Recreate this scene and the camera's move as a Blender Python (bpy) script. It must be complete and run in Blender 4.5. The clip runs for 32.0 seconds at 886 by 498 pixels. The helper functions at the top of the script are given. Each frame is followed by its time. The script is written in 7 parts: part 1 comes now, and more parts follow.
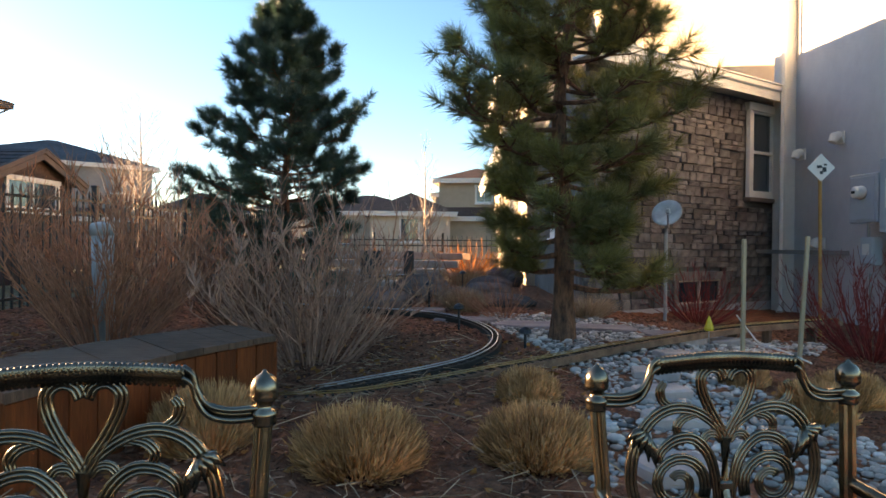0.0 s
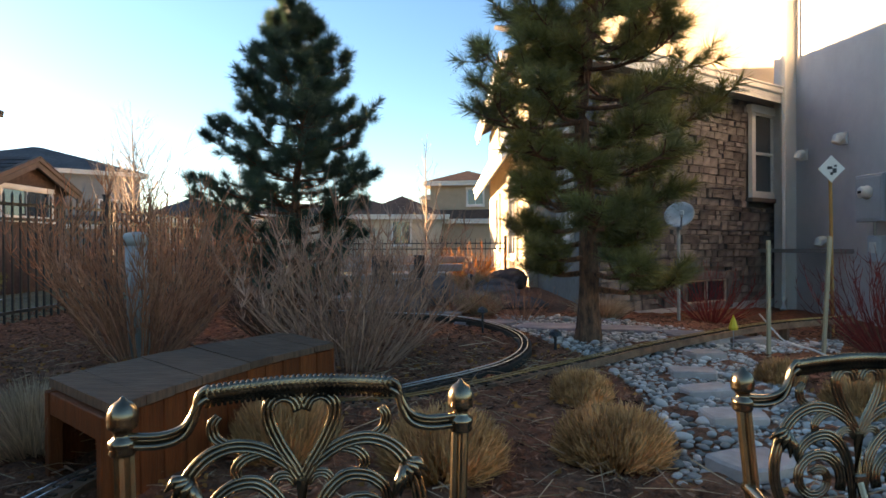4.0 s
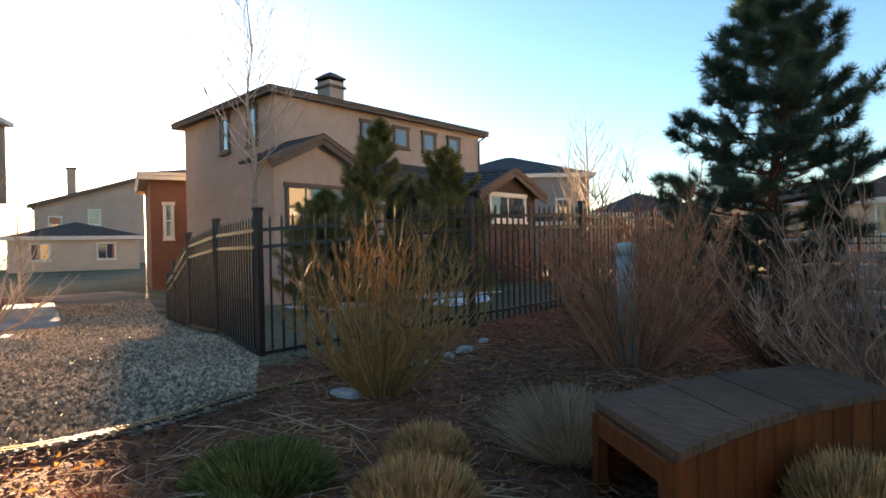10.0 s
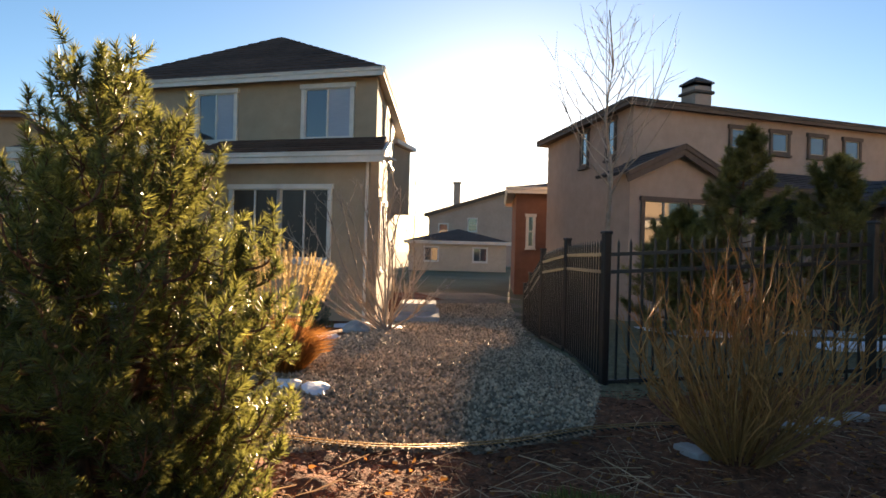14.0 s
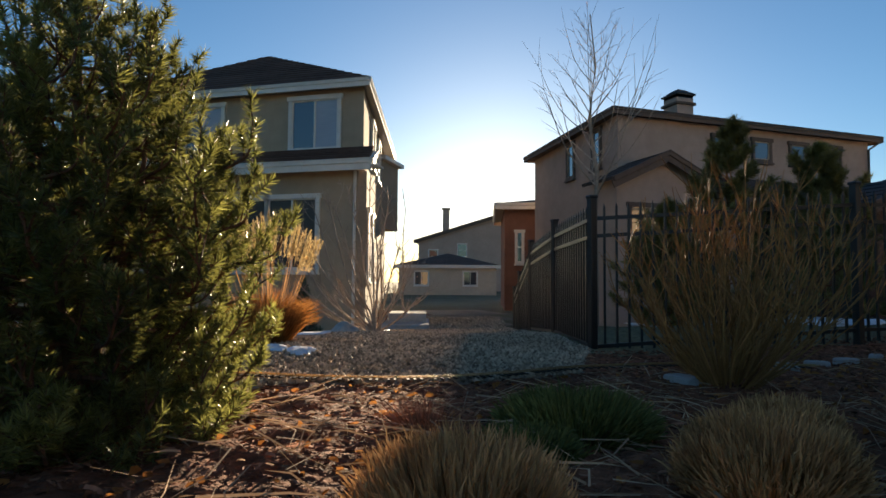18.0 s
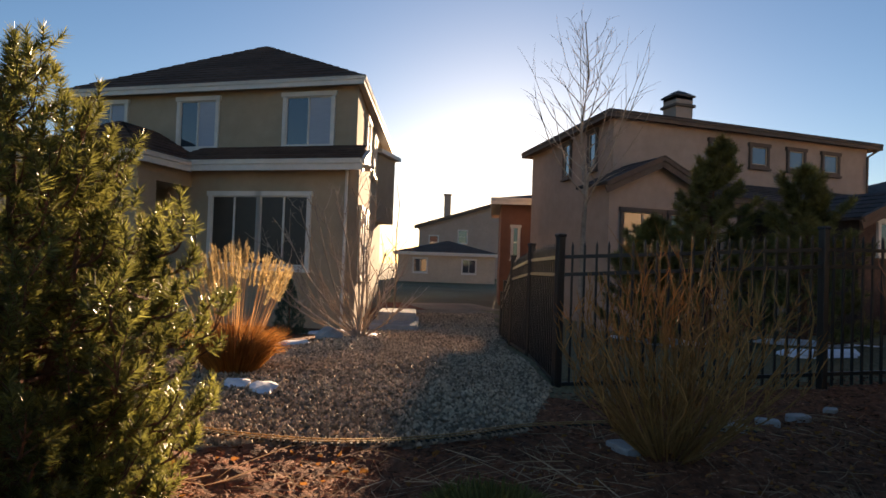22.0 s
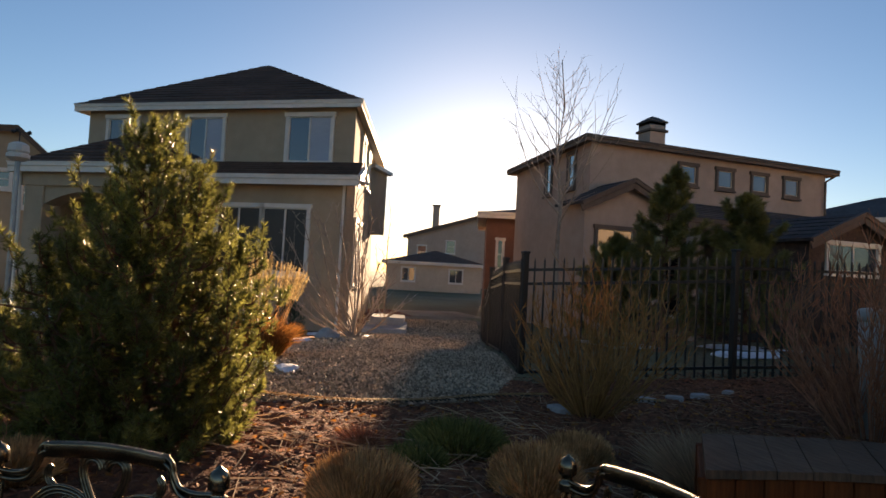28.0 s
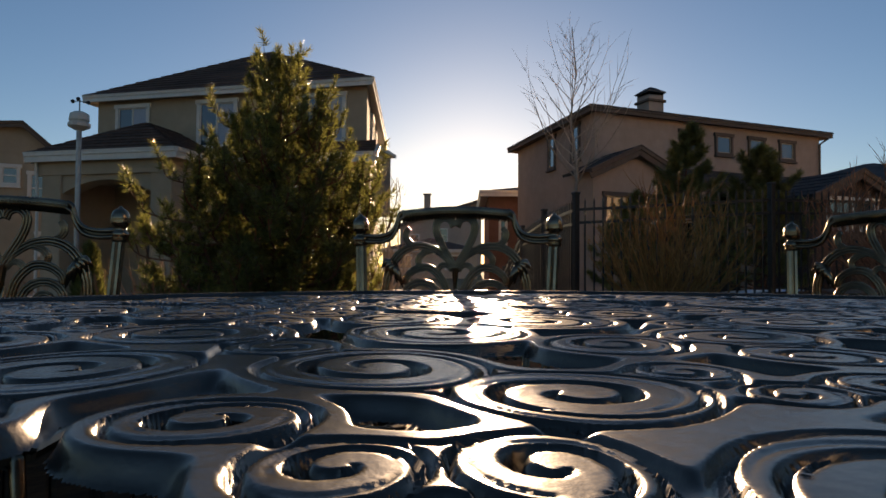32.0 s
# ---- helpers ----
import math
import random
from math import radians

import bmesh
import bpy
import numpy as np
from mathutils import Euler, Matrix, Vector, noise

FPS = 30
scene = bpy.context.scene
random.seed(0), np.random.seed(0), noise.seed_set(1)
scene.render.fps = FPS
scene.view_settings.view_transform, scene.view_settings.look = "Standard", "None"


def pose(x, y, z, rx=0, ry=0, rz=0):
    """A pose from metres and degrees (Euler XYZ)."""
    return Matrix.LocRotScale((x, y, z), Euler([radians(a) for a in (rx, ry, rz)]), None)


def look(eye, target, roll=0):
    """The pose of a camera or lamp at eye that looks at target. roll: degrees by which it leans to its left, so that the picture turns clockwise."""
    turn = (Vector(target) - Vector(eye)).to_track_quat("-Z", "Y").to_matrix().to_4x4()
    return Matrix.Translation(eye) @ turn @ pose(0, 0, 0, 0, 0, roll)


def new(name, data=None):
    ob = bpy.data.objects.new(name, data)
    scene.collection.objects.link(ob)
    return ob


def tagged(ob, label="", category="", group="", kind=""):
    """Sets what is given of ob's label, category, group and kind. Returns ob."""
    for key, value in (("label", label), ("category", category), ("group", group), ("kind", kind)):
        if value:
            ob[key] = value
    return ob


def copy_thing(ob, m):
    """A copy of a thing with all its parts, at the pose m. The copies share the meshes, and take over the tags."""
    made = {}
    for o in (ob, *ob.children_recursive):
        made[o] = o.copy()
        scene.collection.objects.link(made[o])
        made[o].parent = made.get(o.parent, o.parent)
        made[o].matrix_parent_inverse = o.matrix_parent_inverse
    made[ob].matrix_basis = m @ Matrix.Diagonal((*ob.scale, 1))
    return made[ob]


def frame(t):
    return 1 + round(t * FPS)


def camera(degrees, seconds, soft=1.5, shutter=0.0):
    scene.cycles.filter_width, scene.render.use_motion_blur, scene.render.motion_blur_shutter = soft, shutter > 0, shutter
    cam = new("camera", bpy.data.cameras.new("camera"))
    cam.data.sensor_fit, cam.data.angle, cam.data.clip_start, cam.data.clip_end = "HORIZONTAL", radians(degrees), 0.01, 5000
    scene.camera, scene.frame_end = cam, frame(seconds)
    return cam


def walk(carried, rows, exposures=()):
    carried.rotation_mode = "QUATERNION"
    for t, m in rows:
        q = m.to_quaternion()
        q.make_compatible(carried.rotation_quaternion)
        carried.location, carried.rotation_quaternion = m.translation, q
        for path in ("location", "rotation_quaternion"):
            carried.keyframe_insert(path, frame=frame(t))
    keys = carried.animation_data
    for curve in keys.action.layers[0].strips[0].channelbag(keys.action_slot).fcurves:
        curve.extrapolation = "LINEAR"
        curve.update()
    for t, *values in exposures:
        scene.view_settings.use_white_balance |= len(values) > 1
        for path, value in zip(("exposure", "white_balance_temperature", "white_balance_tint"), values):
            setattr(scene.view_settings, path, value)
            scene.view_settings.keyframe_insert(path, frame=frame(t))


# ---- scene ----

# camera and its way
cam = camera(72.0, 32.0, soft=1.6)
PATH = [
    (0, (-0.014, -0.166, 1.173), (-0.057, 1.834, 1.159), 0.6),
    (0.5, (-0.031, -0.173, 1.138), (-0.069, 1.827, 1.121), 0.8),
    (1, (-0.047, -0.196, 1.122), (-0.09, 1.804, 1.106), 1.2),
    (1.5, (-0.069, -0.234, 1.214), (-0.114, 1.766, 1.186), 1.2),
    (2, (-0.105, -0.268, 1.241), (-0.152, 1.731, 1.218), 1.0),
    (2.5, (-0.15, -0.299, 1.294), (-0.2, 1.701, 1.267), 0.9),
    (4.5, (-0.398, -0.224, 1.134), (-0.387, 1.776, 1.141), -0.4),
    (5, (-0.39, -0.21, 1.09), (-0.385, 1.79, 1.107), -0.2),
    (5.5, (-0.479, -0.161, 1.175), (-0.474, 1.839, 1.187), -0.4),
    (6, (-0.446, -0.253, 1.34), (-0.623, 1.739, 1.35), -1.5),
    (6.5, (-0.446, -0.159, 1.381), (-0.91, 1.786, 1.375), -1.0),
    (7, (-0.51, -0.105, 1.334), (-1.198, 1.773, 1.316), -1.1),
    (7.5, (-0.666, -0.006, 1.235), (-1.731, 1.686, 1.257), -0.0),
    (8, (-0.637, -0.226, 1.225), (-1.889, 1.333, 1.196), -0.4),
    (8.5, (-0.665, -0.215, 1.226), (-1.938, 1.327, 1.189), -0.9),
    (9, (-0.693, -0.218, 1.289), (-1.979, 1.313, 1.258), -0.8),
    (9.5, (-0.706, -0.227, 1.374), (-1.999, 1.299, 1.35), -0.5),
    (10, (-0.78, -0.184, 1.349), (-2.053, 1.358, 1.328), -1.1),
    (10.5, (-0.77, -0.112, 1.303), (-2.089, 1.391, 1.295), -1.6),
    (11, (-0.787, -0.039, 1.271), (-2.187, 1.388, 1.243), -1.7),
    (11.5, (-0.954, 0.072, 1.249), (-2.581, 1.234, 1.292), 1.2),
    (12, (-1.024, 0.07, 1.236), (-2.801, 0.989, 1.212), 0.2),
    (12.5, (-0.987, -0.044, 1.24), (-2.879, 0.604, 1.241), 0.1),
    (13, (-0.878, -0.114, 1.306), (-2.8, 0.433, 1.231), -2.0),
    (13.5, (-0.909, -0.048, 1.394), (-2.829, 0.513, 1.4), 1.9),
    (14, (-0.921, -0.012, 1.495), (-2.823, 0.605, 1.501), 1.5),
    (14.5, (-0.929, -0.007, 1.553), (-2.824, 0.633, 1.561), 1.2),
    (16.5, (-0.905, -0.009, 1.187), (-2.813, 0.586, 1.266), 0.2),
    (17, (-0.903, 0.011, 1.089), (-2.808, 0.615, 1.162), 1.0),
    (17.5, (-0.929, 0.03, 0.991), (-2.823, 0.668, 1.077), 0.0),
    (18, (-0.94, 0.043, 0.919), (-2.83, 0.688, 1.025), 0.4),
    (18.5, (-0.919, 0.029, 1.093), (-2.815, 0.657, 1.194), 0.5),
    (19, (-0.906, 0.026, 1.396), (-2.796, 0.669, 1.51), 0.5),
    (19.5, (-0.891, 0.018, 1.481), (-2.782, 0.663, 1.57), 0.7),
    (20, (-0.85, -0.023, 1.495), (-2.742, 0.623, 1.568), 0.8),
    (20.5, (-0.865, -0.054, 1.483), (-2.745, 0.627, 1.531), -2.2),
    (21, (-0.817, 0.01, 1.458), (-2.708, 0.656, 1.519), -2.6),
    (21.5, (-0.787, 0.206, 1.426), (-2.682, 0.844, 1.477), 2.3),
    (22, (-0.794, 0.314, 1.403), (-2.688, 0.952, 1.451), 2.0),
    (22.5, (-0.797, 0.37, 1.369), (-2.688, 1.008, 1.493), 0.9),
    (23, (-0.745, 0.386, 1.358), (-2.631, 1.043, 1.461), 0.6),
    (23.5, (-0.607, 0.369, 1.328), (-2.493, 1.028, 1.424), 0.8),
    (24, (-0.451, 0.334, 1.317), (-2.341, 0.987, 1.293), 1.2),
    (24.5, (-0.369, 0.319, 1.312), (-2.265, 0.953, 1.353), 1.1),
    (26.5, (0.535, 0.212, 1.452), (-1.352, 0.871, 1.531), 3.4),
    (27, (0.539, 0.09, 1.465), (-1.338, 0.78, 1.516), 1.0),
    (27.5, (0.523, -0.028, 1.449), (-1.356, 0.655, 1.483), -0.6),
    (28, (0.498, -0.127, 1.405), (-1.383, 0.547, 1.486), 3.1),
    (28.5, (0.497, -0.305, 1.363), (-1.386, 0.367, 1.386), -0.7),
    (29, (0.453, -0.476, 1.302), (-1.429, 0.2, 1.338), 1.4),
    (29.5, (0.505, -0.657, 1.276), (-1.379, 0.014, 1.295), -1.3),
    (30, (0.488, -0.862, 1.208), (-1.387, -0.167, 1.246), -1.6),
    (30.5, (0.504, -0.973, 1.009), (-1.367, -0.268, 1.067), -0.7),
    (31, (0.468, -0.992, 0.83), (-1.4, -0.28, 0.871), 0.2),
    (31.5, (0.508, -0.998, 0.806), (-1.362, -0.288, 0.846), 0.2),
    (32, (0.547, -1.012, 0.804), (-1.32, -0.296, 0.861), 0.4),
]
walk(cam, [(t, look(eye, target, roll)) for t, eye, target, roll in PATH], exposures=[(0, 3.6, 8500, 20), (5, 3.45, 8600, 18), (6.5, 3.7, 8600, 16), (8, 3.7, 8600, 16), (10, 3.2, 8100, 15), (13, 2.65, 8000, 17), (15, 2.35, 7700, 17), (17.3, 2.0, 7600, 17), (18, 1.75, 6700, 8), (18.7, 2.05, 7600, 18), (19.2, 2.05, 7900, 21), (22, 1.85, 7900, 21), (24, 1.8, 7900, 21), (29, 1.95, 8100, 22), (30.5, 1.92, 8300, 22), (32, 1.4, 8000, 21)])

# ---- daylight: a low sun between the houses ----
SUN_YAW, SUN_EL = 65.8, 8.2
world = bpy.data.worlds.new("sky")
scene.world = world
world.use_nodes = True
wn = world.node_tree
sky = wn.nodes.new("ShaderNodeTexSky")
sky.sky_type = 'NISHITA'
sky.sun_disc = False
sky.sun_elevation = radians(SUN_EL)
sky.sun_rotation = radians(-SUN_YAW)
sky.altitude = 1700.0
sky.air_density, sky.dust_density, sky.ozone_density = 1.15, 1.25, 3.4
deep = wn.nodes.new("ShaderNodeHueSaturation")
deep.inputs["Saturation"].default_value = 1.08
wn.links.new(sky.outputs[0], deep.inputs["Color"])
wn.links.new(deep.outputs[0], wn.nodes["Background"].inputs[0])
wn.nodes["Background"].inputs[1].default_value = 0.05
sun = new("sun", bpy.data.lights.new("sun", 'SUN'))
sun.data.energy, sun.data.angle, sun.data.color = 5.0, radians(0.6), (1.0, 0.80, 0.56)
sun_dir = Vector((-math.sin(radians(SUN_YAW)) * math.cos(radians(SUN_EL)), math.cos(radians(SUN_YAW)) * math.cos(radians(SUN_EL)), math.sin(radians(SUN_EL))))
sun.matrix_world = look(sun_dir * 50, (0, 0, 0))

# ---- small builders ----
rng = random.Random(7)
U = rng.uniform


def finish(name, me, mat, parent=None, label="", smooth=False):
    if mat is not None:
        for m in (mat if isinstance(mat, (list, tuple)) else [mat]):
            me.materials.append(m)
    if smooth and len(me.polygons):
        me.polygons.foreach_set("use_smooth", [True] * len(me.polygons))
    ob = new(name, me)
    if parent is not None:
        ob.parent = parent
    if label:
        ob["label"] = label
    return ob


def part(name, bm, mat, parent=None, label="", smooth=False):
    me = bpy.data.meshes.new(name)
    bm.to_mesh(me)
    bm.free()
    return finish(name, me, mat, parent, label, smooth)


def raw(name, verts, faces, mat, parent=None, label="", smooth=False, ids=None):
    me = bpy.data.meshes.new(name)
    me.from_pydata(verts if isinstance(verts, list) else verts.tolist(), [], faces if isinstance(faces, list) else faces.tolist())
    ob = finish(name, me, mat, parent, label, smooth)
    if ids is not None:
        me.polygons.foreach_set("material_index", ids)
    return ob


def thing(name, label, category, m=None, group="", kind=""):
    ob = new(name)
    ob.empty_display_size = 0.2
    if m is not None:
        ob.matrix_basis = m
    return tagged(ob, label, category, group, kind)


def box(bm, c, s, rz=0.0, bevel=0.0, tilt=None):
    m = Matrix.Translation(c) @ Matrix.Rotation(rz, 4, 'Z')
    if tilt is not None:
        m = m @ tilt
    r = bmesh.ops.create_cube(bm, size=1.0, matrix=m @ Matrix.Diagonal((s[0], s[1], s[2], 1)))
    if bevel > 0:
        es = list({e for v in r["verts"] for e in v.link_edges})
        bmesh.ops.bevel(bm, geom=es, offset=bevel, segments=1, affect='EDGES', profile=0.5)


def boxbm(c, s, rz=0.0, bevel=0.0, tilt=None):
    bm = bmesh.new()
    box(bm, c, s, rz, bevel, tilt)
    return bm


def prism(bm, pts, z0, z1):
    """An upright prism over a plan polygon, given anticlockwise."""
    lo = [bm.verts.new((x, y, z0)) for x, y in pts]
    hi = [bm.verts.new((x, y, z1)) for x, y in pts]
    bm.faces.new(lo[::-1])
    bm.faces.new(hi)
    n = len(pts)
    for i in range(n):
        bm.faces.new((lo[i], lo[(i + 1) % n], hi[(i + 1) % n], hi[i]))


def sweep(bm, pts, r, n=6, flat=1.0, up=(0, 0, 1), close=False):
    """A tube of radius r (one or a list) along pts; flat squeezes it along up."""
    pts = [Vector(p) for p in pts]
    k = len(pts)
    rs = r if isinstance(r, (list, tuple)) else [r] * k
    rings, ref = [], Vector(up)
    for i, p in enumerate(pts):
        a = pts[(i - 1) % k] if close else pts[max(i - 1, 0)]
        b = pts[(i + 1) % k] if close else pts[min(i + 1, k - 1)]
        d = (b - a)
        d = d.normalized() if d.length > 1e-9 else Vector((1, 0, 0))
        s = d.cross(ref)
        if s.length < 0.05:
            s = d.cross(Vector((1, 0.3, 0)))
        s.normalize()
        u = s.cross(d)
        rings.append([bm.verts.new(p + rs[i] * (math.cos(q) * s + flat * math.sin(q) * u)) for q in [2 * math.pi * j / n + math.pi / n for j in range(n)]])
    for i in range(k if close else k - 1):
        a, b = rings[i], rings[(i + 1) % k]
        for j in range(n):
            bm.faces.new((a[j], a[(j + 1) % n], b[(j + 1) % n], b[j]))
    if not close:
        bm.faces.new(rings[0][::-1])
        bm.faces.new(rings[-1])


def lathe(bm, prof, n=12, at=(0, 0, 0)):
    """A turned form round z from (radius, height) pairs."""
    rings = [[bm.verts.new((at[0] + r * math.cos(2 * math.pi * j / n), at[1] + r * math.sin(2 * math.pi * j / n), at[2] + z)) for j in range(n)] for r, z in prof]
    for a, b in zip(rings, rings[1:]):
        for j in range(n):
            bm.faces.new((a[j], a[(j + 1) % n], b[(j + 1) % n], b[j]))
    bm.faces.new(rings[0][::-1])
    bm.faces.new(rings[-1])


def spline(pts, n=6):
    """Catmull-Rom through pts."""
    pts = [Vector(p) for p in pts]
    out = []
    for i in range(len(pts) - 1):
        p0, p1, p2, p3 = pts[max(i - 1, 0)], pts[i], pts[i + 1], pts[min(i + 2, len(pts) - 1)]
        for j in range(n):
            t = j / n
            out.append(0.5 * ((2 * p1) + (p2 - p0) * t + (2 * p0 - 5 * p1 + 4 * p2 - p3) * t * t + (3 * p1 - p0 - 3 * p2 + p3) * t ** 3))
    return out + [pts[-1]]


# ---- materials ----
def mat(name, col, col2=None, rough=0.75, metal=0.0, scale=6.0, bump=0.3, bscale=None, bdist=0.01, rand=0.0, island=0.0, stretch=(1, 1, 1),
        translucent=0.0, coat=0.0, mottle=0.35, big=0.6, spec=0.5):
    m = bpy.data.materials.new(name)
    m.use_nodes = True
    t, N, K = m.node_tree, m.node_tree.nodes, m.node_tree.links.new
    p = N["Principled BSDF"]
    tc, mp = N.new("ShaderNodeTexCoord"), N.new("ShaderNodeMapping")
    mp.inputs["Scale"].default_value = stretch
    K(tc.outputs["Object"], mp.inputs["Vector"])
    n1, n2 = N.new("ShaderNodeTexNoise"), N.new("ShaderNodeTexNoise")
    n1.inputs["Scale"].default_value, n1.inputs["Detail"].default_value, n1.inputs["Roughness"].default_value = scale, 6, 0.65
    n2.inputs["Scale"].default_value, n2.inputs["Detail"].default_value = big, 3
    K(mp.outputs[0], n1.inputs["Vector"])
    K(tc.outputs["Object"], n2.inputs["Vector"])
    r1 = N.new("ShaderNodeValToRGB")
    r1.color_ramp.elements[0].position, r1.color_ramp.elements[1].position = 0.32, 0.68
    c2 = col2 or tuple(c * 0.6 for c in col)
    r1.color_ramp.elements[0].color, r1.color_ramp.elements[1].color = (*c2, 1), (*col, 1)
    K(n1.outputs["Fac"], r1.inputs[0])
    hsv = N.new("ShaderNodeHueSaturation")
    K(r1.outputs[0], hsv.inputs["Color"])
    mr = N.new("ShaderNodeMapRange")
    mr.inputs["From Min"].default_value, mr.inputs["From Max"].default_value = 0.3, 0.7
    mr.inputs["To Min"].default_value, mr.inputs["To Max"].default_value = 1 - mottle, 1 + mottle
    K(n2.outputs["Fac"], mr.inputs["Value"])
    value = mr.outputs[0]
    for amount, node, out in ((rand, "ShaderNodeObjectInfo", "Random"), (island, "ShaderNodeNewGeometry", "Random Per Island")):
        if amount:
            q, w, x = N.new(node), N.new("ShaderNodeMapRange"), N.new("ShaderNodeMath")
            w.inputs["To Min"].default_value, w.inputs["To Max"].default_value = 1 - amount, 1 + amount
            K(q.outputs[out], w.inputs["Value"])
            x.operation = 'MULTIPLY'
            K(w.outputs[0], x.inputs[0])
            K(value, x.inputs[1])
            value = x.outputs[0]
    K(value, hsv.inputs["Value"])
    K(hsv.outputs[0], p.inputs["Base Color"])
    p.inputs["Roughness"].default_value, p.inputs["Metallic"].default_value = rough, metal
    p.inputs["Specular IOR Level"].default_value = spec if rough < 0.6 or metal else 0.15
    if coat:
        p.inputs["Coat Weight"].default_value = coat
    if bump:
        n3, b = N.new("ShaderNodeTexNoise"), N.new("ShaderNodeBump")
        n3.inputs["Scale"].default_value, n3.inputs["Detail"].default_value = bscale or scale * 4, 5
        K(mp.outputs[0], n3.inputs["Vector"])
        b.inputs["Strength"].default_value, b.inputs["Distance"].default_value = bump, bdist
        K(n3.outputs["Fac"], b.inputs["Height"])
        K(b.outputs[0], p.inputs["Normal"])
    if translucent:
        tr, mx = N.new("ShaderNodeBsdfTranslucent"), N.new("ShaderNodeMixShader")
        K(hsv.outputs[0], tr.inputs["Color"])
        mx.inputs[0].default_value = translucent
        K(p.outputs[0], mx.inputs[1])
        K(tr.outputs[0], mx.inputs[2])
        K(mx.outputs[0], N["Material Output"].inputs["Surface"])
    return m


def glass(name, col, rough=0.04):
    m = bpy.data.materials.new(name)
    m.use_nodes = True
    p = m.node_tree.nodes["Principled BSDF"]
    p.inputs["Base Color"].default_value = (*col, 1)
    p.inputs["Roughness"].default_value = rough
    p.inputs["Specular IOR Level"].default_value = 0.8
    p.inputs["Coat Weight"].default_value = 1.0
    p.inputs["Coat Roughness"].default_value = 0.02
    return m


M = {}
M["mulch"] = mat("mulch", (0.28, 0.105, 0.052), (0.085, 0.034, 0.019), 0.95, scale=14, bump=1.0, bscale=45, bdist=0.03, mottle=0.35)
M["gravel"] = mat("gravel", (0.36, 0.275, 0.19), (0.14, 0.105, 0.075), 0.9, scale=30, bump=1.0, bscale=60, bdist=0.02, mottle=0.25)
M["lawn"] = mat("dormant_grass", (0.20, 0.165, 0.09), (0.09, 0.08, 0.045), 0.95, scale=18, bump=0.8, bscale=50, bdist=0.03, big=0.15)
M["paver"] = mat("paver", (0.27, 0.245, 0.22), (0.17, 0.15, 0.14), 0.85, scale=9, bump=0.4, rand=0.15)
M["edging"] = mat("edging_timber", (0.10, 0.075, 0.055), (0.045, 0.035, 0.03), 0.85, scale=9, bump=0.6, stretch=(1, 1, 8), rand=0.2)
M["iron"] = mat("black_iron", (0.012, 0.012, 0.013), rough=0.42, scale=20, bump=0.15, mottle=0.2)
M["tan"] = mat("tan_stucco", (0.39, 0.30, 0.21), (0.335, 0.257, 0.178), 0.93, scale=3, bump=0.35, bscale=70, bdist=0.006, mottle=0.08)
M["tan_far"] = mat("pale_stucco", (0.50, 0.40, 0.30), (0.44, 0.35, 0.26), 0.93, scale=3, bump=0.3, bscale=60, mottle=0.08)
M["pink"] = mat("pinkish_stucco", (0.40, 0.305, 0.25), (0.34, 0.26, 0.215), 0.93, scale=3, bump=0.35, bscale=70, bdist=0.006, mottle=0.08)
# reddish wall seen against the sun; its shade is put into the darker colour
M["red_stucco_shade"] = mat("shaded_reddish_stucco", (0.21, 0.105, 0.075), (0.17, 0.085, 0.06), 0.93, scale=3, bump=0.35, bscale=60, mottle=0.1)
M["gray_stucco"] = mat("gray_stucco", (0.50, 0.49, 0.475), (0.45, 0.44, 0.43), 0.93, scale=4, bump=0.35, bscale=80, bdist=0.005, mottle=0.07)
M["dark_stucco"] = mat("dark_gray_stucco", (0.24, 0.22, 0.20), (0.20, 0.185, 0.17), 0.93, scale=4, bump=0.35, bscale=80, mottle=0.08)
M["shingle"] = mat("brown_shingle", (0.14, 0.078, 0.055), (0.08, 0.046, 0.034), 0.9, scale=5, bump=0.5, bscale=30, rand=0.18, island=0.15, mottle=0.2)
M["shingle_gray"] = mat("gray_shingle", (0.085, 0.078, 0.078), (0.045, 0.042, 0.043), 0.9, scale=5, bump=0.5, bscale=30, rand=0.15, mottle=0.2)
M["white"] = mat("white_trim", (0.66, 0.61, 0.54), (0.58, 0.54, 0.48), 0.55, scale=5, bump=0.1, mottle=0.08)
M["tan_trim"] = mat("brown_trim", (0.135, 0.10, 0.08), (0.105, 0.078, 0.064), 0.7, scale=6, bump=0.15, mottle=0.1)
M["glass"] = glass("window_glass", (0.035, 0.045, 0.055))
# the sky mirrored in these panes is put into their pale blue base colour
M["glass_sky"] = glass("sky_tinted_glass", (0.10, 0.15, 0.20))
M["glass_dark"] = glass("dark_window_glass", (0.012, 0.012, 0.012))
M["blind"] = mat("pale_blind", (0.34, 0.38, 0.44), (0.28, 0.32, 0.38), 0.5, scale=3, bump=0.1, stretch=(1, 1, 20), mottle=0.1)
M["stone"] = mat("wall_stone", (0.200, 0.166, 0.145), (0.085, 0.068, 0.062), 0.9, scale=7, bump=0.8, bscale=24, bdist=0.02, rand=0.42, mottle=0.25, big=2.0)
M["stone_fill"] = mat("wall_stone_far", (0.200, 0.166, 0.145), (0.085, 0.068, 0.062), 0.9, scale=7, bump=0.8, bscale=24, bdist=0.02, island=0.42, mottle=0.25, big=2.0)
M["mortar"] = mat("mortar", (0.17, 0.155, 0.14), (0.12, 0.11, 0.10), 0.95, scale=12, bump=0.5)
M["concrete"] = mat("concrete", (0.42, 0.40, 0.38), (0.32, 0.305, 0.29), 0.9, scale=8, bump=0.35)
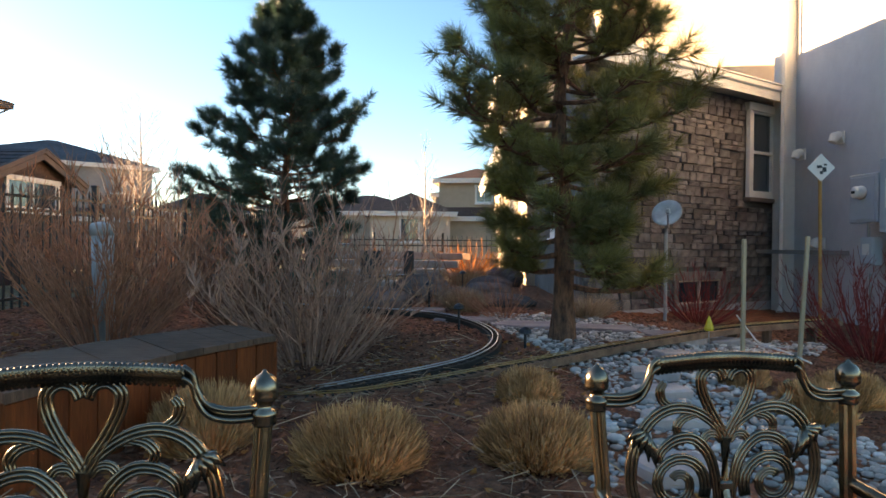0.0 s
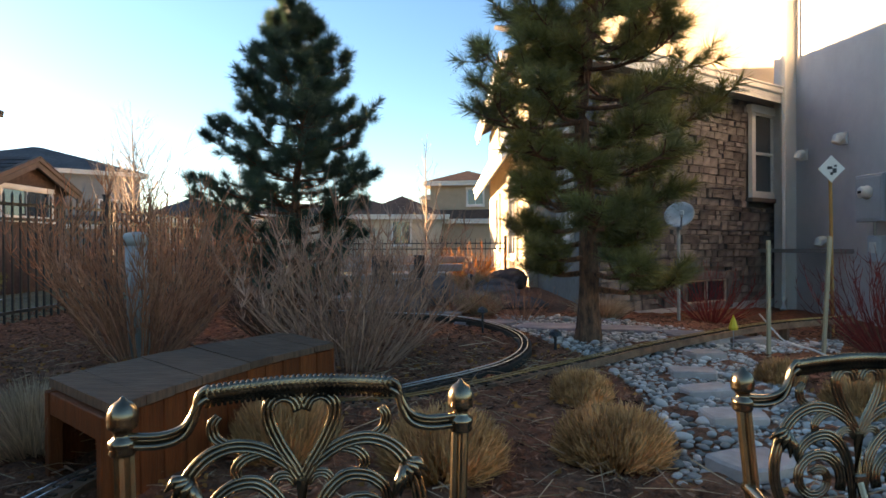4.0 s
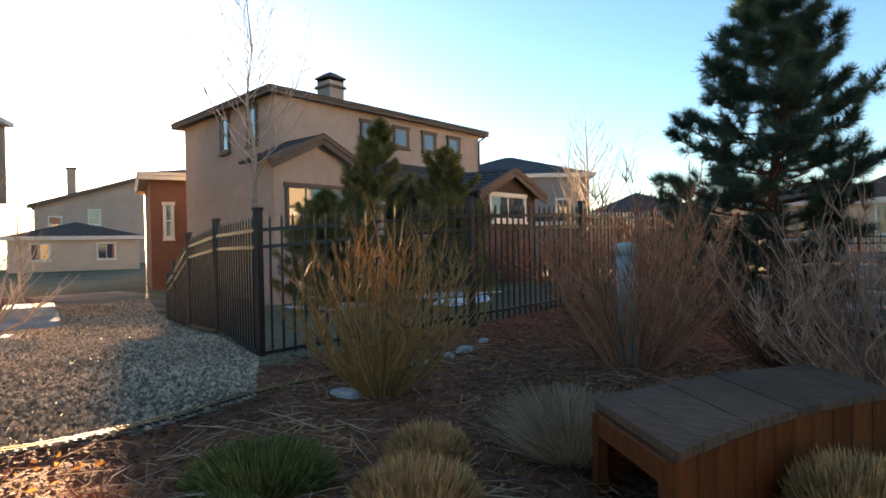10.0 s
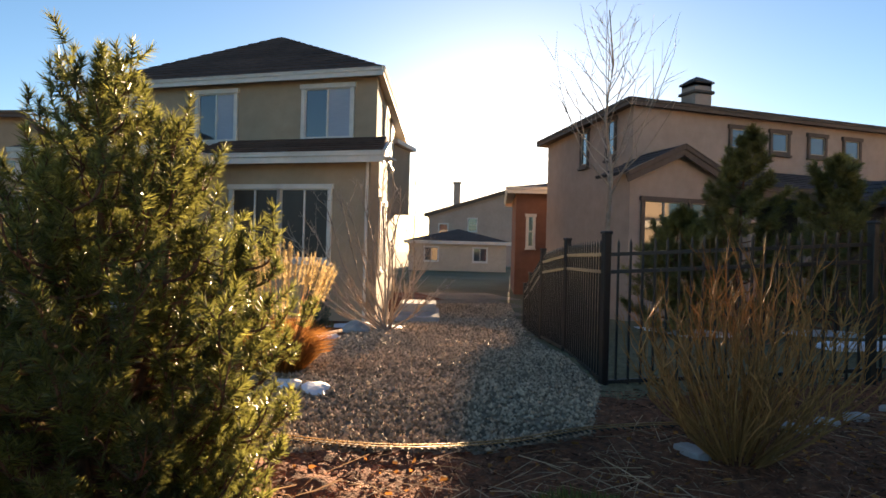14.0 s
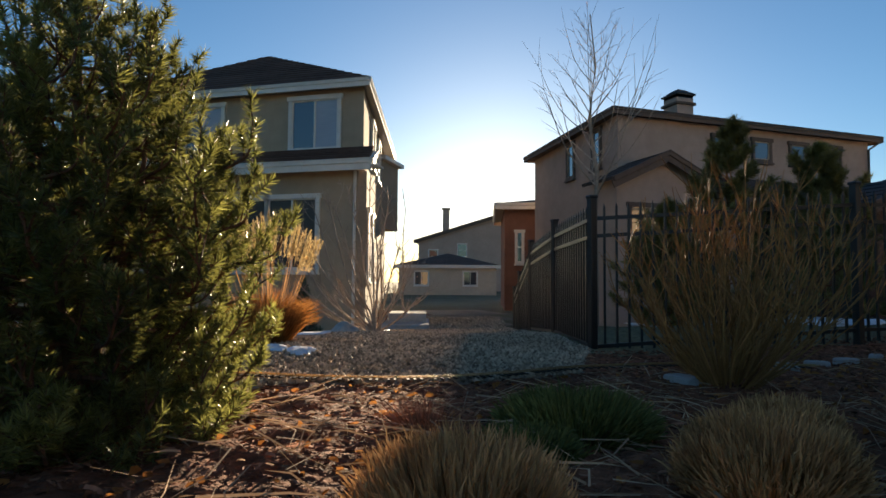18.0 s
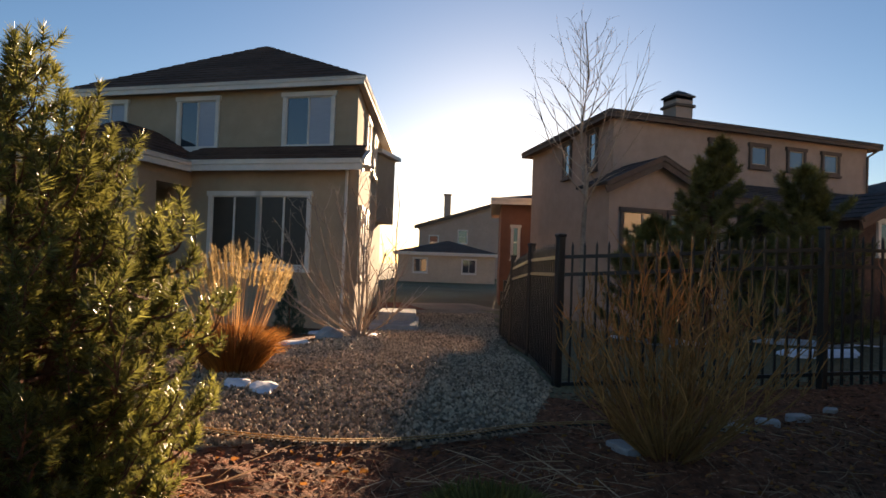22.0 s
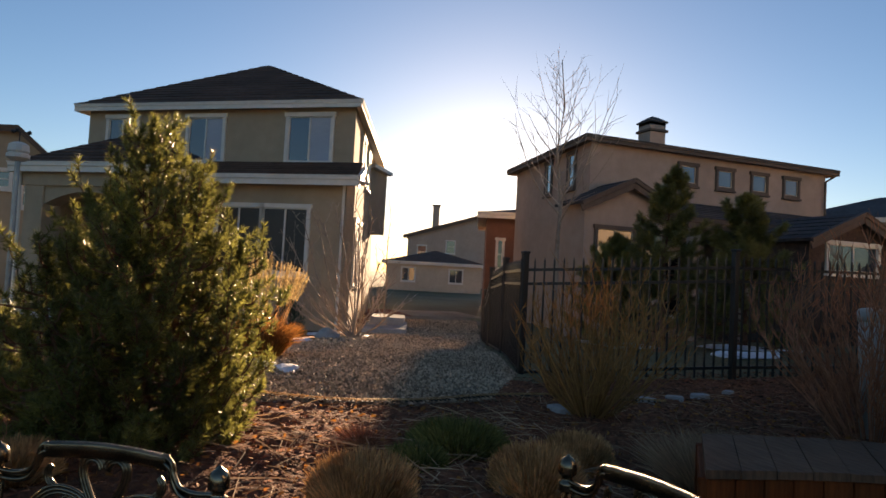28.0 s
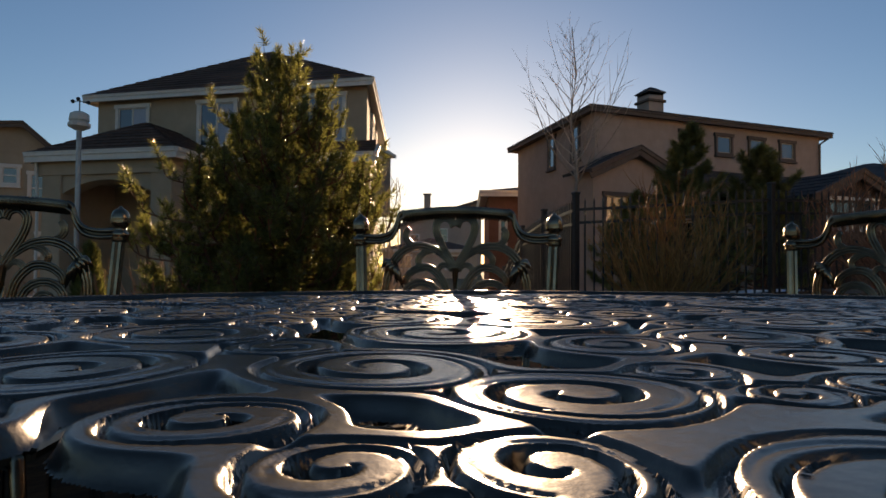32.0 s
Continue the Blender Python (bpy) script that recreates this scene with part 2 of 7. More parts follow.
M["rock"] = mat("river_rock", (0.58, 0.51, 0.44), (0.33, 0.285, 0.24), 0.75, scale=9, bump=0.3, rand=0.62, island=0.62, mottle=0.2)
M["slab"] = mat("flagstone", (0.45, 0.35, 0.30), (0.31, 0.24, 0.205), 0.85, scale=7, bump=0.6, rand=0.2, mottle=0.2)
M["boulder"] = mat("red_boulder", (0.16, 0.115, 0.10), (0.085, 0.065, 0.06), 0.9, scale=5, bump=0.8, bscale=14, bdist=0.03, rand=0.25)
M["redwood"] = mat("redwood", (0.21, 0.05, 0.012), (0.11, 0.026, 0.007), 0.7, scale=10, bump=0.5, stretch=(6, 6, 0.6), rand=0.22, mottle=0.2)
M["gray_wood"] = mat("weathered_wood", (0.165, 0.092, 0.056), (0.08, 0.044, 0.028), 0.85, scale=9, bump=0.6, stretch=(1, 6, 1), rand=0.15)
M["track_wood"] = mat("track_wood", (0.33, 0.175, 0.10), (0.17, 0.09, 0.055), 0.85, scale=12, bump=0.5, rand=0.15)
M["tie"] = mat("brown_tie", (0.05, 0.036, 0.026), rough=0.7, scale=20, bump=0.2)
M["rail"] = mat("brass_rail", (0.48, 0.31, 0.12), (0.30, 0.19, 0.08), 0.5, metal=1.0, scale=20, bump=0.1, mottle=0.2)
M["cast"] = mat("antique_cast_metal", (0.29, 0.215, 0.14), (0.10, 0.08, 0.06), 0.24, metal=1.0, scale=14, bump=0.25, bscale=90, bdist=0.002, mottle=0.2, big=3)
M["table_cast"] = mat("dark_cast_metal", (0.17, 0.145, 0.12), (0.10, 0.085, 0.07), 0.27, metal=1.0, scale=14, bump=0.25, bscale=90, bdist=0.002, mottle=0.25, big=4)
M["bark"] = mat("pine_bark", (0.25, 0.115, 0.065), (0.05, 0.03, 0.022), 0.95, scale=26, bump=1.0, bscale=22, bdist=0.03, stretch=(1, 1, 0.35))
M["twig"] = mat("shrub_twig", (0.46, 0.205, 0.115), (0.27, 0.11, 0.062), 0.8, scale=12, bump=0.2, island=0.35, mottle=0.2)
M["twig_gold"] = mat("golden_twig", (0.44, 0.24, 0.085), (0.29, 0.145, 0.055), 0.7, scale=12, bump=0.2, island=0.35, translucent=0.1)
M["twig_red"] = mat("red_twig", (0.30, 0.045, 0.034), (0.17, 0.025, 0.02), 0.7, scale=12, bump=0.2, island=0.3)
M["twig_gray"] = mat("bare_branch", (0.46, 0.36, 0.28), (0.30, 0.23, 0.18), 0.85, scale=12, bump=0.2, island=0.25)
M["needle"] = mat("pine_needle", (0.25, 0.22, 0.06), (0.10, 0.10, 0.033), 0.5, scale=3, bump=0, island=0.35, translucent=0.3, mottle=0.4, big=1.2)
M["needle_blue"] = mat("blue_green_needle", (0.07, 0.115, 0.065), (0.03, 0.06, 0.042), 0.5, scale=3, bump=0, island=0.3, translucent=0.25, mottle=0.35, big=1.0)
M["needle_gold"] = mat("sunny_needle", (0.235, 0.225, 0.058), (0.10, 0.105, 0.03), 0.35, scale=4, bump=0, island=0.5, translucent=0.54, mottle=0.4, big=1.6)
M["straw"] = mat("dry_grass", (0.80, 0.45, 0.20), (0.32, 0.155, 0.06), 0.8, scale=4, bump=0, island=0.35, translucent=0.3, mottle=0.3, big=2.0)
M["straw_pale"] = mat("pale_dry_stem", (0.50, 0.33, 0.20), (0.32, 0.20, 0.12), 0.85, scale=4, bump=0, island=0.35, translucent=0.15, mottle=0.3)
M["rust_grass"] = mat("rust_grass", (0.46, 0.20, 0.055), (0.28, 0.11, 0.035), 0.75, scale=4, bump=0, island=0.35, translucent=0.4)
M["plume"] = mat("seed_plume", (0.66, 0.50, 0.26), (0.48, 0.35, 0.17), 0.8, scale=6, bump=0, island=0.2, translucent=0.45)
M["green"] = mat("green_blade", (0.255, 0.232, 0.068), (0.105, 0.120, 0.033), 0.65, scale=4, bump=0, island=0.4, translucent=0.3)
M["snow"] = mat("old_snow", (0.80, 0.82, 0.86), (0.66, 0.68, 0.72), 0.6, scale=6, bump=0.5)
M["pvc"] = mat("weathered_pipe", (0.43, 0.45, 0.43), (0.29, 0.31, 0.30), 0.6, scale=5, bump=0.15, mottle=0.2, big=3)
M["meter"] = mat("gray_enamel", (0.36, 0.38, 0.39), (0.31, 0.33, 0.34), 0.45, scale=4, bump=0.08, mottle=0.1)
M["stake"] = mat("pale_timber", (0.46, 0.34, 0.21), (0.34, 0.245, 0.15), 0.75, scale=10, bump=0.3, stretch=(5, 5, 0.5))
M["orange"] = mat("orange_pole", (0.42, 0.20, 0.06), (0.33, 0.15, 0.045), 0.6, scale=8, bump=0.1)
M["yellow"] = mat("yellow_plastic", (0.75, 0.52, 0.02), (0.62, 0.42, 0.02), 0.5, scale=8, bump=0.05, mottle=0.1)
M["black"] = mat("black_plastic", (0.012, 0.012, 0.014), rough=0.5, scale=8, bump=0.1)
M["steel"] = mat("gray_steel", (0.38, 0.38, 0.38), (0.28, 0.28, 0.28), 0.4, metal=0.8, scale=8, bump=0.1)
M["twig_pale"] = mat("pale_shrub_twig", (0.46, 0.25, 0.165), (0.25, 0.125, 0.083), 0.8, scale=12, bump=0.2, island=0.35, mottle=0.2)
M["pane_brown"] = mat("dim_window", (0.035, 0.024, 0.018), (0.018, 0.013, 0.010), 0.4, scale=1.5, bump=0.02, mottle=0.3)
M["rail_steel"] = mat("steel_rail", (0.55, 0.56, 0.58), (0.38, 0.39, 0.40), 0.36, metal=1.0, scale=20, bump=0.1, mottle=0.2)
M["slab_dark"] = mat("dark_flagstone", (0.25, 0.20, 0.19), (0.16, 0.13, 0.125), 0.85, scale=7, bump=0.6, rand=0.2, mottle=0.2)
M["brick"] = mat("brown_brick", (0.14, 0.095, 0.078), (0.075, 0.05, 0.043), 0.9, scale=8, bump=0.4, rand=0.3)

# ---- ground ----
PATIO, PATIO_R = Vector((0.5, -0.7)), 2.35


def clamp(v, a=0.0, b=1.0):
    return max(a, min(b, v))


def gz(x, y):
    """The garden's height."""
    z = 0.34 - 0.68 * clamp((-7.0 - x) / 9.0) - 0.12 * clamp((x - 1.5) / 3.0)
    z += 0.05 * noise.noise((x * 0.5, y * 0.5, 0.0)) * clamp((14 - abs(x)) / 6)
    z += 0.10 * clamp((y - 4.0) / 4.0) * clamp((-1.5 - x) / 2.0) * clamp((9 + x) / 3.0)
    if math.hypot(x - PATIO.x, y - PATIO.y) < PATIO_R + 0.07:
        z = -0.10
    return z


GRAVEL = [(-4.55, -0.6), (-4.38, 0.5), (-4.15, 1.3), (-4.3, 2.1), (-5.6, 3.0), (-9.4, 4.2), (-14.5, 6.4), (-27.0, 11.6), (-27.0, 8.2), (-14.5, 2.9), (-10.5, 1.3), (-8.0, -0.6)]
RIVER = [(0.45, 1.9), (0.75, 3.2), (0.80, 4.2), (0.55, 5.2), (0.25, 6.6), (0.3, 7.3), (1.5, 6.9), (2.6, 5.9), (3.6, 5.8), (2.9, 4.8), (2.0, 4.6), (1.75, 3.2), (1.9, 1.9), (1.2, 1.7)]


def inside(p, poly):
    x, y, c = p[0], p[1], False
    for (x0, y0), (x1, y1) in zip(poly, poly[1:] + poly[:1]):
        if (y0 > y) != (y1 > y) and x < (x1 - x0) * (y - y0) / (y1 - y0) + x0:
            c = not c
    return c


def steps(lo, a, b, hi, fine, growth=1.25):
    out, s = [], fine
    v = a
    while v > lo:
        s *= growth
        v -= s
        out.append(max(v, lo))
    out = out[::-1] + [a + (b - a) * i / round((b - a) / fine) for i in range(round((b - a) / fine) + 1)]
    s, v = fine, b
    while v < hi:
        s *= growth
        v += s
        out.append(min(v, hi))
    return out


gx, gy = steps(-900, -7.6, 4.2, 900, 0.055), steps(-900, -3.2, 7.4, 900, 0.055)


def clods(x, y):
    """Lumps of the mulch, lower on the raked gravel."""
    k = 0.3 if inside((x, y), GRAVEL) else 1.0
    return k * (0.030 * noise.noise((x * 5.5, y * 5.5, 3.1)) + 0.026 * noise.noise((x * 11.0, y * 11.0, 7.7)))


gv = [(x, y, gz(x, y) + (clods(x, y) if abs(x) < 12 and abs(y) < 12 else 0.0)) for y in gy for x in gx]
gf, gi, nx = [], [], len(gx)
for j in range(len(gy) - 1):
    for i in range(nx - 1):
        gf.append((j * nx + i, j * nx + i + 1, (j + 1) * nx + i + 1, (j + 1) * nx + i))
        c = ((gx[i] + gx[i + 1]) / 2, (gy[j] + gy[j + 1]) / 2)
        garden = -7.2 < c[0] < 6.5 and -6 < c[1] < 13
        border = -27.0 < c[0] <= -7.2 and -1.0 < c[1] < 2.6 - 0.42 * (c[0] + 7.2)
        gi.append(1 if inside(c, GRAVEL) else 0 if garden and c[0] > -5.3 + 0.03 * c[1] or garden and c[1] < 2.6 or border else 2)
ground = raw("ground", gv, gf, [M["mulch"], M["gravel"], M["lawn"]], smooth=True, ids=gi)
tagged(ground, "garden ground of dark mulch, pale gravel and dormant grass", "ground", kind="structure")

# patio of pavers inside a low timber edging
patio = thing("patio", "small round patio of gray pavers under the table", "patio", kind="structure")
bm = bmesh.new()
prism(bm, [(PATIO.x + (PATIO_R - 0.06) * math.cos(a * math.pi / 24), PATIO.y + (PATIO_R - 0.06) * math.sin(a * math.pi / 24)) for a in range(48)], -0.09, -0.02)
part("bedding", bm, M["mortar"], patio)
pav = bmesh.new()
box(pav, (0, 0, 0), (0.39, 0.39, 0.05), bevel=0.008)
pme = bpy.data.meshes.new("paver")
pav.to_mesh(pme)
pav.free()
pme.materials.append(M["paver"])
for i in range(-6, 7):
    for j in range(-6, 7):
        x, y = PATIO.x + i * 0.4 + (0.2 if j % 2 else 0), PATIO.y + j * 0.4
        if math.hypot(x - PATIO.x, y - PATIO.y) < PATIO_R - 0.32:
            o = new("paver", pme)
            o.parent = patio
            o.matrix_basis = pose(x, y, -0.025 + U(-0.003, 0.003), 0, 0, U(-1, 1))
edging = thing("patio_edging", "low curved border of dark upright timbers round the patio", "edging", kind="structure")
ebm = boxbm((0, 0, 0), (0.115, 0.09, 0.5), bevel=0.012)
eme = bpy.data.meshes.new("timber")
ebm.to_mesh(eme)
ebm.free()
eme.materials.append(M["edging"])
for k in range(122):
    a = 2 * math.pi * k / 122
    if 0.2 < a < 5.2:
        o = new("timber", eme)
        o.parent = edging
        o.matrix_basis = pose(PATIO.x + (PATIO_R + 0.02) * math.cos(a), PATIO.y + (PATIO_R + 0.02) * math.sin(a), 0.10 + U(-0.01, 0.01), 0, 0, math.degrees(a) + 90)


# ---- houses ----
def window(parent, w, h, m, trim=None, pane=None, split="v", sill=True, blind=0.0):
    """A framed window in the plane y = 0 of m, facing -y, its lower left corner at the origin."""
    trim, pane = trim or M["white"], pane or M["glass"]
    t = 0.10
    bm = bmesh.new()
    box(bm, (w / 2, -0.03, -t / 2), (w + 2 * t, 0.07, t))
    box(bm, (w / 2, -0.035, h + t * 0.6), (w + 2.8 * t, 0.09, t * 1.2))
    box(bm, (-t / 2, -0.028, h / 2), (t, 0.066, h))
    box(bm, (w + t / 2, -0.028, h / 2), (t, 0.066, h))
    if sill:
        box(bm, (w / 2, -0.05, -t - 0.03), (w + 2.6 * t, 0.12, 0.06))
    ob = part("window", bm, trim, parent)
    ob.matrix_basis = m
    n = 2 if split in ("v", "h") else 1
    for i in range(n):
        bm = bmesh.new()
        if split == "v":
            box(bm, (w * (i + 0.5) / n, 0.004, h / 2), (w / n - 0.05, 0.012, h - 0.05))
        elif split == "h":
            box(bm, (w / 2, 0.004, h * (i + 0.5) / n), (w - 0.05, 0.012, h / n - 0.05))
        else:
            box(bm, (w / 2, 0.004, h / 2), (w - 0.05, 0.012, h - 0.05))
        part("pane", bm, pane if not (blind and i == n - 1) else M["blind"], ob)
    bm = bmesh.new()
    for x, z, a, b in ((w / 2, 0.012, w, 0.03), (w / 2, h - 0.012, w, 0.03), (0.012, h / 2, 0.03, h), (w - 0.012, h / 2, 0.03, h)):
        box(bm, (x, -0.008, z), (a, 0.04, b))
    if n == 2:
        box(bm, (w / 2, -0.01, h / 2), (0.045, 0.045, h) if split == "v" else (w, 0.045, 0.045))
    part("sash", bm, M["white"] if trim is M["white"] else M["tan_far"], ob)
    return ob


def slope(parent, quad, mat_, t=0.06, courses=0, name="roof"):
    """A roof plane over four (or three) corners, eave first; with courses, rows of shingle lie on it."""
    q = [Vector(p) for p in quad]
    n = (q[1] - q[0]).cross(q[-1] - q[0]).normalized()
    bm = bmesh.new()
    lo = [bm.verts.new(p) for p in q]
    hi = [bm.verts.new(p + n * t) for p in q]
    bm.faces.new(lo[::-1])
    bm.faces.new(hi)
    for i in range(len(q)):
        bm.faces.new((lo[i], lo[(i + 1) % len(q)], hi[(i + 1) % len(q)], hi[i]))
    ob = part(name, bm, mat_, parent)
    if courses:
        top = (q[2], q[3]) if len(q) == 4 else (q[2], q[2])
        for k in range(courses):
            a, b = k / courses, min((k + 1.12) / courses, 1.0)
            l0, r0 = q[0].lerp(top[1], a), q[1].lerp(top[0], a)
            l1, r1 = q[0].lerp(top[1], b), q[1].lerp(top[0], b)
            bm = bmesh.new()
            vs = [bm.verts.new(p) for p in (l0 + n * (t + 0.028), r0 + n * (t + 0.028), r1 + n * (t + 0.004), l1 + n * (t + 0.004), l0 + n * t * 0.9, r0 + n * t * 0.9)]
            bm.faces.new(vs[:4])
            bm.faces.new((vs[4], vs[5], vs[1], vs[0]))
            part("shingle_course", bm, mat_, ob)
    return ob


def gutter(parent, a, b, s=0.12, mat_=None):
    a, b = Vector(a), Vector(b)
    d = (b - a)
    bm = bmesh.new()
    rz = math.atan2(d.y, d.x)
    tilt = Matrix.Rotation(-math.atan2(d.z, math.hypot(d.x, d.y)), 4, 'Y')
    box(bm, (a + b) / 2, (d.length, s, s), rz, 0.02, tilt)
    box(bm, (a + b) / 2 + Vector((0, 0, s * 0.55)), (d.length, s * 1.25, s * 0.2), rz, 0, tilt)
    box(bm, (a + b) / 2 - Vector((0, 0, s * 1.0)), (d.length, s * 0.3, s * 1.6), rz, 0, tilt)
    return part("gutter", bm, mat_ or M["white"], parent)


def walls(parent, plan, z0, z1, mat_, name="wall"):
    bm = bmesh.new()
    prism(bm, plan, z0, z1)
    return part(name, bm, mat_, parent)


def hip(parent, x0, x1, y0, y1, z, h, mat_, courses=0, over=0.4, ridge=None):
    """A hip roof over a rectangle, its ridge along the longer side."""
    x0, x1, y0, y1 = x0 - over, x1 + over, y0 - over, y1 + over
    if ridge is None:
        k = min(x1 - x0, y1 - y0) / 2
        ridge = ((x0 + k, (y0 + y1) / 2), (x1 - k, (y0 + y1) / 2)) if x1 - x0 > y1 - y0 else (((x0 + x1) / 2, y0 + k), ((x0 + x1) / 2, y1 - k))
    (ax, ay), (bx, by) = ridge
    A, B = (ax, ay, z + h), (bx, by, z + h)
    c = [(x0, y0, z), (x1, y0, z), (x1, y1, z), (x0, y1, z)]
    if abs(bx - ax) > abs(by - ay):
        slope(parent, (c[0], c[1], B, A), mat_, courses=courses)
        slope(parent, (c[1], c[2], B), mat_, courses=courses)
        slope(parent, (c[2], c[3], A, B), mat_)
        slope(parent, (c[3], c[0], A), mat_)
    else:
        slope(parent, (c[0], c[1], A), mat_, courses=courses)
        slope(parent, (c[1], c[2], B, A), mat_, courses=courses)
        slope(parent, (c[2], c[3], B), mat_)
        slope(parent, (c[3], c[0], A, B), mat_)
    bm = bmesh.new()
    prism(bm, [(x0, y0), (x1, y0), (x1, y1), (x0, y1)], z - 0.05, z - 0.004)
    part("soffit", bm, M["white"], parent)
    for a, b in ((c[0], c[1]), (c[1], c[2]), (c[2], c[3]), (c[3], c[0])):
        gutter(parent, a, b)


def face(x, z, y=0.0):
    return pose(x, y, z)


# the tan neighbour house beyond the gravel
tan = thing("house", "two-storey tan stucco house with brown hip roof and white trim", "house", pose(-16.05, 3.3, 0, 0, 0, 56.2))
walls(tan, [(-9.2, 0), (-0.26, 0), (-2.9, 8.7), (-9.2, 8.7)], -0.9, 5.9, M["tan"])
A0, A1 = (-5.7, 4.4, 8.72), (-5.7, 6.2, 8.72)
e = [(-9.5, -0.3, 5.98), (0.0, -0.3, 5.98), (-2.6, 9.0, 5.98), (-9.5, 9.0, 5.98)]
slope(tan, (e[0], e[1], A0), M["shingle"], courses=16)
slope(tan, (e[1], e[2], A1, A0), M["shingle"], courses=14)
slope(tan, (e[2], e[3], A1), M["shingle"])
slope(tan, (e[3], e[0], A0, A1), M["shingle"], courses=14)
bm = bmesh.new()
prism(bm, [p[:2] for p in e], 5.92, 5.97)
part("soffit", bm, M["white"], tan)
for i in range(4):
    gutter(tan, e[i], e[(i + 1) % 4], 0.085)
for x0, x1 in ((-2.28, -0.98), (-5.56, -4.42), (-8.42, -7.42)):
    window(tan, x1 - x0, 1.28, face(x0, 4.36), blind=1)
# lower storey, its skirt roof and the covered porch
walls(tan, [(-5.4, -0.6), (-0.15, -0.6), (-0.15, -0.02), (-5.4, -0.02)], -0.9, 3.7, M["tan"], "lower_wall")
slope(tan, ((-5.1, -1.05, 3.78), (0.35, -1.05, 3.78), (0.05, -0.03, 4.28), (-4.7, -0.03, 4.28)), M["shingle"], courses=6)
gutter(tan, (-4.6, -1.05, 3.75), (0.35, -1.05, 3.75), 0.11)
gutter(tan, (0.35, -1.05, 3.75), (0.1, -0.1, 4.1), 0.14)
bm = bmesh.new()
box(bm, (-2.2, -0.8, 3.66), (5.4, 0.5, 0.04))
part("soffit", bm, M["white"], tan)
for x0 in (-3.98, -2.56):
    window(tan, 1.32, 1.74, face(x0, 1.22, -0.6), pane=M["pane_brown"])
porch = part("porch_roof", boxbm((-6.75, -1.3, 3.44), (4.2, 2.5, 0.5)), M["tan"], tan)
ap = (-6.45, -1.2, 4.8)
pe = [(-9.0, -2.75, 3.72), (-4.35, -2.75, 3.72), (-4.35, 0.0, 3.72), (-9.0, 0.0, 3.72)]
slope(tan, (pe[0], pe[1], ap), M["shingle"], courses=9)
slope(tan, (pe[1], pe[2], (-6.45, 0, 4.8), ap), M["shingle"], courses=8)
slope(tan, (pe[3], pe[0], ap, (-6.45, 0, 4.8)), M["shingle"], courses=8)
gutter(tan, pe[0], pe[1], 0.11)
gutter(tan, pe[1], (-4.35, -1.05, 3.72), 0.11)
gutter(tan, pe[3], pe[0], 0.11)
for x in (-8.35, -4.95):
    bm = boxbm((x, -2.2, 1.25), (0.62, 0.62, 4.3), bevel=0.02)
    part("porch_column", bm, M["tan"], tan)
bm = bmesh.new()
arch = [(-8.1 + 2.9 * k / 20, 2.65 + 0.4 * math.sin(math.pi * k / 20) ** 0.8) for k in range(21)]
lo_, hi_ = [[bm.verts.new((x, y, z)) for x, z in arch] for y in (-2.45, -1.95)], [[bm.verts.new((x, y, 3.25)) for x, z in arch] for y in (-2.45, -1.95)]
for k in range(20):
    bm.faces.new((lo_[0][k], lo_[0][k + 1], hi_[0][k + 1], hi_[0][k]))
    bm.faces.new((lo_[1][k + 1], lo_[1][k], hi_[1][k], hi_[1][k + 1]))
    bm.faces.new((lo_[0][k + 1], lo_[0][k], lo_[1][k], lo_[1][k + 1]))
part("porch_arch", bm, M["tan"], tan)
walls(tan, [(-8.66, -1.9), (-8.5, -1.9), (-8.5, -0.02), (-8.66, -0.02)], -0.9, 3.2, M["tan"], "porch_side_wall")
part("porch_floor", boxbm((-6.65, -1.3, -0.35), (4.4, 2.7, 0.5)), M["concrete"], tan)
window(tan, 1.5, 2.0, face(-7.2, 0.2, -0.01), trim=M["tan_trim"], pane=M["pane_brown"], split="v", sill=False)
bm = bmesh.new()
sweep(bm, [(-8.75, -2.62, 3.6), (-8.75, -2.55, 2.6), (-8.75, -2.55, -0.5)], 0.045, 6)
part("downspout", bm, M["white"], tan)
bm = bmesh.new()
sweep(bm, [(-0.2, -0.66, 3.6), (-0.2, -0.66, -0.5)], 0.04, 6)
part("downspout", bm, M["white"], tan)
side = math.degrees(math.atan2(8.7, -2.64))
for d, z, w, h in ((1.2, 1.0, 0.5, 1.8), (2.6, 1.0, 0.5, 1.8), (2.2, 4.3, 0.8, 1.2), (4.6, 4.3, 0.8, 1.2)):
    window(tan, w, h, pose(-0.26 - 2.64 * d / 9.09 + 0.015, 8.7 * d / 9.09, z, 0, 0, side), split="h")
part("side_step", boxbm((0.42, 1.7, -0.1), (1.0, 1.3, 0.34), 0.29, 0.02), M["concrete"], tan)
part("side_step", boxbm((0.55, 1.2, -0.3), (1.2, 2.6, 0.3), 0.29, 0.02), M["concrete"], tan)
bump = part("bay", boxbm((-2.45, 7.2, 4.1), (0.6, 1.8, 2.5)), M["tan"], tan)
part("bay_roof", boxbm((-2.4, 7.2, 5.4), (0.9, 2.1, 0.14)), M["white"], tan)

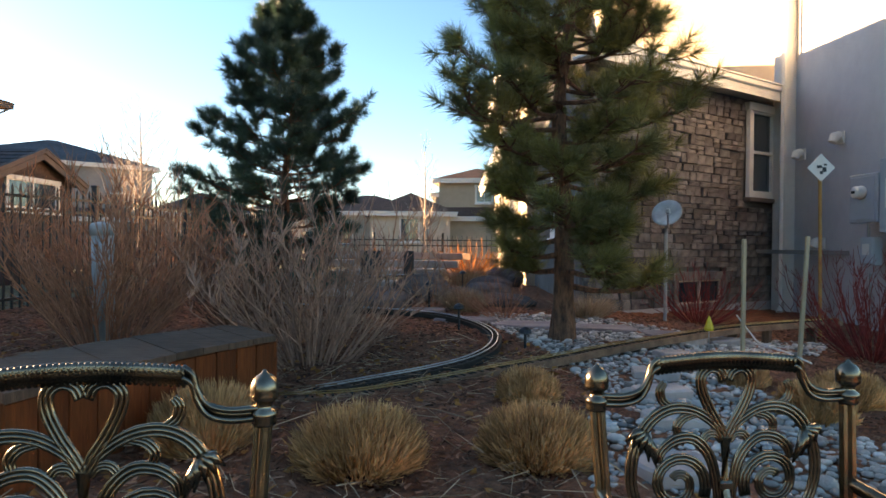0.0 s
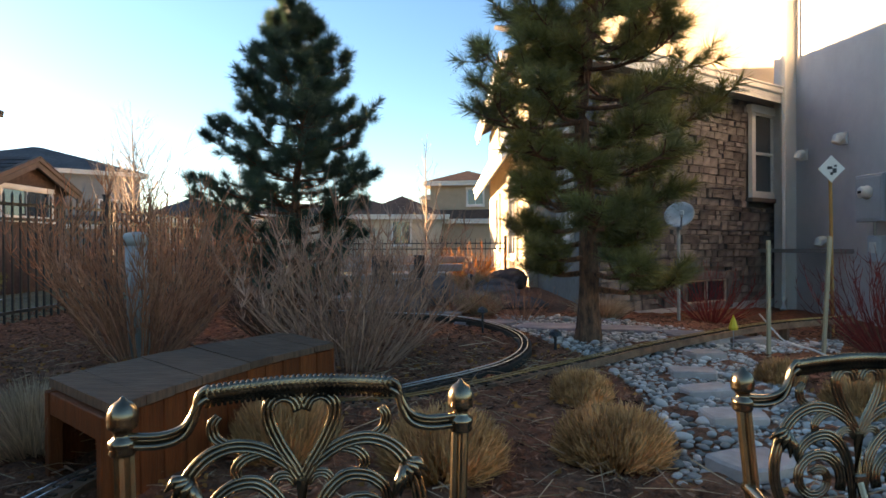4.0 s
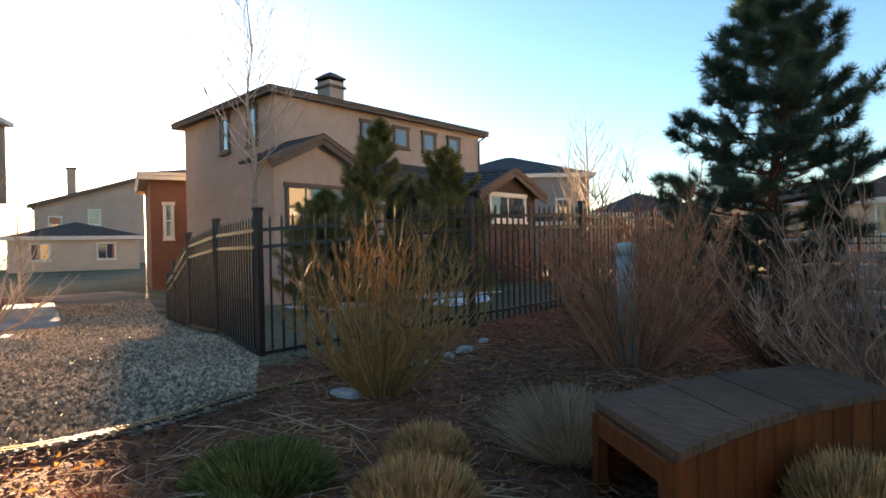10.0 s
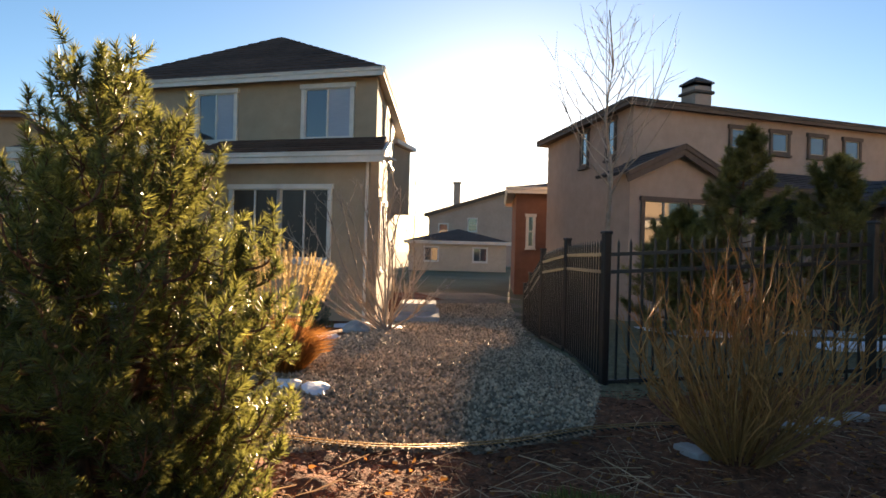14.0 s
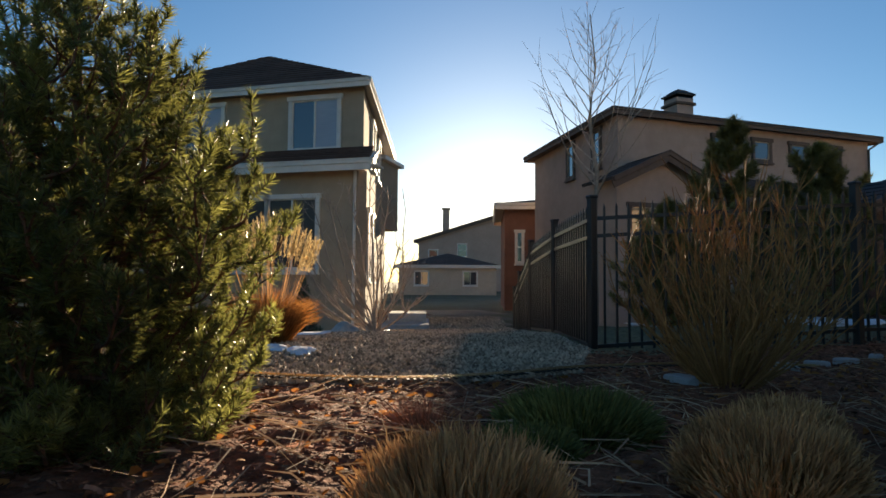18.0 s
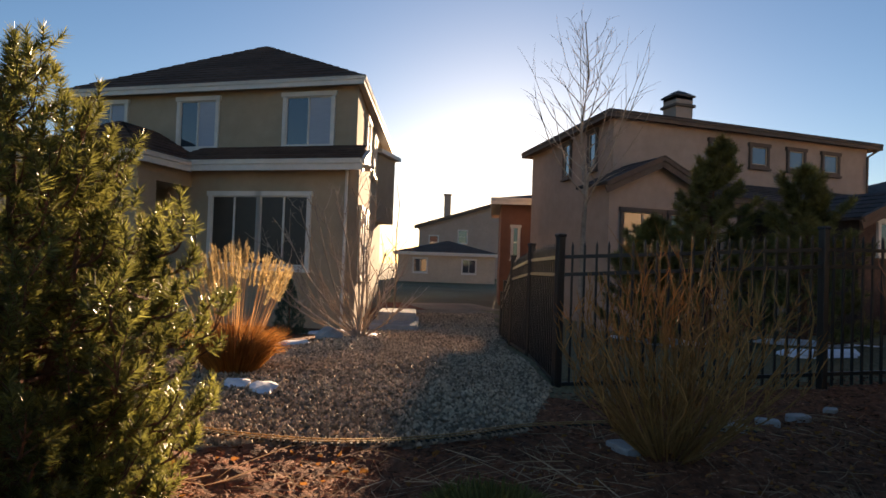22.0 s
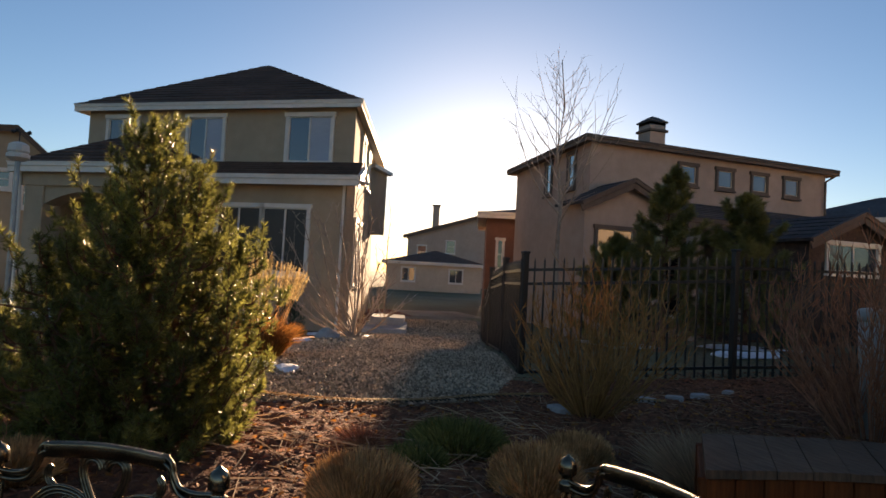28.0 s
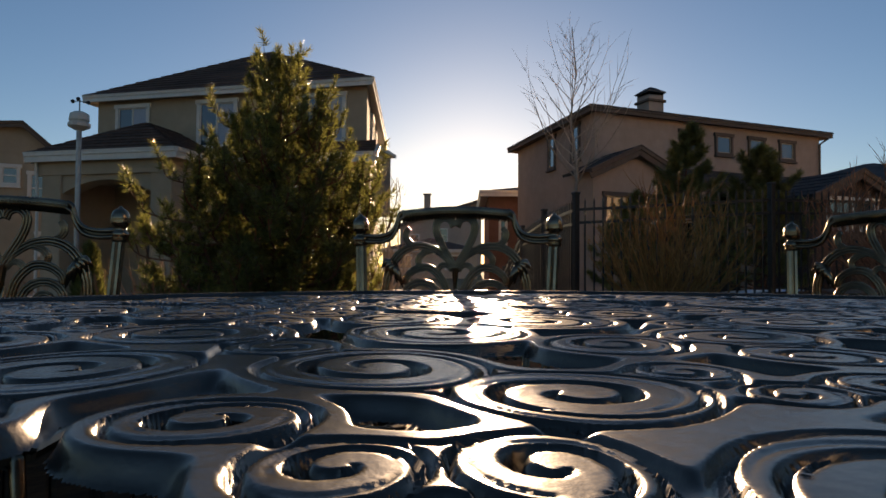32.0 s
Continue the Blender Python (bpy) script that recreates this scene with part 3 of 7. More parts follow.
# the brown-trimmed neighbour house behind the iron fence
brown = thing("house", "two-storey pinkish stucco house with dark roof and stucco chimney", "house", pose(-16.2, 10.7, 0))
walls(brown, [(-7.0, 0.9), (0, 0), (0, 10.3), (-7.0, 10.3)], -0.9, 5.9, M["pink"])
be = [(-7.3, 0.55, 5.98), (0.3, -0.35, 5.98), (0.3, 10.65, 5.98), (-7.3, 10.65, 5.98)]
R0, R1 = (-3.6, 4.0, 6.95), (-3.6, 8.0, 6.95)
slope(brown, (be[0], be[1], R0), M["shingle_gray"], courses=9)
slope(brown, (be[1], be[2], R1, R0), M["shingle_gray"], courses=9)
slope(brown, (be[2], be[3], R1), M["shingle_gray"])
slope(brown, (be[3], be[0], R0, R1), M["shingle_gray"])
bm = bmesh.new()
prism(bm, [p[:2] for p in be], 5.92, 5.97)
part("soffit", bm, M["tan_trim"], brown)
for i in range(4):
    gutter(brown, be[i], be[(i + 1) % 4], 0.075, M["tan_trim"])
bm = bmesh.new()
sweep(bm, [(0.3, 10.55, 5.9), (0.1, 10.2, 5.6), (0.1, 10.2, 0)], 0.045, 6)
part("downspout", bm, M["tan_trim"], brown)
for y in (3.55, 5.15, 6.72, 8.25):
    window(brown, 0.62, 0.58, pose(0.012, y, 4.94, 0, 0, 90), trim=M["tan_trim"], split="", pane=M["glass_sky"])
chim = part("chimney", boxbm((-2.0, 3.9, 6.75), (0.68, 0.68, 1.3)), M["pink"], brown)
part("chimney_band", boxbm((0, 0, 0), (0.84, 0.84, 0.1), bevel=0.02), M["tan_trim"], chim).location = (-2.0, 3.9, 7.1)
bm = bmesh.new()
lathe(bm, [(0.56, 0), (0.58, 0.05), (0.2, 0.24), (0.02, 0.30)], 4)
ob = part("chimney_cap", bm, M["shingle_gray"], chim)
ob.matrix_basis = pose(-2.0, 3.9, 7.4, 0, 0, 45)
bm = boxbm((-2.0, 3.9, 7.36), (0.68, 0.68, 0.1))
part("chimney_collar", bm, M["pink"], chim)
# its front wings and the lower roof between them
def gable(parent, y0, y1, x1, zeave, zap, mat_, roofmat, x0=0.0, over=0.3):
    ym = (y0 + y1) / 2
    bm = bmesh.new()
    pts = [(y0, -0.9), (y1, -0.9), (y1, zeave), (ym, zap - 0.12), (y0, zeave)]
    a = [bm.verts.new((x0, y, z)) for y, z in pts]
    b = [bm.verts.new((x1, y, z)) for y, z in pts]
    bm.faces.new(a[::-1])
    bm.faces.new(b)
    for i in range(5):
        bm.faces.new((a[i], a[(i + 1) % 5], b[(i + 1) % 5], b[i]))
    part("wing", bm, mat_, parent)
    s = (zap - zeave) / (ym - y0)
    slope(parent, ((x0, y0 - over, zeave - s * over), (x1 + over, y0 - over, zeave - s * over), (x1 + over, ym, zap), (x0, ym, zap)), roofmat, courses=6)
    slope(parent, ((x1 + over, y1 + over, zeave - s * over), (x0, y1 + over, zeave - s * over), (x0, ym, zap), (x1 + over, ym, zap)), roofmat, courses=6)
    for yy in (y0 - over, y1 + over):
        gutter(parent, (x1 + over, yy, zeave - s * over), (x1 + over, ym, zap), 0.13, M["tan_trim"])


gable(brown, -0.9, 2.1, 1.2, 3.8, 4.5, M["pink"], M["shingle_gray"])
window(brown, 1.25, 1.25, pose(1.212, -0.45, 1.75, 0, 0, 90), trim=M["tan_trim"])
window(brown, 0.8, 1.25, pose(1.212, 1.1, 1.75, 0, 0, 90), trim=M["tan_trim"], split="")
gable(brown, 4.7, 8.2, 4.0, 3.0, 3.75, M["brick"], M["shingle_gray"])
window(brown, 2.0, 0.75, pose(4.012, 5.4, 2.1, 0, 0, 90))
slope(brown, ((2.0, 2.2, 3.45), (2.0, 10.0, 3.45), (0.02, 10.0, 4.2), (0.02, 2.2, 4.2)), M["shingle_gray"], courses=8)
gutter(brown, (2.0, 2.2, 3.42), (2.0, 10.0, 3.42), 0.13, M["tan_trim"])
for y in (2.6, 4.6):
    part("porch_post", boxbm((1.8, y, 1.4), (0.3, 0.3, 4.0), bevel=0.02), M["pink"], brown)
window(brown, 1.5, 2.0, pose(0.012, 2.9, 0.4, 0, 0, 90), pane=M["glass_dark"])
for x in (-1.6, -3.6):
    window(brown, 0.5, 1.1, pose(x, 0.9 * -x / 7 - 0.012, 4.6, 0, 0, -7.3), trim=M["tan_trim"], split="")

# houses farther off
def far_house(m, w, d, h, roofh, wallm, roofm, wins, label, name="house", chimney=None, low=None):
    ho = thing(name, label, "house", m)
    walls(ho, [(-w / 2, 0), (w / 2, 0), (w / 2, d), (-w / 2, d)], -1.5, h, wallm)
    hip(ho, -w / 2, w / 2, 0, d, h + 0.05, roofh, roofm)
    for x, z, a, b in wins:
        window(ho, a, b, face(x, z, -0.012), split="v" if a > 0.9 else "h")
    if low:
        x0, x1, z = low
        slope(ho, ((x0, -1.6, z), (x1, -1.6, z), (x1 - 0.3, -0.02, z + 0.7), (x0 + 0.3, -0.02, z + 0.7)), roofm)
        gutter(ho, (x0, -1.6, z), (x1, -1.6, z))
        walls(ho, [(x0 + 0.3, -1.2), (x1 - 0.3, -1.2), (x1 - 0.3, -0.02), (x0 + 0.3, -0.02)], -1.5, z - 0.06, wallm, "lower_wall")
    if chimney:
        part("chimney", boxbm((chimney[0], chimney[1], h + roofh * 0.8), (0.9, 0.9, 2.2)), wallm, ho)
    return ho


far_house(pose(-24.75, 13.15, -0.7, 0, 0, 67), 4.0, 7, 4.95, 0.5, M["red_stucco_shade"], M["shingle_gray"], ((-1.45, 2.5, 0.22, 1.3), (-0.35, 2.75, 0.55, 1.15)), "shaded reddish stucco house in the gap between houses")
chimneyed = thing("house", "distant pale pinkish house with sloping roof and slim chimney", "house", pose(-76.3, 27.0, -0.8, 0, 0, 70))
bm = bmesh.new()
outline = [(-4.4, -1.5), (6.5, -1.5), (6.5, 10.6), (-4.4, 7.2)]
fr, bk = [[bm.verts.new((x, y, z)) for x, z in outline] for y in (0, 9)]
bm.faces.new(fr)
bm.faces.new(bk[::-1])
for k in range(4):
    bm.faces.new((fr[k - 1], bk[k - 1], bk[k], fr[k]))
part("wall", bm, M["pink"], chimneyed)
slope(chimneyed, ((-5.0, 9.4, 7.05), (-5.0, -0.5, 7.05), (6.8, -0.5, 10.73), (6.8, 9.4, 10.73)), M["shingle"], courses=8)
gutter(chimneyed, (-5.0, -0.5, 7.0), (6.8, -0.5, 10.68), 0.2, M["tan_trim"])
part("chimney", boxbm((-0.8, 0.8, 9.6), (0.9, 0.9, 3.4), bevel=0.04), M["pink"], chimneyed)
part("chimney_cap", boxbm((-0.8, 0.8, 11.35), (1.15, 1.15, 0.16), bevel=0.02), M["tan_trim"], chimneyed)
for x, z, w, h in ((-3.0, 4.2, 1.1, 1.6), (0.8, 5.0, 1.1, 1.6), (-3.0, 1.2, 1.1, 1.6)):
    window(chimneyed, w, h, face(x, z, -0.012), split="h")
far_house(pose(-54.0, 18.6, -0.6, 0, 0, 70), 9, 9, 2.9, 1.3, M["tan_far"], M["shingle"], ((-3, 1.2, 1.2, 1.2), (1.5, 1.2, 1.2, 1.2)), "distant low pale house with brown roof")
left = thing("house", "tan stucco gabled house with small white-trimmed windows beyond a lawn", "house", pose(-24.4, -10.9, -0.6, 0, 0, 95))
bm = bmesh.new()
outline = [(-6, -1.5), (5.9, -1.5), (5.9, 4.35), (3.75, 6.3), (-6, 5.2)]
fr, bk = [[bm.verts.new((x, y, z)) for x, z in outline] for y in (0, 9.1)]
bm.faces.new(fr)
bm.faces.new(bk[::-1])
for k in range(5):
    bm.faces.new((fr[k - 1], bk[k - 1], bk[k], fr[k]))
part("wall", bm, M["tan"], left)
slope(left, ((6.15, 9.3, 4.19), (6.15, -0.3, 4.19), (3.75, -0.3, 6.38), (3.75, 9.3, 6.38)), M["shingle"], courses=8)
slope(left, ((-6.3, -0.3, 5.24), (-6.3, 9.3, 5.24), (3.75, 9.3, 6.38), (3.75, -0.3, 6.38)), M["shingle"], courses=14)
for a, b in (((6.15, -0.3, 4.13), (3.75, -0.3, 6.32)), ((3.75, -0.3, 6.32), (-6.3, -0.3, 5.18))):
    gutter(left, a, b, 0.09, M["tan_trim"])
for x, z, w, h in ((2.5, 4.2, 0.42, 0.55), (3.15, 4.2, 0.42, 0.55), (3.98, 3.6, 0.42, 0.95), (4.85, 3.3, 0.5, 0.95), (4.25, 1.8, 0.38, 0.62), (-1.0, 3.8, 1.0, 1.2)):
    window(left, w, h, face(x, z, -0.012), split="h")
far_house(pose(-26.6, 40.0, -0.3, 0, 0, 38), 11.5, 11, 6.7, 2.1, M["dark_stucco"], M["shingle_gray"], ((-3.5, 4.4, 1.6, 0.6), (3.2, 3.6, 1.0, 1.2)), "gray two-storey house with dark hip roofs", low=(-4.5, 4.5, 3.0))
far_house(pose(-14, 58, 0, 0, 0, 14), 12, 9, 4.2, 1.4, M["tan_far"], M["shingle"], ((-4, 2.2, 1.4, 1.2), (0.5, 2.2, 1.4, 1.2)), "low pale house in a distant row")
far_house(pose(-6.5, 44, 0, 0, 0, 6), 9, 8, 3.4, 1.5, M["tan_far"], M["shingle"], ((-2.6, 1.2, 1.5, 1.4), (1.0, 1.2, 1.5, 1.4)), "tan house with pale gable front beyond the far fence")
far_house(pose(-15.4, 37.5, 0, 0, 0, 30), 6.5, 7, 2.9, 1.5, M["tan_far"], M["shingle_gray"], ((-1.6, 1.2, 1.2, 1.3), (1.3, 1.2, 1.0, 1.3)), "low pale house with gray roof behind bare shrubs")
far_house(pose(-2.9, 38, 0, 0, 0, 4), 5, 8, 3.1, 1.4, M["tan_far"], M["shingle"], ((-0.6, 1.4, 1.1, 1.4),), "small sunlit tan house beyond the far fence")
far_house(pose(2.2, 52, 0, 0, 0, 0), 8, 9, 5.4, 1.3, M["dark_stucco"], M["shingle_gray"], ((-3, 3.5, 1.0, 1.2),), "gray distant two-storey house")
far_house(pose(1.1, 40, 0, 0, 0, -8), 4.6, 8, 5.4, 1.0, M["tan"], M["shingle"], ((0.2, 4.0, 1.0, 1.0), (0.1, 0.9, 1.4, 1.7)), "sunlit tan house with brown roof", low=(-2.3, 2.3, 2.9))

# the stone-faced house beside the garden
own = thing("house", "house with ledgestone wall, gray stucco and white gutters", "house")
SW0, SW1 = Vector((1.6, 7.6, 0)), Vector((5.2, 9.95, 0))
walls(own, [(1.6, 7.6), (5.2, 9.95), (7.5, 11.5), (7.5, 26), (1.9, 26)], -0.4, 3.5, M["mortar"])
walls(own, [(4.75, 6.0), (9.0, 6.0), (9.0, 11.4), (5.3, 9.9)], -0.4, 8.0, M["gray_stucco"], "chimney_wall")
walls(own, [(1.57, 7.66), (1.6, 7.63), (1.9, 12.0), (1.87, 12.0)], -0.4, 3.46, M["stone"], "side_wall")
walls(own, [(5.4, 10.3), (8.6, 12.2), (8.6, 20), (3.0, 15.4), (3.0, 12.6)], 3.4, 7.0, M["tan_far"], "upper_wall")
walls(own, [(1.5, 13), (6.0, 13.0), (6.0, 24), (1.5, 24)], 0, 5.6, M["tan_far"], "upper_wall")
d = (SW1 - SW0).normalized()
WALL_DIR = d.copy()
nrm = Vector((d.y, -d.x, 0))
ga, gb = SW0 - 0.2 * d + nrm * 0.35, SW1 - 0.05 * d + nrm * 0.35
gutter(own, ga + Vector((0, 0, 3.62)), gb + Vector((0, 0, 3.62)), 0.10)
slope(own, (ga + Vector((0, 0, 3.6)), gb + Vector((0, 0, 3.6)), gb - nrm * 2.2 + Vector((0, 0, 4.5)), ga - nrm * 2.2 + Vector((0, 0, 4.5))), M["shingle_gray"], courses=10)
part("soffit", boxbm(((ga + gb) / 2 - nrm * 0.18 + Vector((0, 0, 3.52))), ((gb - ga).length, 0.4, 0.04), math.atan2(d.y, d.x)), M["white"], own)
part("foundation", boxbm((SW0 + SW1) / 2 + nrm * 0.03 + Vector((0, 0, 0.16)), ((SW1 - SW0).length, 0.1, 0.34), math.atan2(d.y, d.x)), M["concrete"], own)
wall_yaw = math.degrees(math.atan2(d.y, d.x))
WIN = (3.42, 4.08, 1.98, 3.36)
SLIT = (1.75, 2.75, 0.36, 0.75)
w = window(own, WIN[1] - WIN[0] - 0.1, WIN[3] - WIN[2] - 0.12, Matrix.Translation(SW0 + d * (WIN[0] + 0.05) + nrm * 0.07 + Vector((0, 0, WIN[2] + 0.06))) @ Matrix.Rotation(radians(wall_yaw), 4, 'Z'), split="h", sill=False)
part("window_sill", boxbm(SW0 + d * (WIN[0] + WIN[1]) / 2 + nrm * 0.10 + Vector((0, 0, WIN[2] - 0.06)), (0.86, 0.14, 0.07), math.atan2(d.y, d.x), 0.01), M["tan_trim"], own)
window(own, SLIT[1] - SLIT[0], SLIT[3] - SLIT[2] - 0.05, Matrix.Translation(SW0 + d * SLIT[0] + nrm * 0.05 + Vector((0, 0, SLIT[2]))) @ Matrix.Rotation(radians(wall_yaw), 4, 'Z'), trim=M["stone"], pane=M["glass_dark"], split="v", sill=False)
bm = bmesh.new()
box(bm, (5.13, 9.55, 3.5), (0.16, 0.3, 7.4), radians(8))
part("corner_trim", bm, M["white"], own)
bm = bmesh.new()
sweep(bm, [(5.0, 9.35, 7.0), (5.0, 9.35, 0.4), (4.9, 9.2, 0.2)], 0.05, 6, flat=0.8)
part("downspout", bm, M["white"], own)
part("band", boxbm((4.98, 7.95, 1.12), (0.05, 3.9, 0.06), radians(8)), M["dark_stucco"], own)
for y, z, w, h in ((16.0, 4.2, 1.1, 1.3), (19.5, 4.2, 1.1, 1.3), (16.5, 1.0, 1.6, 2.0), (20.5, 1.2, 1.1, 1.6), (10.0, 1.4, 0.9, 1.5)):
    window(own, w, h, pose(1.487 if y > 14 else 1.62, y, z, 0, 0, -90))
slope(own, ((1.05, 24.3, 5.6), (1.05, 13.7, 5.6), (4.5, 13.7, 7.2), (4.5, 24.3, 7.2)), M["shingle_gray"], courses=8)
gutter(own, (1.05, 24.3, 5.58), (1.05, 13.7, 5.58), 0.16)
slope(own, ((1.0, 25, 3.5), (1.0, 12, 3.5), (1.48, 12, 3.75), (1.48, 25, 3.75)), M["shingle_gray"])
gutter(own, (1.0, 25, 3.45), (1.0, 12, 3.45), 0.16)

# ---- the iron fence ----
def fence(points, name, label, height=1.36, gap=0.115, post=0.07, pick=0.019):
    f = thing(name, label, "fence")
    pk = boxbm((0, 0, height / 2), (pick, pick, height), bevel=0.0)
    bmesh.ops.create_cone(pk, cap_ends=True, segments=4, radius1=pick * 0.8, radius2=0.001, depth=0.05, matrix=Matrix.Translation((0, 0, height + 0.025)) @ Matrix.Rotation(radians(45), 4, 'Z'))
    pme = bpy.data.meshes.new("picket")
    pk.to_mesh(pme)
    pk.free()
    pme.materials.append(M["iron"])
    ps = boxbm((0, 0, height / 2 + 0.04), (post, post, height + 0.3), bevel=0.006)
    box(ps, (0, 0, height + 0.2), (post * 1.25, post * 1.25, 0.03), bevel=0.008)
    sme = bpy.data.meshes.new("post")
    ps.to_mesh(sme)
    ps.free()
    sme.materials.append(M["iron"])
    for i, (x, y, z) in enumerate(points):
        o = new("post", sme)
        o.parent = f
        o.location = (x, y, z)
        if i + 1 < len(points):
            a, b = Vector(points[i]), Vector(points[i + 1])
            n = round((b - a).length / gap)
            for k in range(1, n):
                o = new("picket", pme)
                o.parent = f
                o.matrix_basis = Matrix.Translation(a.lerp(b, k / n) + Vector((0, 0, 0.09))) @ Matrix.Rotation(math.atan2((b - a).y, (b - a).x), 4, 'Z')
            for z in (0.2, height - 0.16, height + 0.0):
                dd = b - a
                bm = boxbm((a + b) / 2 + Vector((0, 0, z)), (dd.length, 0.032, 0.034), math.atan2(dd.y, dd.x), 0, Matrix.Rotation(-math.atan2(dd.z, math.hypot(dd.x, dd.y)), 4, 'Y'))
                part("rail", bm, M["iron"], f)
    return f


FC = (-5.75, 3.12)
fpts = [(-13.4, 6.0, -0.75), (-11.6, 5.25, -0.45), (-9.5, 4.42, 0.0), (-7.6, 3.77, 0.12), (FC[0], FC[1], 0.14), (-5.05, 5.5, 0.30), (-4.85, 7.9, 0.34), (-4.7, 10.3, 0.34), (-4.6, 12.7, 0.34), (-4.5, 15.1, 0.34)]
fence(fpts, "iron_fence", "black iron picket fence with square posts round the neighbour's yard")
fence([(-4.4, 17.6, 0.3), (-2.4, 17.5, 0.3), (-0.4, 17.3, 0.3), (1.4, 17.0, 0.3)], "iron_fence", "low dark iron fence across the far end of the garden", height=1.0, gap=0.14)

# ---- cast metal chairs and table ----
def ribbed(bm, pts, w, h, z=0.0, taper=True, up=None):
    """A cast strip with two raised edges along plan points, in the plane z."""
    pts = [Vector((p[0], p[1])) for p in pts]
    k, rings = len(pts), []
    prof = [(-1, 0), (-1, 0.75), (-0.8, 1), (-0.5, 1), (-0.28, 0.6), (0.28, 0.6), (0.5, 1), (0.8, 1), (1, 0.75), (1, 0)]
    for i, p in enumerate(pts):
        d = (pts[min(i + 1, k - 1)] - pts[max(i - 1, 0)])
        d = d.normalized() if d.length > 1e-9 else Vector((1, 0))
        n = Vector((-d.y, d.x))
        s = w * (0.45 + 0.55 * math.sin(math.pi * (0.12 + 0.76 * i / (k - 1)))) if taper else w
        rings.append([bm.verts.new((p.x + n.x * a * s, p.y + n.y * a * s, z - h + h * b)) for a, b in prof])
    for a, b in zip(rings, rings[1:]):
        for j in range(len(prof)):
            bm.faces.new((a[j], b[j], b[(j + 1) % len(prof)], a[(j + 1) % len(prof)]))
    bm.faces.new(rings[0])
    bm.faces.new(rings[-1][::-1])


def curl(c, r, a0, turns, tight=0.28, n=30, tail=None):
    """Plan points of a spiral round c, from its outer end in."""
    out = [] if tail is None else [tail]
    for i in range(n + 1):
        t = i / n
        a, q = a0 + turns * 2 * math.pi * t, r * (1 - (1 - tight) * t ** 0.85)
        out.append((c[0] + q * math.cos(a), c[1] + q * math.sin(a)))
    return out


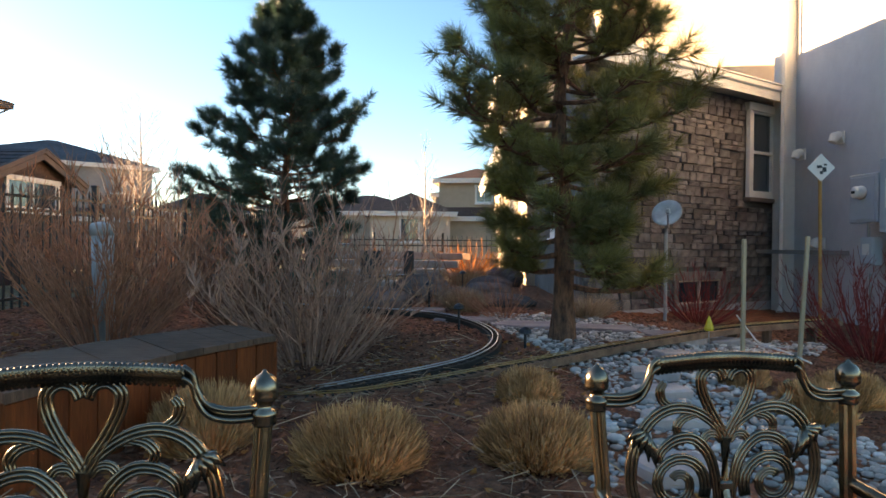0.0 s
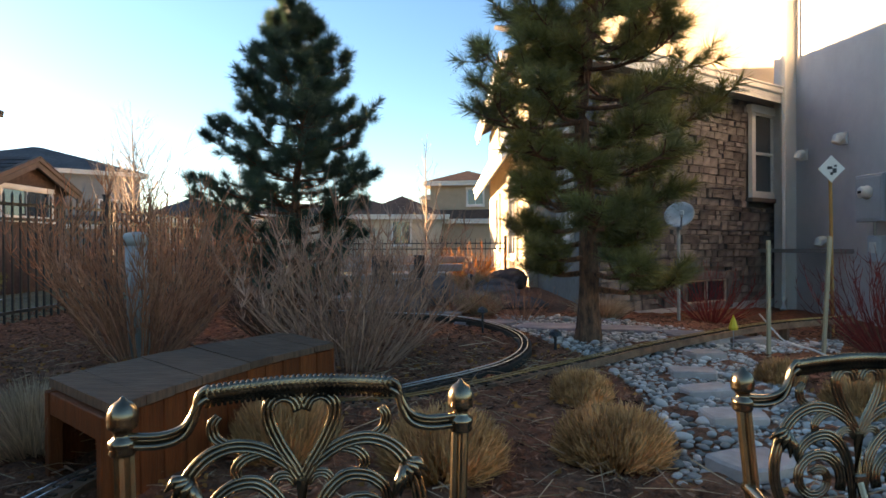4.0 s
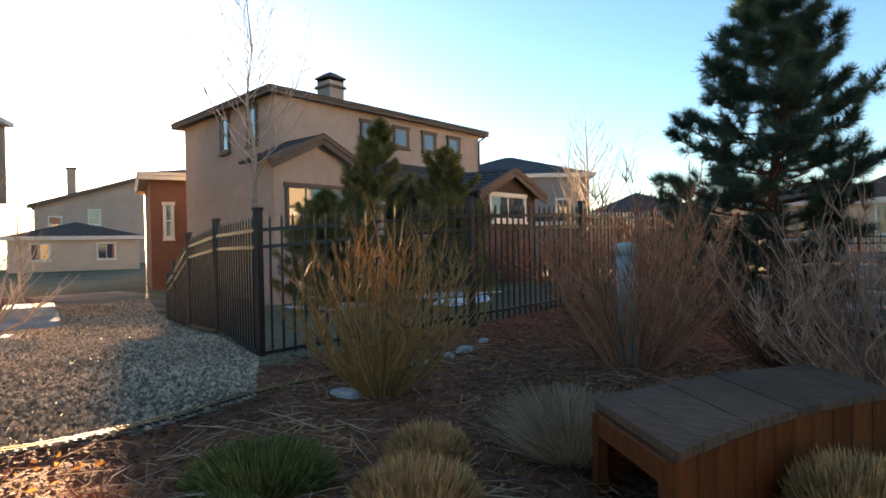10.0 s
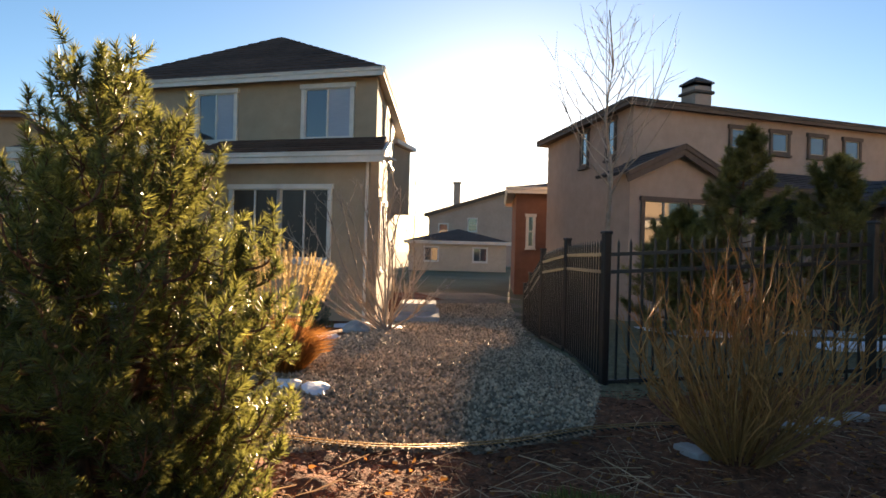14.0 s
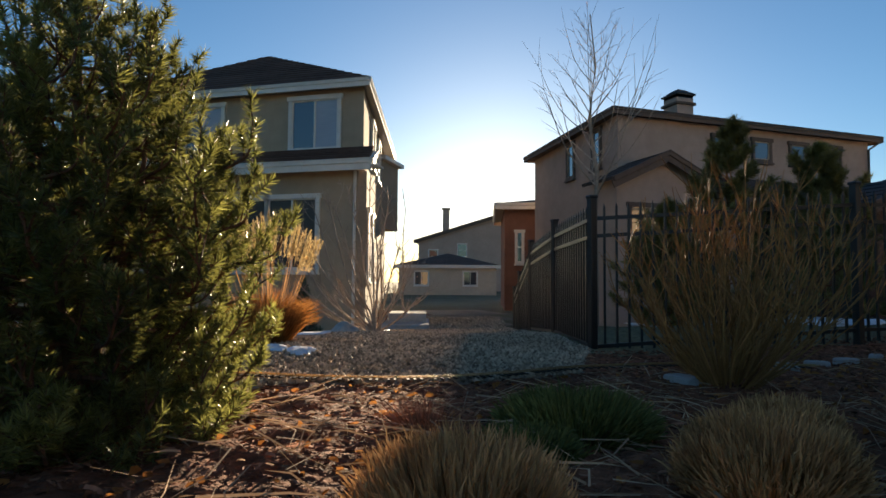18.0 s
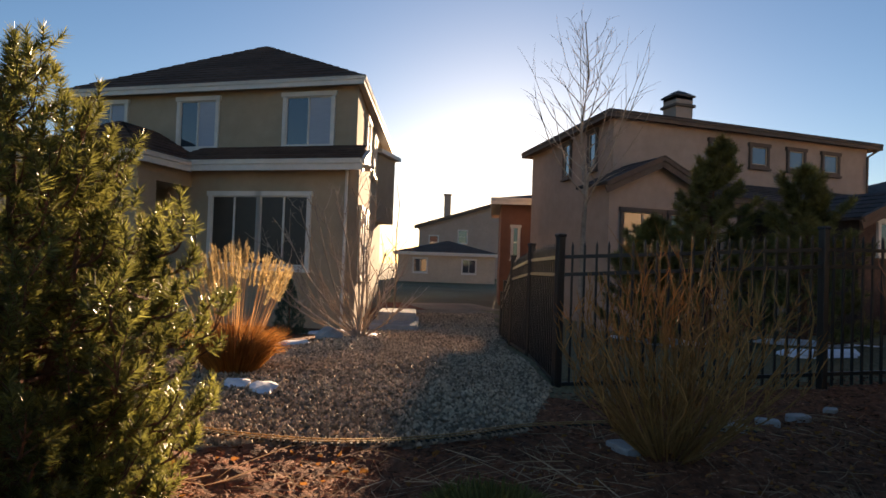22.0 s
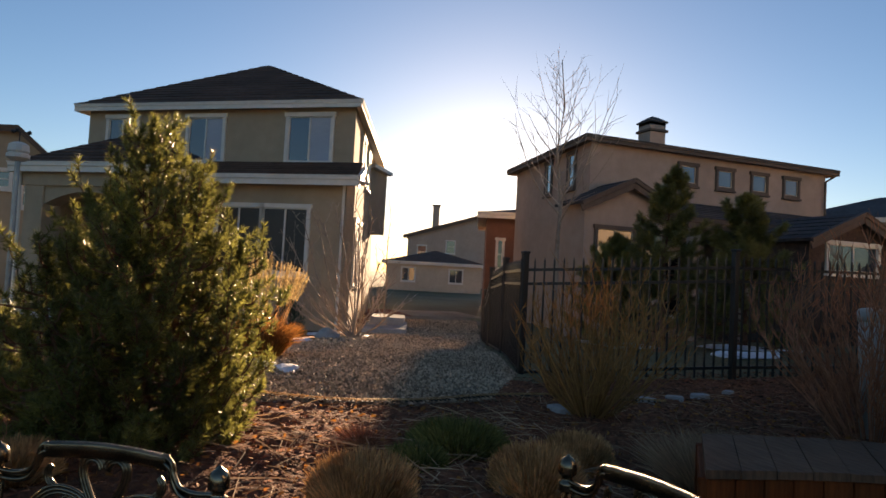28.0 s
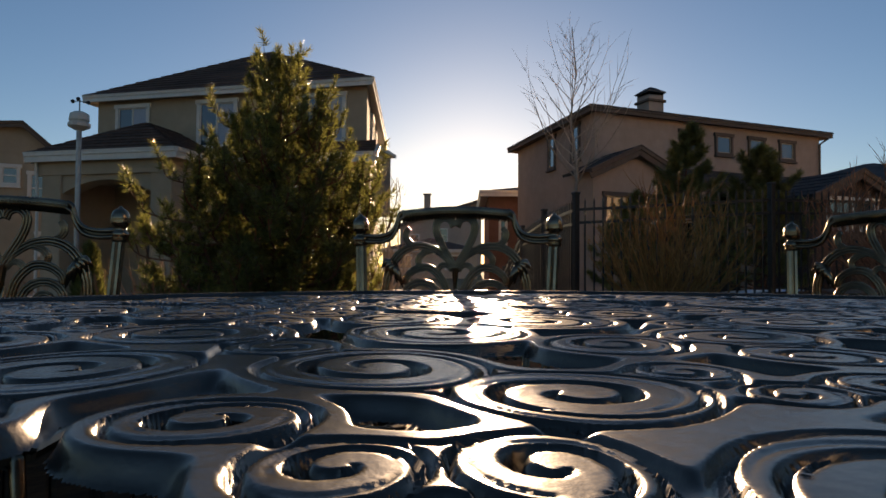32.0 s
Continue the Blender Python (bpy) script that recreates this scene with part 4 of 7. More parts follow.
def build_chair():
    ch = thing("patio_chair", "antique bronze cast metal armchair with heart and scroll back", "chair", group="chairs round the patio table")

    def up(pts, y=0.0):
        return [(x, y - 0.14 * clamp((0.62 - z) / 0.4), z) for x, z in pts]

    def band(bm, pts, rad):
        """A cast strip of three ridges along points of the back's plane."""
        k = len(pts)
        nrm_ = []
        for i in range(k):
            (x0, z0), (x1, z1) = pts[max(i - 1, 0)], pts[min(i + 1, k - 1)]
            d_ = Vector((x1 - x0, z1 - z0)).normalized()
            nrm_.append((-d_.y, d_.x))
        for o, q in ((-0.72, 0.40), (0.0, 0.46), (0.72, 0.40)):
            sweep(bm, up([(x + n_[0] * o * r_, z + n_[1] * o * r_) for (x, z), n_, r_ in zip(pts, nrm_, rad)]), [q * r_ for r_ in rad], 6, up=(0, 1, 0))

    for s in (-1, 1):
        bm = bmesh.new()
        post_line = spline([(s * 0.235, 0.06, 0.0), (s * 0.25, -0.05, 0.42), (s * 0.268, -0.02, 0.66), (s * 0.28, 0.0, 0.885)], 5)
        flutes = 7
        rings = [[bm.verts.new(p + (0.0158 if q % 2 == 0 else 0.0112) * Vector((math.cos(q * math.pi / flutes), math.sin(q * math.pi / flutes), 0))) for q in range(2 * flutes)] for p in post_line]
        for lo_, hi_ in zip(rings, rings[1:]):
            for q in range(2 * flutes):
                bm.faces.new((lo_[q - 1], lo_[q], hi_[q], hi_[q - 1]))
        bm.faces.new(rings[0][::-1])
        bm.faces.new(rings[-1])
        part("back_post", bm, M["cast"], ch, smooth=False)
        bm = bmesh.new()
        lathe(bm, [(0.018, 0.862), (0.0215, 0.867), (0.0190, 0.873), (0.0220, 0.879), (0.0220, 0.886), (0.0150, 0.891), (0.0130, 0.897), (0.0165, 0.903), (0.0225, 0.907), (0.0240, 0.913), (0.0232, 0.917), (0.0240, 0.921), (0.0228, 0.932), (0.0185, 0.942), (0.012, 0.948), (0.0065, 0.951), (0.004, 0.955), (0.001, 0.957)], 18, (s * 0.281, 0, 0))
        part("finial", bm, M["cast"], ch, smooth=True)
        bm = bmesh.new()
        for o in (-0.0085, 0.0, 0.0085):
            sweep(bm, [(x, -0.004 if o else 0.004, z + o) for x, _, z in up([(p[0], p[1]) for p in spline([(s * 0.272, 0.884, 0), (s * 0.225, 0.882, 0), (s * 0.19, 0.893, 0), (s * 0.172, 0.92, 0), (s * 0.165, 0.945, 0), (s * 0.15, 0.956, 0)], 5)])], 0.0062, 6)
        part("top_rail", bm, M["cast"], ch, smooth=True)
        # scrolls of this half of the back
        strokes = [
            ([(0.0, 0.80), (0.03, 0.832), (0.07, 0.856), (0.115, 0.862), (0.155, 0.846), (0.185, 0.81), (0.203, 0.76), (0.205, 0.71), (0.192, 0.665), (0.172, 0.635), (0.15, 0.61)], 0.0098),
            ([(0.012, 0.62), (0.018, 0.70), (0.035, 0.76), (0.07, 0.797), (0.11, 0.797), (0.14, 0.775), (0.147, 0.75)], 0.0092),
            ([(0.01, 0.79), (0.022, 0.806), (0.04, 0.806), (0.05, 0.79), (0.045, 0.775)], 0.0065),
            ([(0.06, 0.85), (0.092, 0.842), (0.108, 0.822), (0.1, 0.80)], 0.0075),
            ([(0.115, 0.862), (0.14, 0.878), (0.145, 0.9), (0.135, 0.915)], 0.0075),
            ([(0.02, 0.50), (0.03, 0.60), (0.06, 0.64)], 0.0085),
            ([(0.172, 0.635), (0.20, 0.58), (0.20, 0.52), (0.17, 0.49)], 0.0085),
            ([(0.0, 0.50), (0.09, 0.505), (0.17, 0.49), (0.25, 0.50)], 0.0095),
        ]
        for pts, r in strokes:
            p3 = spline([(s * x, 0, z) for x, z in pts], 5)
            bm = bmesh.new()
            band(bm, [(p.x, p.z) for p in p3], [1.22 * r * (0.7 + 0.3 * math.sin(math.pi * i / (len(p3) - 1))) for i in range(len(p3))])
            part("scroll", bm, M["cast"], ch, smooth=True)
        for c, r, a0, t in (((0.105, 0.705), 0.066, 3.6, -1.45), ((0.135, 0.60), 0.056, 1.2, 1.3), ((0.06, 0.555), 0.045, 2.6, -1.2)):
            sp = curl(c, r, a0, t, 0.25, 26)
            bm = bmesh.new()
            band(bm, [(s * x, z) for x, z in sp], [0.0115 - 0.0035 * i / 26 for i in range(27)])
            part("spiral", bm, M["cast"], ch, smooth=True)
        # acanthus leaf on the shoulder
        bm = bmesh.new()
        for q in range(5):
            a = 0.5 + q * 0.42
            sweep(bm, [(s * 0.178, 0.0, 0.815), (s * (0.180 + 0.024 * math.cos(a)), -0.011, 0.817 - 0.014 * q * 0.6), (s * (0.178 + 0.046 * math.cos(a)), -0.003, 0.797 - 0.014 * q)], [0.007, 0.0105, 0.002], 6)
        part("leaf", bm, M["cast"], ch, smooth=True)
        # heart half
        bm = bmesh.new()
        p3 = spline([(s * x, 0, z) for x, z in [(0.004, 0.918), (0.014, 0.938), (0.036, 0.944), (0.054, 0.928), (0.054, 0.9), (0.038, 0.862), (0.018, 0.828), (0.0, 0.795)]], 5)
        band(bm, [(p.x, p.z) for p in p3], [0.0104] * len(p3))
        part("heart", bm, M["cast"], ch, smooth=True)
        # arm and front leg
        bm = bmesh.new()
        sweep(bm, spline([(s * 0.272, 0.0, 0.70), (s * 0.29, -0.12, 0.685), (s * 0.305, -0.30, 0.665), (s * 0.30, -0.42, 0.63), (s * 0.28, -0.44, 0.55), (s * 0.265, -0.40, 0.44)], 5), [0.013] * 26, 8, flat=1.2)
        part("arm", bm, M["cast"], ch, smooth=True)
        bm = bmesh.new()
        sweep(bm, spline([(s * 0.25, -0.42, 0.44), (s * 0.27, -0.45, 0.32), (s * 0.255, -0.42, 0.14), (s * 0.275, -0.47, 0.0)], 5), 0.015, 8)
        part("leg", bm, M["cast"], ch, smooth=True)
    bm = bmesh.new()
    sweep(bm, [(-0.155 + 0.031 * i, 0.0, 0.956 + 0.010 * math.sin(math.pi * i / 10)) for i in range(11)], 0.007, 8)
    rows_ = [[bm.verts.new((-0.152 + 0.304 * i / 24, y_, 0.952 + 0.010 * math.sin(math.pi * i / 24) + z_)) for y_, z_ in ((-0.0045, -0.016), (0.0045, -0.016), (0.0045, 0.013), (-0.0045, 0.013))] for i in range(25)]
    for ra, rb_ in zip(rows_, rows_[1:]):
        for j in range(4):
            bm.faces.new((ra[j], rb_[j], rb_[(j + 1) % 4], ra[(j + 1) % 4]))
    for i in range(34):
        x = -0.152 + 0.304 * i / 33
        z = 0.953 + 0.010 * math.sin(math.pi * (i / 33))
        rb = bmesh.new()
        for y_ in (-0.0052, 0.0052):
            sweep(rb, [(x, y_ * 0.6, z - 0.021), (x, y_, z - 0.012), (x, y_, z + 0.008), (x, y_ * 0.3, z + 0.013)], [0.0035, 0.0050, 0.0052, 0.0040], 6)
        part("crest_rib", rb, M["cast"], ch, smooth=True)
    part("crest", bm, M["cast"], ch, smooth=True)
    bm = bmesh.new()
    sweep(bm, [(0, -0.1, 0.50), (0, -0.04, 0.60), (0, 0, 0.7), (0, 0, 0.80)], [0.01, 0.009, 0.009, 0.012], 8)
    box(bm, (0, 0, 0.70), (0.03, 0.022, 0.02), bevel=0.004)
    part("stem", bm, M["cast"], ch)
    bm = bmesh.new()
    rim = [(0.25, -0.03), (0.27, -0.2), (0.262, -0.40), (0.2, -0.47), (0, -0.485), (-0.2, -0.47), (-0.262, -0.40), (-0.27, -0.2), (-0.25, -0.03), (0, -0.01)]
    pr = [Vector((x, y, 0.43)) for x, y in rim]
    sweep(bm, pr, 0.017, 8, close=True)
    for i in range(9):
        x = -0.2 + 0.05 * i
        ribbed(bm, [(x * (1 + 0.1 * math.sin(j)), -0.02 - 0.044 * j) for j in range(11)], 0.015, 0.012, 0.43 + 0.0006 * i, taper=False)
    for c in ((-0.13, -0.15), (0.13, -0.15), (-0.12, -0.33), (0.12, -0.33)):
        ribbed(bm, curl(c, 0.085, 0.3, 1.5), 0.009, 0.012, 0.436 + U(0, 0.003))
    part("seat", bm, M["cast"], ch)
    return ch


def seat_at(ch, left, right, z=0.0):
    a, b = Vector(left), Vector(right)
    return pose((a.x + b.x) / 2, (a.y + b.y) / 2, z, 0, 0, math.degrees(math.atan2(b.y - a.y, b.x - a.x)))


chair = build_chair()
chair.matrix_basis = seat_at(chair, (0.28, 1.07), (0.82, 1.155), -0.02)
for l, r in (((-0.88, 0.745), (-0.345, 0.865)), ((-1.22, -0.60), (-0.94, -0.10)), ((-1.37, -1.78), (-1.25, -1.23))):
    copy_thing(chair, seat_at(chair, l, r, 0.0))

TC, TR, TZ = Vector((0.5, -0.75)), 1.07, 0.757
table = thing("patio_table", "large round openwork cast metal table with swirling scrolls", "table", pose(TC.x, TC.y, 0))
bm = bmesh.new()
for r, w in ((TR - 0.02, 0.02),):
    ribbed(bm, [(r * math.cos(i * math.pi / 48), r * math.sin(i * math.pi / 48)) for i in range(97)], w, 0.022, TZ + 0.0005 * w * 100, taper=False)
part("rim", bm, M["table_cast"], table)
bm = bmesh.new()
sweep(bm, [((TR + 0.004) * math.cos(i * math.pi / 48), (TR + 0.004) * math.sin(i * math.pi / 48), TZ - 0.024) for i in range(96)], 0.016, 8, close=True)
part("edge_bead", bm, M["table_cast"], table, smooth=True)


def packed(radius, seed, out):
    """Circles of falling size packed in a disc, round those given."""
    R_ = random.Random(seed)
    for r0, r1, tries in ((0.05, 0.085, 1500), (0.032, 0.05, 2500), (0.018, 0.03, 3500)):
        for _ in range(tries):
            r = R_.uniform(r0, r1)
            a, q = R_.uniform(0, 6.283), (radius - r) * math.sqrt(R_.random())
            x, y = q * math.cos(a), q * math.sin(a)
            if all((x - u) ** 2 + (y - v) ** 2 > (r + w + 0.0045) ** 2 for u, v, w in out):
                out.append((x, y, r))
    return out


def soft(v):
    v = np.clip(v, 0, 1)
    return v * v * (3 - 2 * v)


# the cast top: bands that wind round many scrolls, sunk joints between them, open eyes and corners
scrolls = np.array(packed(TR - 0.045, 8, [(-0.25, -0.18, 0.058), (-0.165, -0.125, 0.052), (-0.206, 0.07, 0.036), (-0.04, -0.10, 0.05), (-0.165, -0.262, 0.03), (-0.29, -0.325, 0.062), (-0.285, -0.01, 0.05), (-0.39, -0.10, 0.06)]))
tx = np.array(steps(-TR, -0.32, 0.06, TR, 0.0014, 1.012))
ty = np.array(steps(-TR, -0.36, 0.08, TR, 0.0014, 1.012))
gx_, gy_ = np.meshgrid(tx, ty)
gx_ = gx_.ravel()
gy_ = gy_.ravel()
wx = gx_ + 0.004 * np.sin(23 * gy_ + 1.0) + 0.003 * np.sin(41 * gx_)
wy = gy_ + 0.004 * np.sin(27 * gx_ + 2.0) + 0.003 * np.sin(37 * gy_)
near1 = np.full(len(wx), 9.0)
pull = np.zeros(len(wx))
who = np.zeros(len(wx), int)
for k, (cx, cy, cr) in enumerate(scrolls):
    dd = np.hypot(wx - cx, wy - cy) - cr
    closer = dd < near1
    pull += np.exp(-np.clip(dd, -0.1, 0.3) / 0.011)
    who = np.where(closer, k, who)
    near1 = np.minimum(near1, dd)
cx, cy, cr = scrolls[who].T
turn = np.where(who % 2 == 0, 1.0, -1.0)
dist, ang = np.hypot(wx - cx, wy - cy), np.arctan2(wy - cy, wx - cx)
pitch = 0.012 + 0.27 * cr
phase = (dist / pitch + turn * ang / (2 * math.pi) + 0.37 * who) % 1.0
off = np.abs(phase - 0.5) * pitch
half = np.where(near1 > -0.32 * cr, 0.44, 0.33) * pitch
depth = 0.0125 * soft((off - half + 0.001) / 0.0042)
depth = np.where(dist < 0.16 * cr, 0.0, depth)
depth = np.where((near1 > -0.32 * cr) & (depth > 0.0075), 0.0075, depth)
depth += 0.0009 * soft((0.0022 - np.abs(off - half * 0.45)) / 0.002) * (near1 > -0.32 * cr)
# outside the scrolls two bands flow round them, with openings where they part
flow = -0.011 * np.log(pull)
away = np.abs((flow / 0.0105) % 1.0 - 0.5) * 0.0105
outer = 0.0065 * soft((away - 0.0034) / 0.0016)
outer = np.maximum(outer, 0.0125 * soft((flow - 0.0075) / 0.004))
rim_join = 0.007 * soft((0.0018 - np.abs(near1)) / 0.0016)
depth = np.where(near1 > 0, outer, depth)
depth = np.maximum(depth, rim_join)
radius = np.hypot(gx_, gy_)
inner = radius < TR - 0.03
nz = TZ - 0.003 - 0.72 * depth
cols = len(tx)
quad = (np.arange(len(ty) - 1)[:, None] * cols + np.arange(cols - 1)[None]).ravel()
quad = np.stack([quad, quad + 1, quad + cols + 1, quad + cols], 1)
quad = quad[inner[quad].all(1) & (depth[quad].min(1) < 0.0118)]
part_top = raw("tabletop", np.stack([gx_, gy_, nz], 1), quad, M["table_cast"], table, "dark openwork top of flat winding scrolls", smooth=True)
for k in range(4):
    a = math.pi / 4 + k * math.pi / 2
    c, s = math.cos(a), math.sin(a)
    bm = bmesh.new()
    sweep(bm, [(p.x * c, p.x * s, p.z) for p in spline([(0.72, 0, 0.73), (0.62, 0, 0.62), (0.38, 0, 0.44), (0.36, 0, 0.28), (0.52, 0, 0.10), (0.64, 0, 0.0)], 6)], 0.026, 8)
    part("leg", bm, M["cast"], table, smooth=True)
bm = bmesh.new()
sweep(bm, [(0.37 * math.cos(i * math.pi / 16), 0.37 * math.sin(i * math.pi / 16), 0.36) for i in range(32)], 0.014, 8, close=True)
part("leg_ring", bm, M["cast"], table, smooth=True)

# ---- timber tunnel over the garden railway ----
def arc_pts(a, n):
    p = spline([(*q, 0) for q in a], 12)
    L = [0.0]
    for u, v in zip(p, p[1:]):
        L.append(L[-1] + (v - u).length)
    out = []
    for i in range(n + 1):
        t = L[-1] * i / n
        k = max(j for j in range(len(L)) if L[j] <= t + 1e-9)
        k = min(k, len(p) - 2)
        out.append(p[k].lerp(p[k + 1], (t - L[k]) / max(L[k + 1] - L[k], 1e-9)))
    return out


tunnel = thing("railway_tunnel", "curved redwood plank tunnel box over the garden railway", "tunnel")
front = [(-1.44, 1.72), (-1.37, 2.05), (-1.27, 2.38), (-1.13, 2.72), (-0.97, 3.02)]
back = [(-1.88, 2.11), (-1.80, 2.42), (-1.68, 2.75), (-1.50, 3.1), (-1.30, 3.4)]
zb, zt = 0.20, 0.655
for nm, rail_, n in (("front", front, 11), ("back", back, 14)):
    p = arc_pts(rail_, n)
    for i, (a, b) in enumerate(zip(p, p[1:])):
        d = b - a
        h = zt - zb + U(-0.006, 0.0)
        bm = boxbm((0, 0, h / 2), (d.length - 0.006, 0.022, h), bevel=0.003)
        o = part("side_plank", bm, M["redwood"], tunnel)
        o.matrix_basis = Matrix.Translation(((a + b) / 2) + Vector((0, 0, zb))) @ Matrix.Rotation(math.atan2(d.y, d.x) + U(-0.01, 0.01), 4, 'Z')
pf, pb = arc_pts(front, 9), arc_pts(back, 9)
for i in range(9):
    bm = bmesh.new()
    cen = (pf[i] + pf[i + 1] + pb[i] + pb[i + 1]) / 4
    q = [cen + (v - cen) * 1.0 for v in (pf[i], pf[i + 1], pb[i + 1], pb[i])]
    ax, ay = (q[1] - q[0]).normalized() * 0.002, (q[3] - q[0]).normalized() * 0.03
    q = [q[0] + ax - ay, q[1] - ax - ay, q[2] - ax + ay, q[3] + ax + ay]
    prism(bm, [(v.x, v.y) for v in q], zt + 0.002 + U(0, 0.004), zt + 0.034 + U(0, 0.005))
    part("top_plank", bm, M["gray_wood"], tunnel)
for a, b in ((pf[0], pb[0]), (pf[-1], pb[-1])):
    d = b - a
    for p in (a + d.normalized() * 0.03, b - d.normalized() * 0.03):
        part("end_post", boxbm((p.x, p.y, (zb + zt) / 2), (0.05, 0.05, zt - zb), math.atan2(d.y, d.x), 0.004), M["redwood"], tunnel)
    part("end_beam", boxbm((a + b) / 2 + Vector((0, 0, zt - 0.045)), (d.length, 0.04, 0.085), math.atan2(d.y, d.x), 0.004), M["redwood"], tunnel)


# ---- garden railway ----
sbm = boxbm((0, 0, 0), (0.013, 0.07, 0.007))
SLEEPER = bpy.data.meshes.new("sleeper")
sbm.to_mesh(SLEEPER)
sbm.free()
SLEEPER.materials.append(M["tie"])


def railway(pts, label, bed=None, posts=(), n=14, rail=None):
    tr = thing("model_railway_track", label, "railway track")
    path = spline(pts, n)
    side = []
    for i in range(len(path)):
        d = path[min(i + 1, len(path) - 1)] - path[max(i - 1, 0)]
        side.append(Vector((-d.y, d.x, 0)).normalized())
    if bed:
        bm = bmesh.new()
        prof = [(-0.055, -0.05), (0.055, -0.05), (0.055, 0.0), (-0.055, 0.0)]
        rings = [[bm.verts.new(p + s * a + Vector((0, 0, b))) for a, b in prof] for p, s in zip(path, side)]
        for a, b in zip(rings, rings[1:]):
            for j in range(4):
                bm.faces.new((a[j], b[j], b[(j + 1) % 4], a[(j + 1) % 4]))
        bm.faces.new(rings[0])
        bm.faces.new(rings[-1][::-1])
        part("roadbed", bm, bed, tr)
    for o in (-0.0225, 0.0225):
        bm = bmesh.new()
        sweep(bm, [p + s * o + Vector((0, 0, 0.018)) for p, s in zip(path, side)], 0.0042, 4)
        part("rail", bm, rail or M["rail"], tr)
    dist = 0.0
    for a, b in zip(path, path[1:]):
        L = (b - a).length
        dist += L
        k = int(dist / 0.05)
        dist -= k * 0.05
        for i in range(k):
            c = a.lerp(b, (i + 0.5) / max(k, 1))
            o = new("sleeper", SLEEPER)
            o.parent = tr
            o.matrix_basis = Matrix.Translation(c + Vector((0, 0, 0.004))) @ Matrix.Rotation(math.atan2((b - a).y, (b - a).x), 4, 'Z')
    for i in posts:
        p = path[min(i, len(path) - 1)]
        g = gz(p.x, p.y)
        part("trestle_post", boxbm((p.x, p.y, (g - 0.1 + p.z - 0.03) / 2), (0.045, 0.075, p.z - 0.03 - g + 0.1), U(0, 1), 0.003), M["gray_wood"], tr)
    return tr


railway([(-0.95, 3.03, 0.36), (-0.55, 3.1, 0.37), (-0.11, 3.45, 0.375), (0.23, 3.73, 0.385), (0.67, 4.07, 0.40), (1.21, 4.5, 0.42), (2.15, 5.15, 0.45), (2.9, 5.6, 0.46), (3.8, 6.0, 0.46)],
        "straight brass-railed garden railway on a raised timber bed", bed=M["track_wood"], posts=(36, 46, 58, 66, 74, 82, 90, 98, 106))
railway([(-0.75, 3.10, 0.385), (-0.47, 3.35, 0.39), (-0.18, 3.65, 0.39), (0.09, 4.04, 0.39), (0.28, 4.62, 0.39), (0.32, 5.35, 0.39), (0.12, 6.1, 0.395), (-0.3, 6.7, 0.40), (-1.1, 7.0, 0.41), (-2.2, 7.2, 0.43)],
        "curved steel-railed branch of the garden railway sweeping round mulch", bed=M["tie"], rail=M["rail_steel"])
railway([(-1.1, 3.15, 0.385), (-1.3, 2.85, 0.385), (-1.52, 2.4, 0.385), (-1.63, 2.0, 0.385), (-1.72, 1.55, 0.38), (-1.84, 1.0, 0.38), (-1.95, 0.5, 0.375), (-2.1, -0.1, 0.375), (-2.2, -0.9, 0.375), (-2.0, -1.9, 0.375), (-1.4, -2.8, 0.375)],
        "garden railway leaving the tunnel beside the patio edging", bed=M["track_wood"], rail=M["rail_steel"])
railway([(-3.9, 3.6, 0.38), (-4.25, 2.9, 0.375), (-4.32, 2.1, 0.375), (-4.2, 1.5, 0.375), (-4.24, 0.95, 0.37), (-4.42, 0.5, 0.37), (-4.8, 0.0, 0.36), (-5.3, -0.7, 0.355), (-5.6, -1.6, 0.355)],
        "outer loop of the garden railway along the gravel")

# ---- stepping stones, boulders, slabs ----
def flag(x, y, z, a, b, rot, t=0.06, mat_=None, name="stepping_stone", label="flat gray-pink flagstone step set among river rock", group="stepping stones", seed=1):
    R_ = random.Random(seed)
    bm = bmesh.new()
    ring = [(-1, -0.9), (-0.1, -1.02), (0.95, -0.95), (1.04, 0.0), (0.9, 0.95), (0.0, 1.0), (-0.95, 0.9), (-1.03, 0.1)]
    prism(bm, [(a * x_ * R_.uniform(0.88, 1.06), b * y_ * R_.uniform(0.85, 1.08)) for x_, y_ in ring], -t / 2, t / 2)
    bmesh.ops.bevel(bm, geom=list(bm.edges), offset=0.01, segments=1, affect='EDGES')
    ob = part(name, bm, mat_ or M["slab"])
    ob.matrix_basis = pose(x, y, z, R_.uniform(-2, 2), R_.uniform(-2, 2), rot)
    return tagged(ob, label, "stepping stone", group)


for i, (x, y, a, b, r) in enumerate(((0.78, 2.0, 0.16, 0.11, 20), (0.98, 2.60, 0.15, 0.10, 5), (1.12, 3.22, 0.15, 0.10, 10), (1.28, 3.78, 0.15, 0.11, -10), (1.62, 4.4, 0.15, 0.10, 15), (1.95, 5.1, 0.2, 0.12, 30), (2.35, 5.25, 0.17, 0.10, 10))):
    flag(x, y, gz(x, y) + 0.024, a, b, r, seed=i + 3)
for i, (x, y, a, b, r) in enumerate(((-0.45, 7.3, 0.3, 0.2, 10), (0.1, 6.55, 0.34, 0.2, -20), (0.75, 6.05, 0.33, 0.2, -25), (1.45, 5.85, 0.3, 0.2, -10), (2.05, 5.6, 0.28, 0.2, 0))):
    flag(x, y, gz(x, y) + 0.01, a, b, r, seed=i + 20, mat_=M["slab_dark"], label="broad dark flagstone of the path by the pine", group="path stones")
